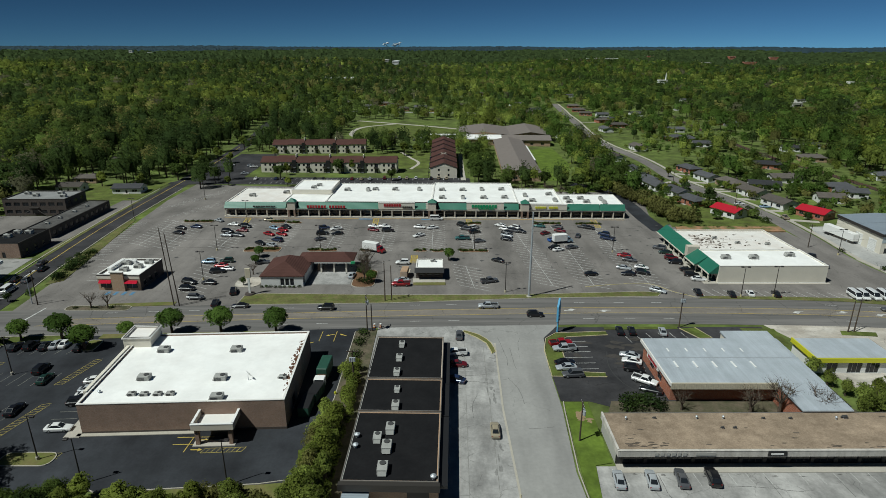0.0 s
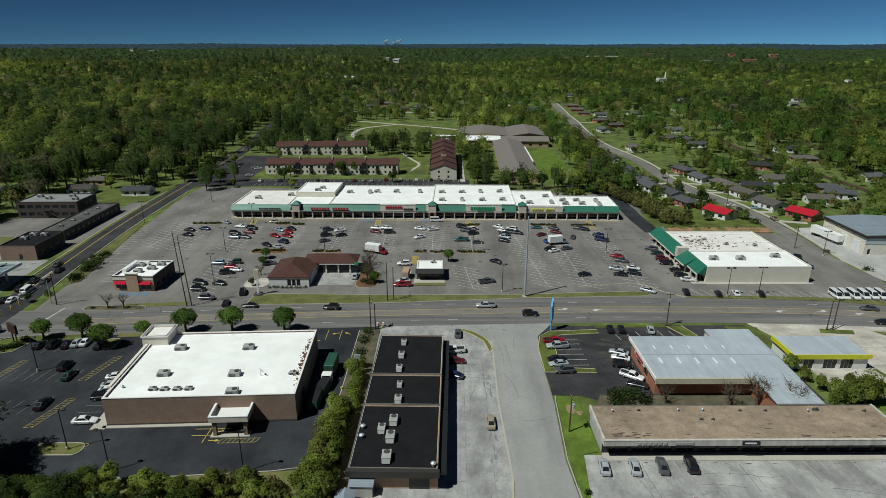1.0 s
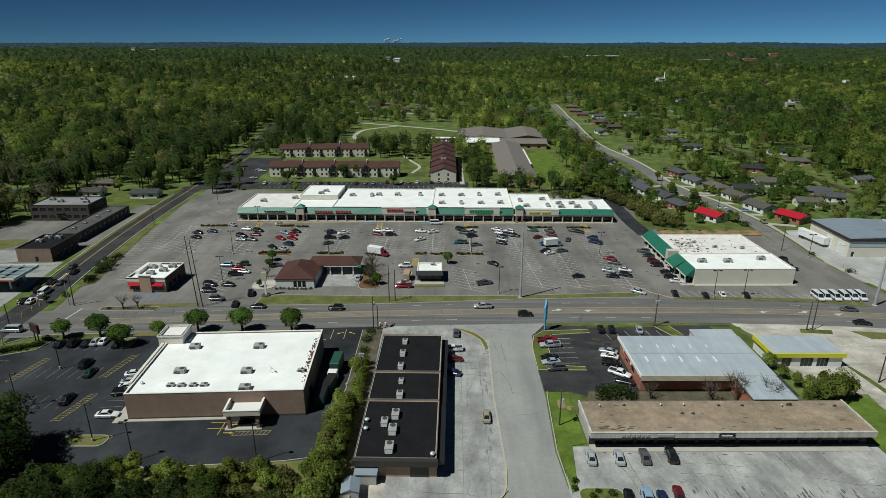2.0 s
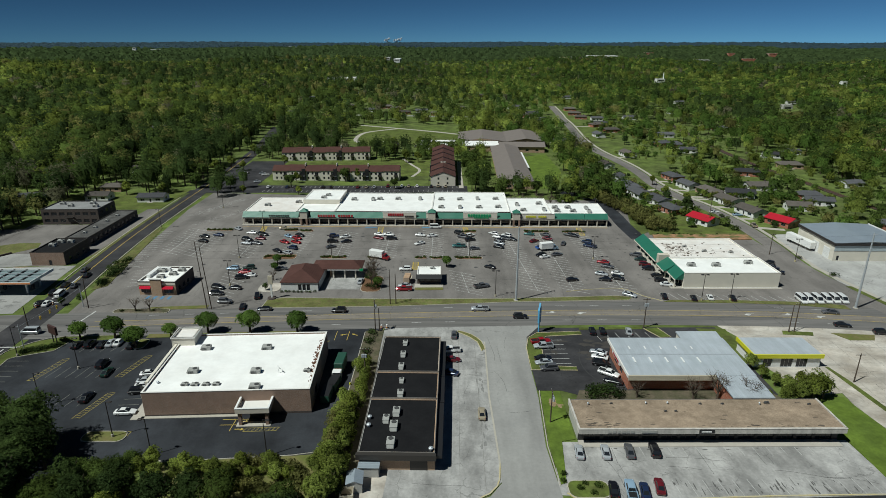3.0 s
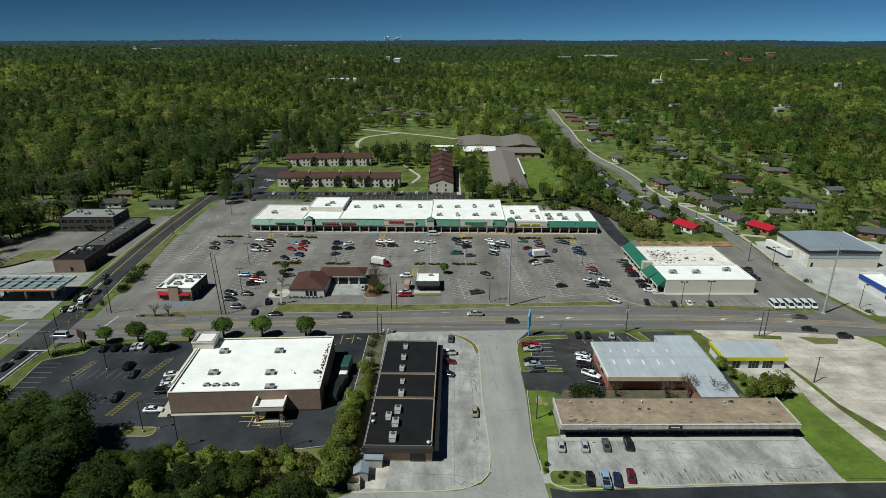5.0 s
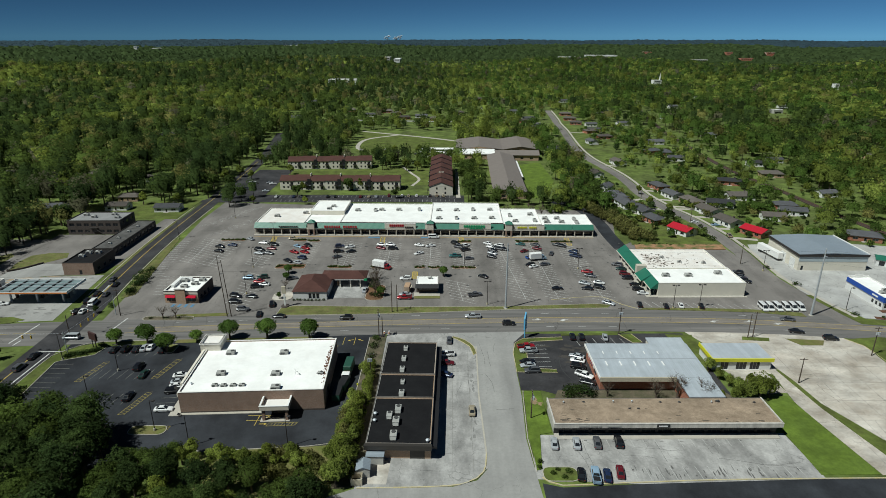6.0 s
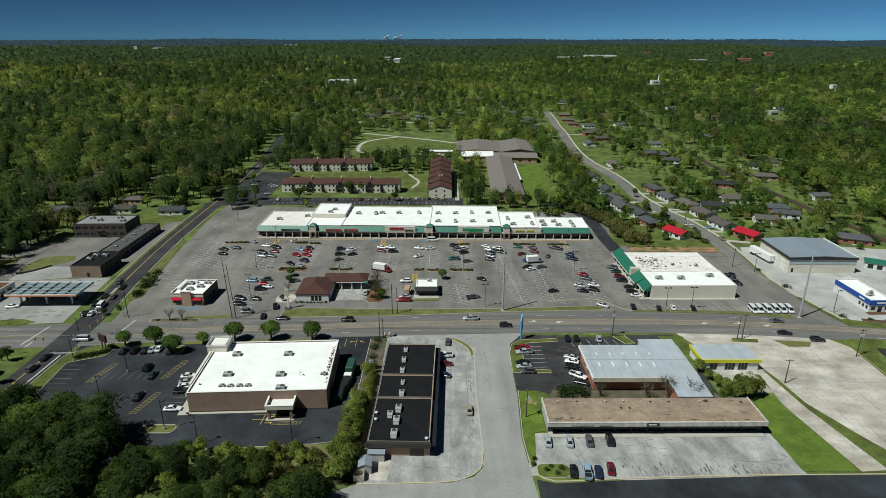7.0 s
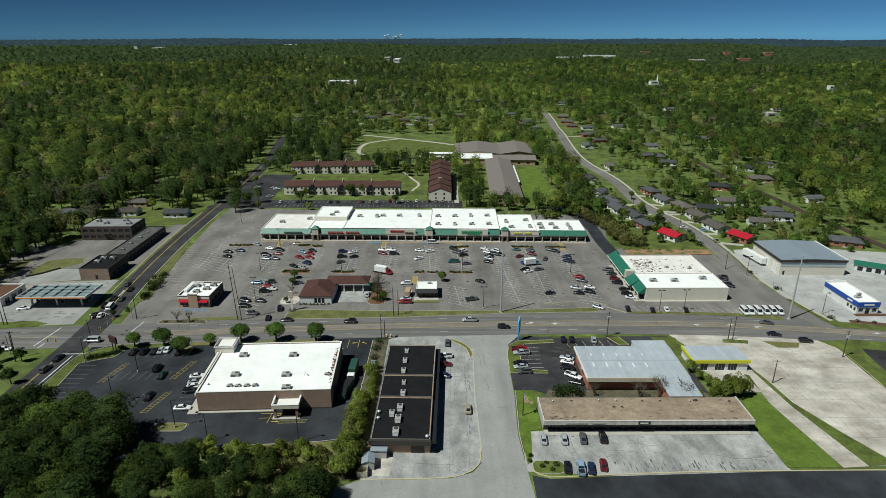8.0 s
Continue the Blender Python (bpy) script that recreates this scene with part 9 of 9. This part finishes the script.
def woods(seed, y0, y1, pitch, near, far):
    """Places of trees on a jittered grid, outside the clearings, thinner among the houses."""
    g = np.random.default_rng(seed)
    wide = 0.86 * (y1 + 60) + 60
    xs, ys = np.meshgrid(np.arange(-wide, wide, pitch), np.arange(y0, y1, pitch))
    x, y = (xs + g.uniform(-0.45, 0.45, xs.shape) * pitch).ravel(), (ys + g.uniform(-0.45, 0.45, ys.shape) * pitch).ravel()
    r = np.hypot(x, y - 150)
    keep = (r >= near) & (r < far) & (np.abs(x) < 0.86 * (y + 60) + 60)
    for a, b, c, d in CLEAR:
        keep &= ~((x > a) & (x < b) & (y > c) & (y < d))
    for a, b, _ in CLEAR_HOMES:
        keep &= np.hypot(x - a, y - b) > 10
        keep &= np.hypot((x - a + a * 0.03) / 0.7, (y - b + (22 if b > 500 else 12)) / (2.4 if b > 500 else 1.6)) > 11
    for p in EAST + WEST + MAIN + MID_STREET:
        keep &= np.hypot(x - p.x, y - p.y) > 9
    for p in RAIL:
        keep &= np.hypot(x - p.x, y - p.y) > 6
    for a, b, w, d, *_ in FAR_SITES:
        keep &= ~((np.abs(x - a * (y + 60) / (b + 60)) < w * 0.6 + 6) & (y > b - 150) & (y < b + d))
    yards = (x > 108) & (x < 250) & (y > 225) & (y < 620)
    near_house = np.min(np.stack([np.hypot(x - a, (y - b) * 0.8) for a, b, _ in CLEAR_HOMES]), axis=0) < 34
    keep &= ~(yards & (g.random(len(x)) < np.where(near_house, 0.12, 0.03)))
    field = (x > 143) & (x < 196) & (y > 352) & (y < 415)
    keep &= ~(field & (np.abs(np.sin(y / 9.0)) < 0.93))
    mid = (np.abs(x) < 330) & (y > 585) & (y < 860)
    keep &= ~(mid & (g.random(len(x)) < 0.24))
    keep &= g.random(len(x)) < np.interp(r, [0, 1400, 1900], [0.97, 0.95, 0.5])
    return x[keep], y[keep], g


FAR_SITES = ((505, 1400, 20, 12, 9, 10, M_WHITEWALL), (432, 2070, 70, 40, 17, 5, M_WHITEWALL), (566, 2180, 110, 40, 18, -5, M_WHITEWALL), (1141, 2290, 50, 30, 9, 0, M_REDBRICK), (1340, 2500, 36, 24, 17, 0, M_REDBRICK), (1180, 2520, 26, 20, 14, 0, M_REDBRICK),
             (836, 2500, 36, 24, 10, 0, M_REDBRICK), (905, 2140, 50, 24, 14, 0, M_GREYWALL), (-214, 1270, 60, 26, 13, 4, M_WHITEWALL), (-150, 2010, 20, 90, 12, 0, M_WHITEWALL), (-190, 2090, 20, 60, 12, 0, M_GREYWALL), (-116, 2960, 60, 30, 16, 0, M_WHITEWALL),
             (-817, 3300, 70, 40, 14, 0, M_WHITEWALL), (-1374, 2960, 60, 40, 12, 0, M_WHITEWALL), (-1439, 2870, 16, 16, 22, 0, M_WHITEWALL), (749, 1118, 10, 8, 11, 15, M_WHITEWALL), (452, 770, 14, 9, 5, 10, M_GREYWALL))


def wood_mesh(name, label, x, y, g, clumps, size, tall, spread, trunks, lobes=6):
    n = len(x)
    dense = np.where(x < -140, 1.15, np.where(x > 230, 1.08, 0.92))
    yards = (x > 108) & (x < 250) & (y > 225) & (y < 620)
    dense = np.where(yards, np.where(g.random(n) < 0.5, g.uniform(0.22, 0.45, n), g.uniform(0.5, 0.95, n)), dense)
    big = 0.7 + 0.65 * g.random(n) ** 1.5
    h = tall * big * g.uniform(0.85, 1.2, n) * dense
    r = spread * big * g.uniform(0.8, 1.12, n) * dense
    z = rise_of(x, y)
    patch = 0.8 * np.sin(x / 75.0) + 0.8 * np.cos(y / 95.0 + x / 140.0) + 0.5 * np.sin(x / 23.0 + y / 31.0) + g.normal(scale=1.0, size=n) + np.where(x > 100, 0.25, 0.1) - np.where((x < -130) & (y < 340), 0.7, 0.0) - 1.15 * np.clip((60 - x) / 300, 0, 1)
    species = np.array([2, 1, 0, 3])[np.digitize(patch, [-1.3, 0.2, 1.5])]
    odd = g.random(n)
    species = np.where((x > 60) & (species != 2) & (g.random(n) < 0.45), 6, species)
    species = np.where(odd < 0.02, 4, np.where(odd > np.where(x < 0, 0.90, 0.96), 5, species))
    slim = np.where(species == 2, 0.8, 1.0)
    h, r = h * np.where(species == 2, 1.12, 1.0), r * slim
    low = np.stack([x, y, z], 1)
    extra = None
    if trunks:
        a = np.arange(3) * 2 * math.pi / 3
        ring = np.stack([np.cos(a), np.sin(a), np.zeros(3)], 1)
        foot = low[:, None] + ring * (h * 0.022)[:, None, None]
        top = low[:, None] + ring * (h * 0.010)[:, None, None] + np.stack([0 * h, 0 * h, h * 0.45], 1)[:, None]
        s = np.stack([foot, np.roll(foot, -1, 1), np.roll(top, -1, 1), top], 2).reshape(-1, 4, 3)
        out = np.tile(np.roll(ring, -1, 0) + ring, (n, 1))
        extra = s, np.full(len(s), len(LEAVES)), out / np.linalg.norm(out, axis=1, keepdims=True)
    me = crowns(name, g, low, h, r, lobes, clumps, size * r / spread, species, LEAVES + [M_BARK], 1, 0.64, 0.02, extra, (0.36, 0.62), (0.40, 0.62))
    return tagged(new(name, me), label, "woods", kind="stuff")


x, y, g = woods(1, 20, 720, 8.8, 0, 330)
wood_mesh("near_woods", "leafy spring woods of mixed greens behind the shops", x, y, g, 200, 1.18, 13.5, 7.0, True, 9)
x, y, g = woods(3, 20, 720, 9.2, 330, 560)
wood_mesh("near_woods", "leafy spring woods of mixed greens behind the houses", x, y, g, 100, 1.6, 13.5, 7.2, True, 8)
x, y, g = woods(2, 150, 2100, 12.4, 560, 1900)
wood_mesh("middle_woods", "rolling spring woods in mixed greens", x, y, g, 22, 2.75, 14.5, 8.4, False, 6)
g = np.random.default_rng(14)
bx, by = [], []
for a, b, _ in CLEAR_HOMES:
    if a > 60 and b < 620:
        k = g.integers(7, 15)
        d, w = g.uniform(7.5, 15, k), g.uniform(0, 6.28, k)
        bx.append(a + d * np.cos(w)), by.append(b + d * np.sin(w))
for x0, y0, x1, y1, k in ((168, 296, 186, 420, 60), (184, 420, 176, 560, 46), (196, 262, 180, 300, 24), (207, 330, 205, 480, 50), (100, 262, 104, 330, 30), (104, 330, 108, 470, 40), (150, 356, 172, 372, 16), (62, 286, 92, 300, 26), (84, 300, 100, 420, 60)):
    f = g.random(k)
    bx.append(x0 + (x1 - x0) * f + g.normal(scale=2.6, size=k)), by.append(y0 + (y1 - y0) * f + g.normal(scale=2.6, size=k))
bx, by = np.concatenate(bx), np.concatenate(by)
off = np.min(np.stack([np.hypot(bx - p.x, by - p.y) for p in EAST + RAIL]), axis=0) > 8.5
bx, by = bx[off], by[off]
n = len(bx)
h = g.uniform(1.6, 5.6, n)
low = np.stack([bx, by, rise_of(bx, by)], 1)
me = crowns("garden_shrubs", g, low, h, h * g.uniform(0.45, 0.75, n), 6, 60, h * 0.20 + 0.25, g.choice([0, 1, 6, 2, 5], n, p=[0.2, 0.3, 0.25, 0.15, 0.1]), LEAVES, 1, 0.7, 0.0)
tagged(new("garden_shrubs", me), "green shrubs and hedges between the suburban houses", "shrubs", kind="stuff")
# the farthest woods: one rough canopy
ang = np.linspace(radians(40), radians(140), 440)
rad = np.geomspace(1400, 4920, 230)
g = np.random.default_rng(9)
A, R = np.meshgrid(ang, rad)
A, R = A + g.normal(scale=0.0008, size=A.shape), R * (1 + g.normal(scale=0.0009, size=R.shape))
X, Y = R * np.cos(A), 150 + R * np.sin(A)
Z = rise_of(X, Y) + 1 + np.clip((R - 1400) / 300, 0, 2) + g.uniform(0, 1, X.shape) ** 1.2 * np.clip((R - 1400) / 500, 0.25, 1) * 17
for a, b, w, d, *_ in FAR_SITES:      # the trees stand back from the far buildings
    Z = np.where((np.abs(X - a * (Y + 60) / (b + 60)) < w * 0.6) & (Y > b - 180) & (Y < b + d), rise_of(X, Y) + 1.5, Z)
V = np.stack([X, Y, Z], 2)
quads = np.stack([V[:-1, :-1], V[:-1, 1:], V[1:, 1:], V[1:, :-1]], 2).reshape(-1, 4, 3)
# past 3300 m the canopy takes the haze-tinted colour
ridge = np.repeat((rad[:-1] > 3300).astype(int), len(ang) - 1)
tagged(new("far_woods", mesh_of_quads("far_woods", quads, ridge, [M_FARWOOD, M_HAZERIDGE])), "wooded hills reaching to the horizon", "woods", kind="stuff")
for x, y, w, d, h, t, m in FAR_SITES:
    b = thing("distant_building", "pale distant building rising from the woods", "building", x, y, float(rise_of(x, y)), t, "distant buildings")
    walls(b, w, d, h, m, t=0.6, holes={"s": row_of(-w / 2 + 3, w / 2 - 3, 6, 3.0, h - 5, h - 2.5, 0)})
    flat_roof(b, w, d, h, M_RUSTROOF if m is M_REDBRICK else M_WHITEROOF, M_PARAPET, 0.6, 0.6)
    if (x, y) == (505, 1400):
        bm = bmesh.new()
        tube(bm, (8, 0, 0), (8, 0, 17), 1.6, 1.4, 4)
        tube(bm, (8, 0, 17), (8, 0, 25), 1.3, 0.1, 4)
        part("steeple", bm, M_WHITE, b, "white pointed church steeple")

tower = thing("water_tower", "white water tower on the horizon", "water tower", 268, 4700, 30, 0)
bm = bmesh.new()
tube(bm, (0, 0, -10), (0, 0, 12), 2.5, 2.0, 8)
part("stem", bm, M_WHITE, tower)
bm = bmesh.new()
bmesh.ops.create_icosphere(bm, subdivisions=2, radius=9.0)
bm.transform(Matrix.Translation((0, 0, 18)) @ Matrix.Diagonal((1, 1, 0.75, 1)))
part("tank", bm, M_WHITE, tower)
puff = random.Random(5)
M_STEAM = plain("steam", (0.85, 0.87, 0.88), 1.0)
for x0, z0, k in ((-444, 84, 9), (-372, 82, 14)):
    bm = bmesh.new()
    for i in range(k):
        ball = bmesh.ops.create_icosphere(bm, subdivisions=2, radius=puff.uniform(3.0, 6.5))["verts"]
        for v in ball:
            v.co = Vector((v.co.x * 1.5, v.co.y, v.co.z * 0.7)) + Vector((x0 + i * 4.2 + puff.uniform(-3, 3), 4700 + puff.uniform(-6, 6), z0 + 9 * math.sin(i * 1.1) + i * 0.9))
    tagged(part("steam_plume", bm, M_STEAM, smooth=True), "white steam drifting over the horizon", "steam", kind="stuff")

# ---- poles, lamps, signs ----
def lamp_post(x, y, h, heads, turn=0, mat=None, base=True):
    p = thing("lot_lamp", "tall dark lamp post with box heads on a concrete base", "lamp post", x, y, 0, turn, "lot lamps")
    if base:
        bm = bmesh.new()
        tube(bm, (0, 0, 0), (0, 0, 0.7), 0.32, 0.3, 10)
        part("base", bm, M_KERBYELLOW if heads == 2 else M_KERB, p)
    bm = bmesh.new()
    tube(bm, (0, 0, 0), (0, 0, h), 0.13, 0.08, 8)
    part("pole", bm, M_BRONZE, p)
    for k in range(heads):
        s = 1 - 2 * k
        part("arm", boxes((min(0, s * 0.6), max(0, s * 0.6), -0.05, 0.05, h - 0.15, h - 0.05)), M_BRONZE, p)
        part("head", soft_box(s * 0.95 - 0.4, s * 0.95 + 0.4, -0.28, 0.28, h - 0.25, h + 0.05, 0.04), M_BRONZE, p)
    return p


LAMP2 = lamp_post(-82.0, 201.5, 9.6, 2)
LAMP1 = lamp_post(-97.2, 115.5, 9.2, 1)
for x, y in ((-76.0, 172.8), (-44.4, 201.7), (11.7, 201.0), (19.1, 163.1), (61.7, 200.0), (88.9, 159.7), (98.9, 160.2), (-115.0, 276.6), (-131.6, 240.9), (141.8, 197.2), (-82.3, 237.4)):
    copy_thing(LAMP2, pose(x, y, 0, 0, 0, 0))
for x, y, t in ((-96.1, 98.2, 0), (-72.6, 86.5, 0), (-61.1, 80.3, 180), (-36.4, 80.1, 0), (-118.2, 122.1, 0), (152.9, 158.1, 0)):
    copy_thing(LAMP1, pose(x, y, 0, 0, 0, t))


def utility_pole(x, y, h, arms=1, lean=0.0, can=False, turn=0):
    p = thing("utility_pole", "weathered dark wooden utility pole beside the road", "utility pole", x, y, 0, turn, "utility poles")
    bm = bmesh.new()
    tube(bm, (0, 0, -0.2), (lean, 0, h), 0.18, 0.11, 8)
    part("pole", bm, M_WOOD, p)
    for k in range(arms):
        z = h - 0.5 - k * 1.1
        part("crossarm", boxes((lean - 1.2, lean + 1.2, -0.06, 0.06, z, z + 0.14)), M_WOOD, p)
        for q in (-1.1, -0.4, 0.4, 1.1):
            bm = bmesh.new()
            tube(bm, (lean + q, 0, z + 0.14), (lean + q, 0, z + 0.34), 0.05, 0.03, 6)
            part("insulator", bm, M_STEEL, p)
    if can:
        for q in (-0.45, 0.0, 0.45):
            bm = bmesh.new()
            tube(bm, (lean + q, -0.35, h - 2.6), (lean + q, -0.35, h - 1.7), 0.24, 0.24, 10)
            part("transformer", bm, M_STEEL, p)
    return p


utility_pole(-76.7, 152.8, 23.5, 0, -1.0)
utility_pole(-75.2, 152.8, 22.0, 0, -1.2)
utility_pole(-16.7, 156.5, 12.5, 1, 0.0, False, 90)
utility_pole(-14.8, 156.7, 11.0, 0)
utility_pole(-19.5, 136.8, 10.5, 2, 0, True, 90)
utility_pole(-18.3, 137.1, 7.8, 0)
utility_pole(-19.0, 109.0, 10.0, 1, 0, True)
utility_pole(-116.2, 153.5, 10.5, 1, 0.2)
utility_pole(105.8, 136.7, 9.0, 0)
utility_pole(107.6, 137.0, 9.6, 1)
utility_pole(62.8, 139.6, 10.0, 1, 0, True)
utility_pole(25.9, 91.9, 8.6, 1, 0, True, 90)
utility_pole(139.8, 124.9, 10.2, 1, 0, True)
utility_pole(107.4, 109.0, 8.4, 1)
utility_pole(-164.6, 148.8, 10.0, 1)
utility_pole(-163.2, 148.8, 9.0, 0)
utility_pole(-143.4, 124.4, 10.2, 1, 0.3)
utility_pole(-141.9, 122.1, 11.0, 0, 0.3)
utility_pole(-124.2, 136.2, 8.6, 0)
utility_pole(136.0, 205.7, 9, 1)
utility_pole(121.5, 302.8, 9, 1)
utility_pole(136.9, 265.5, 9, 1)


def steel_mast(x, y, h):
    p = thing("transmission_mast", "tall tapered grey steel transmission mast", "transmission pole", x, y, 0, 0, "steel masts")
    bm = bmesh.new()
    tube(bm, (0, 0, -0.2), (0, 0, h), 0.40, 0.2, 12)
    part("shaft", bm, M_STEEL, p)
    bm = bmesh.new()
    tube(bm, (0, 0, 0), (0, 0, 0.25), 0.8, 0.8, 12)
    part("base_plate", bm, M_KERB, p)
    for z in (h - 0.6, h - 3.0, h - 5.4):
        bm = bmesh.new()
        tube(bm, (0, 0, z), (0, -1.6, z + 0.5), 0.1, 0.06, 6)
        part("arm", bm, M_STEEL, p)
    return p


steel_mast(25.8, 159.7, 26.0)
steel_mast(137.3, 153.7, 26.2)


def wire(points, sag, r=0.014):
    """One sagging wire from pole to pole, as a continuous three-sided tube."""
    bm, last = bmesh.new(), None
    for p, q in zip(points, points[1:]):
        p, q = Vector(p), Vector(q)
        for k in range(0 if last is None else 1, 9):
            t = k / 8
            c = p.lerp(q, t) - Vector((0, 0, sag * 4 * t * (1 - t)))
            ring = [bm.verts.new(c + Vector((0, r * math.cos(a), r * math.sin(a)))) for a in (0.5, 2.6, 4.7)]
            if last:
                for i in range(3):
                    bm.faces.new((last[i], ring[i], ring[(i + 1) % 3], last[(i + 1) % 3]))
            last = ring
    return tagged(part("overhead_wire", bm, M_BLACK), "thin dark overhead wires along the main road", "overhead wire", group="wires")


for dz in (0.3, 2.7, 5.1):
    wire([(-77.5, 152.4, 23.0 - dz), (25.7, 158.2, 26.0 - dz), (137.3, 152.2, 26.2 - dz), (257.5, 124.8, 26 - dz)], 1.6)
    wire([(-265.4, 125.0, 22 - dz), (-163.0, 148.8, 20 - dz), (-77.5, 152.4, 23.0 - dz)], 1.6)


def pylon_sign():
    s = thing("pylon_sign", "tall light blue arrow-shaped roadside sign", "roadside sign", 30.0, 136.8, 0, 62)
    bm = bmesh.new()
    tube(bm, (0, 0, 0), (0, 0, 5.0), 0.22, 0.2, 10)
    part("post", bm, M_SKYBLUE, s)
    bm = bmesh.new()
    prism(bm, [(-0.7, 3.2), (0.9, 3.2), (1.0, 7.2), (0.2, 9.6), (-0.9, 7.4)], -0.25, 0.25)
    bm.transform(Matrix.Rotation(radians(90), 4, "X"))
    part("panel", bm, M_SKYBLUE, s, "light blue arrow-shaped panel")
    part("bars", boxes((-0.4, 0.6, -0.29, -0.25, 4.0, 4.5), (-0.4, 0.6, -0.29, -0.25, 5.0, 5.5), (-0.4, 0.5, -0.29, -0.25, 6.0, 6.5)), M_WHITE, s)
    return s


pylon_sign()
bb = thing("monument_sign", "dark maroon roadside sign on two posts", "roadside sign", -112.2, 129.6, 0, -30)
for x in (-0.9, 0.9):
    part("post", boxes((x - 0.12, x + 0.12, -0.12, 0.12, 0, 3.6)), M_BRONZE, bb)
part("panel", soft_box(-2.0, 2.0, -0.3, 0.3, 3.0, 5.6, 0.05), plain("maroon_panel", (0.045, 0.018, 0.016), 0.6), bb, "dark maroon panel")
bk = thing("bank_sign", "narrow white and dark bank sign with a round base", "roadside sign", -57.6, 161.2, 0, 0)
part("post", boxes((-0.3, 0.3, -0.2, 0.2, 0, 8.2)), M_WHITE, bk)
part("panel", soft_box(-0.8, 0.8, -0.25, 0.25, 5.4, 8.4, 0.05), M_TANPANEL, bk)
bm = bmesh.new()
tube(bm, (0, 0, 0), (0, 0, 0.5), 1.6, 1.4, 14)
part("planter", bm, M_DARKBRICK, bk)
for x, y in ((-133.7, 153.7), (-131.3, 155.2), (-129.6, 156.3), (-17.9, 139.2), (-16.3, 139.4)):
    d = thing("traffic_barrel", "orange and white striped traffic barrel", "traffic barrel", x, y, 0.03, 0, "traffic barrels")
    bm = bmesh.new()
    for k in range(4):
        tube(bm, (0, 0, 0.1 + k * 0.25), (0, 0, 0.35 + k * 0.25), 0.3 - k * 0.01, 0.29 - k * 0.01, 10, k % 2)
    part("drum", bm, [M_ORANGE, M_WHITE], d)
    bm = bmesh.new()
    tube(bm, (0, 0, 0), (0, 0, 0.1), 0.4, 0.4, 10)
    part("base", bm, M_BLACK, d)
hyd = thing("hydrant", "yellow fire hydrant on dark asphalt", "fire hydrant", -22.8, 107.5, 0, 0)
bm = bmesh.new()
tube(bm, (0, 0, 0), (0, 0, 0.7), 0.18, 0.16, 10)
tube(bm, (0, 0, 0.7), (0, 0, 0.9), 0.2, 0.06, 10)
part("barrel", bm, M_YELLOW, hyd)
part("outlets", boxes((-0.28, 0.28, -0.08, 0.08, 0.4, 0.56)), M_YELLOW, hyd)


# ---- traffic signals over the crossing ----
M_SIGNAL = material("signal_yellow", (0.50, 0.33, 0.03), 0.5, 0.15)
LENS = [plain("signal_red", (0.25, 0.01, 0.01), 0.2), plain("signal_amber", (0.30, 0.14, 0.01), 0.2), plain("signal_green", (0.01, 0.16, 0.08), 0.2)]


def traffic_signal(x, y, turn):
    t = thing("traffic_signal", "yellow three-light traffic signal hung over the crossing", "traffic signal", x, y, 5.0, turn, "traffic signals")
    part("housing", soft_box(-0.2, 0.2, -0.14, 0.14, 0.0, 1.15, 0.03), M_SIGNAL, t)
    for k in range(3):
        bm = bmesh.new()
        tube(bm, (0, -0.14, 0.95 - 0.37 * k), (0, -0.16, 0.95 - 0.37 * k), 0.13, 0.13, 10)
        part("lens", bm, LENS[k], t)
        bm = bmesh.new()
        prism(bm, [(-0.17, 1.10 - 0.37 * k), (0.17, 1.10 - 0.37 * k), (0.17, 1.07 - 0.37 * k), (-0.17, 1.07 - 0.37 * k)], 0.14, 0.36)
        bm.transform(Matrix.Rotation(radians(90), 4, "X"))
        part("visor", bm, M_SIGNAL, t)
    part("hanger", boxes((-0.03, 0.03, -0.03, 0.03, 1.14, 1.6)), M_STEEL, t)
    return t


for x, y, t in ((-132.8, 126.7, 0), (-130.0, 126.6, 0), (-118.9, 134.9, 90), (-118.8, 139.2, 90), (-118.7, 142.4, 90)):
    traffic_signal(x, y, t)
for x, y in ((-119.3, 126.4), (-147.0, 127.0), (-118.2, 154.2)):
    p = thing("signal_pole", "grey steel pole holding the signal wires", "pole", x, y, 0, 0, "signal poles")
    bm = bmesh.new()
    tube(bm, (0, 0, 0), (0, 0, 7.6), 0.16, 0.1, 8)
    part("pole", bm, M_STEEL, p)
for a, b in (((-119.3, 126.4, 7.0), (-147.0, 127.0, 7.0)), ((-119.3, 126.4, 7.0), (-118.2, 154.2, 7.0))):
    bm = bmesh.new()
    mid = [(a[i] + b[i]) / 2 for i in range(3)]
    tube(bm, a, (mid[0], mid[1], 6.5), 0.025, 0.025, 5, cap=False)
    tube(bm, (mid[0], mid[1], 6.5), b, 0.025, 0.025, 5, cap=False)
    tagged(part("span_wire", bm, M_STEEL), "thin steel span wire over the crossing", "wire", kind="structure")
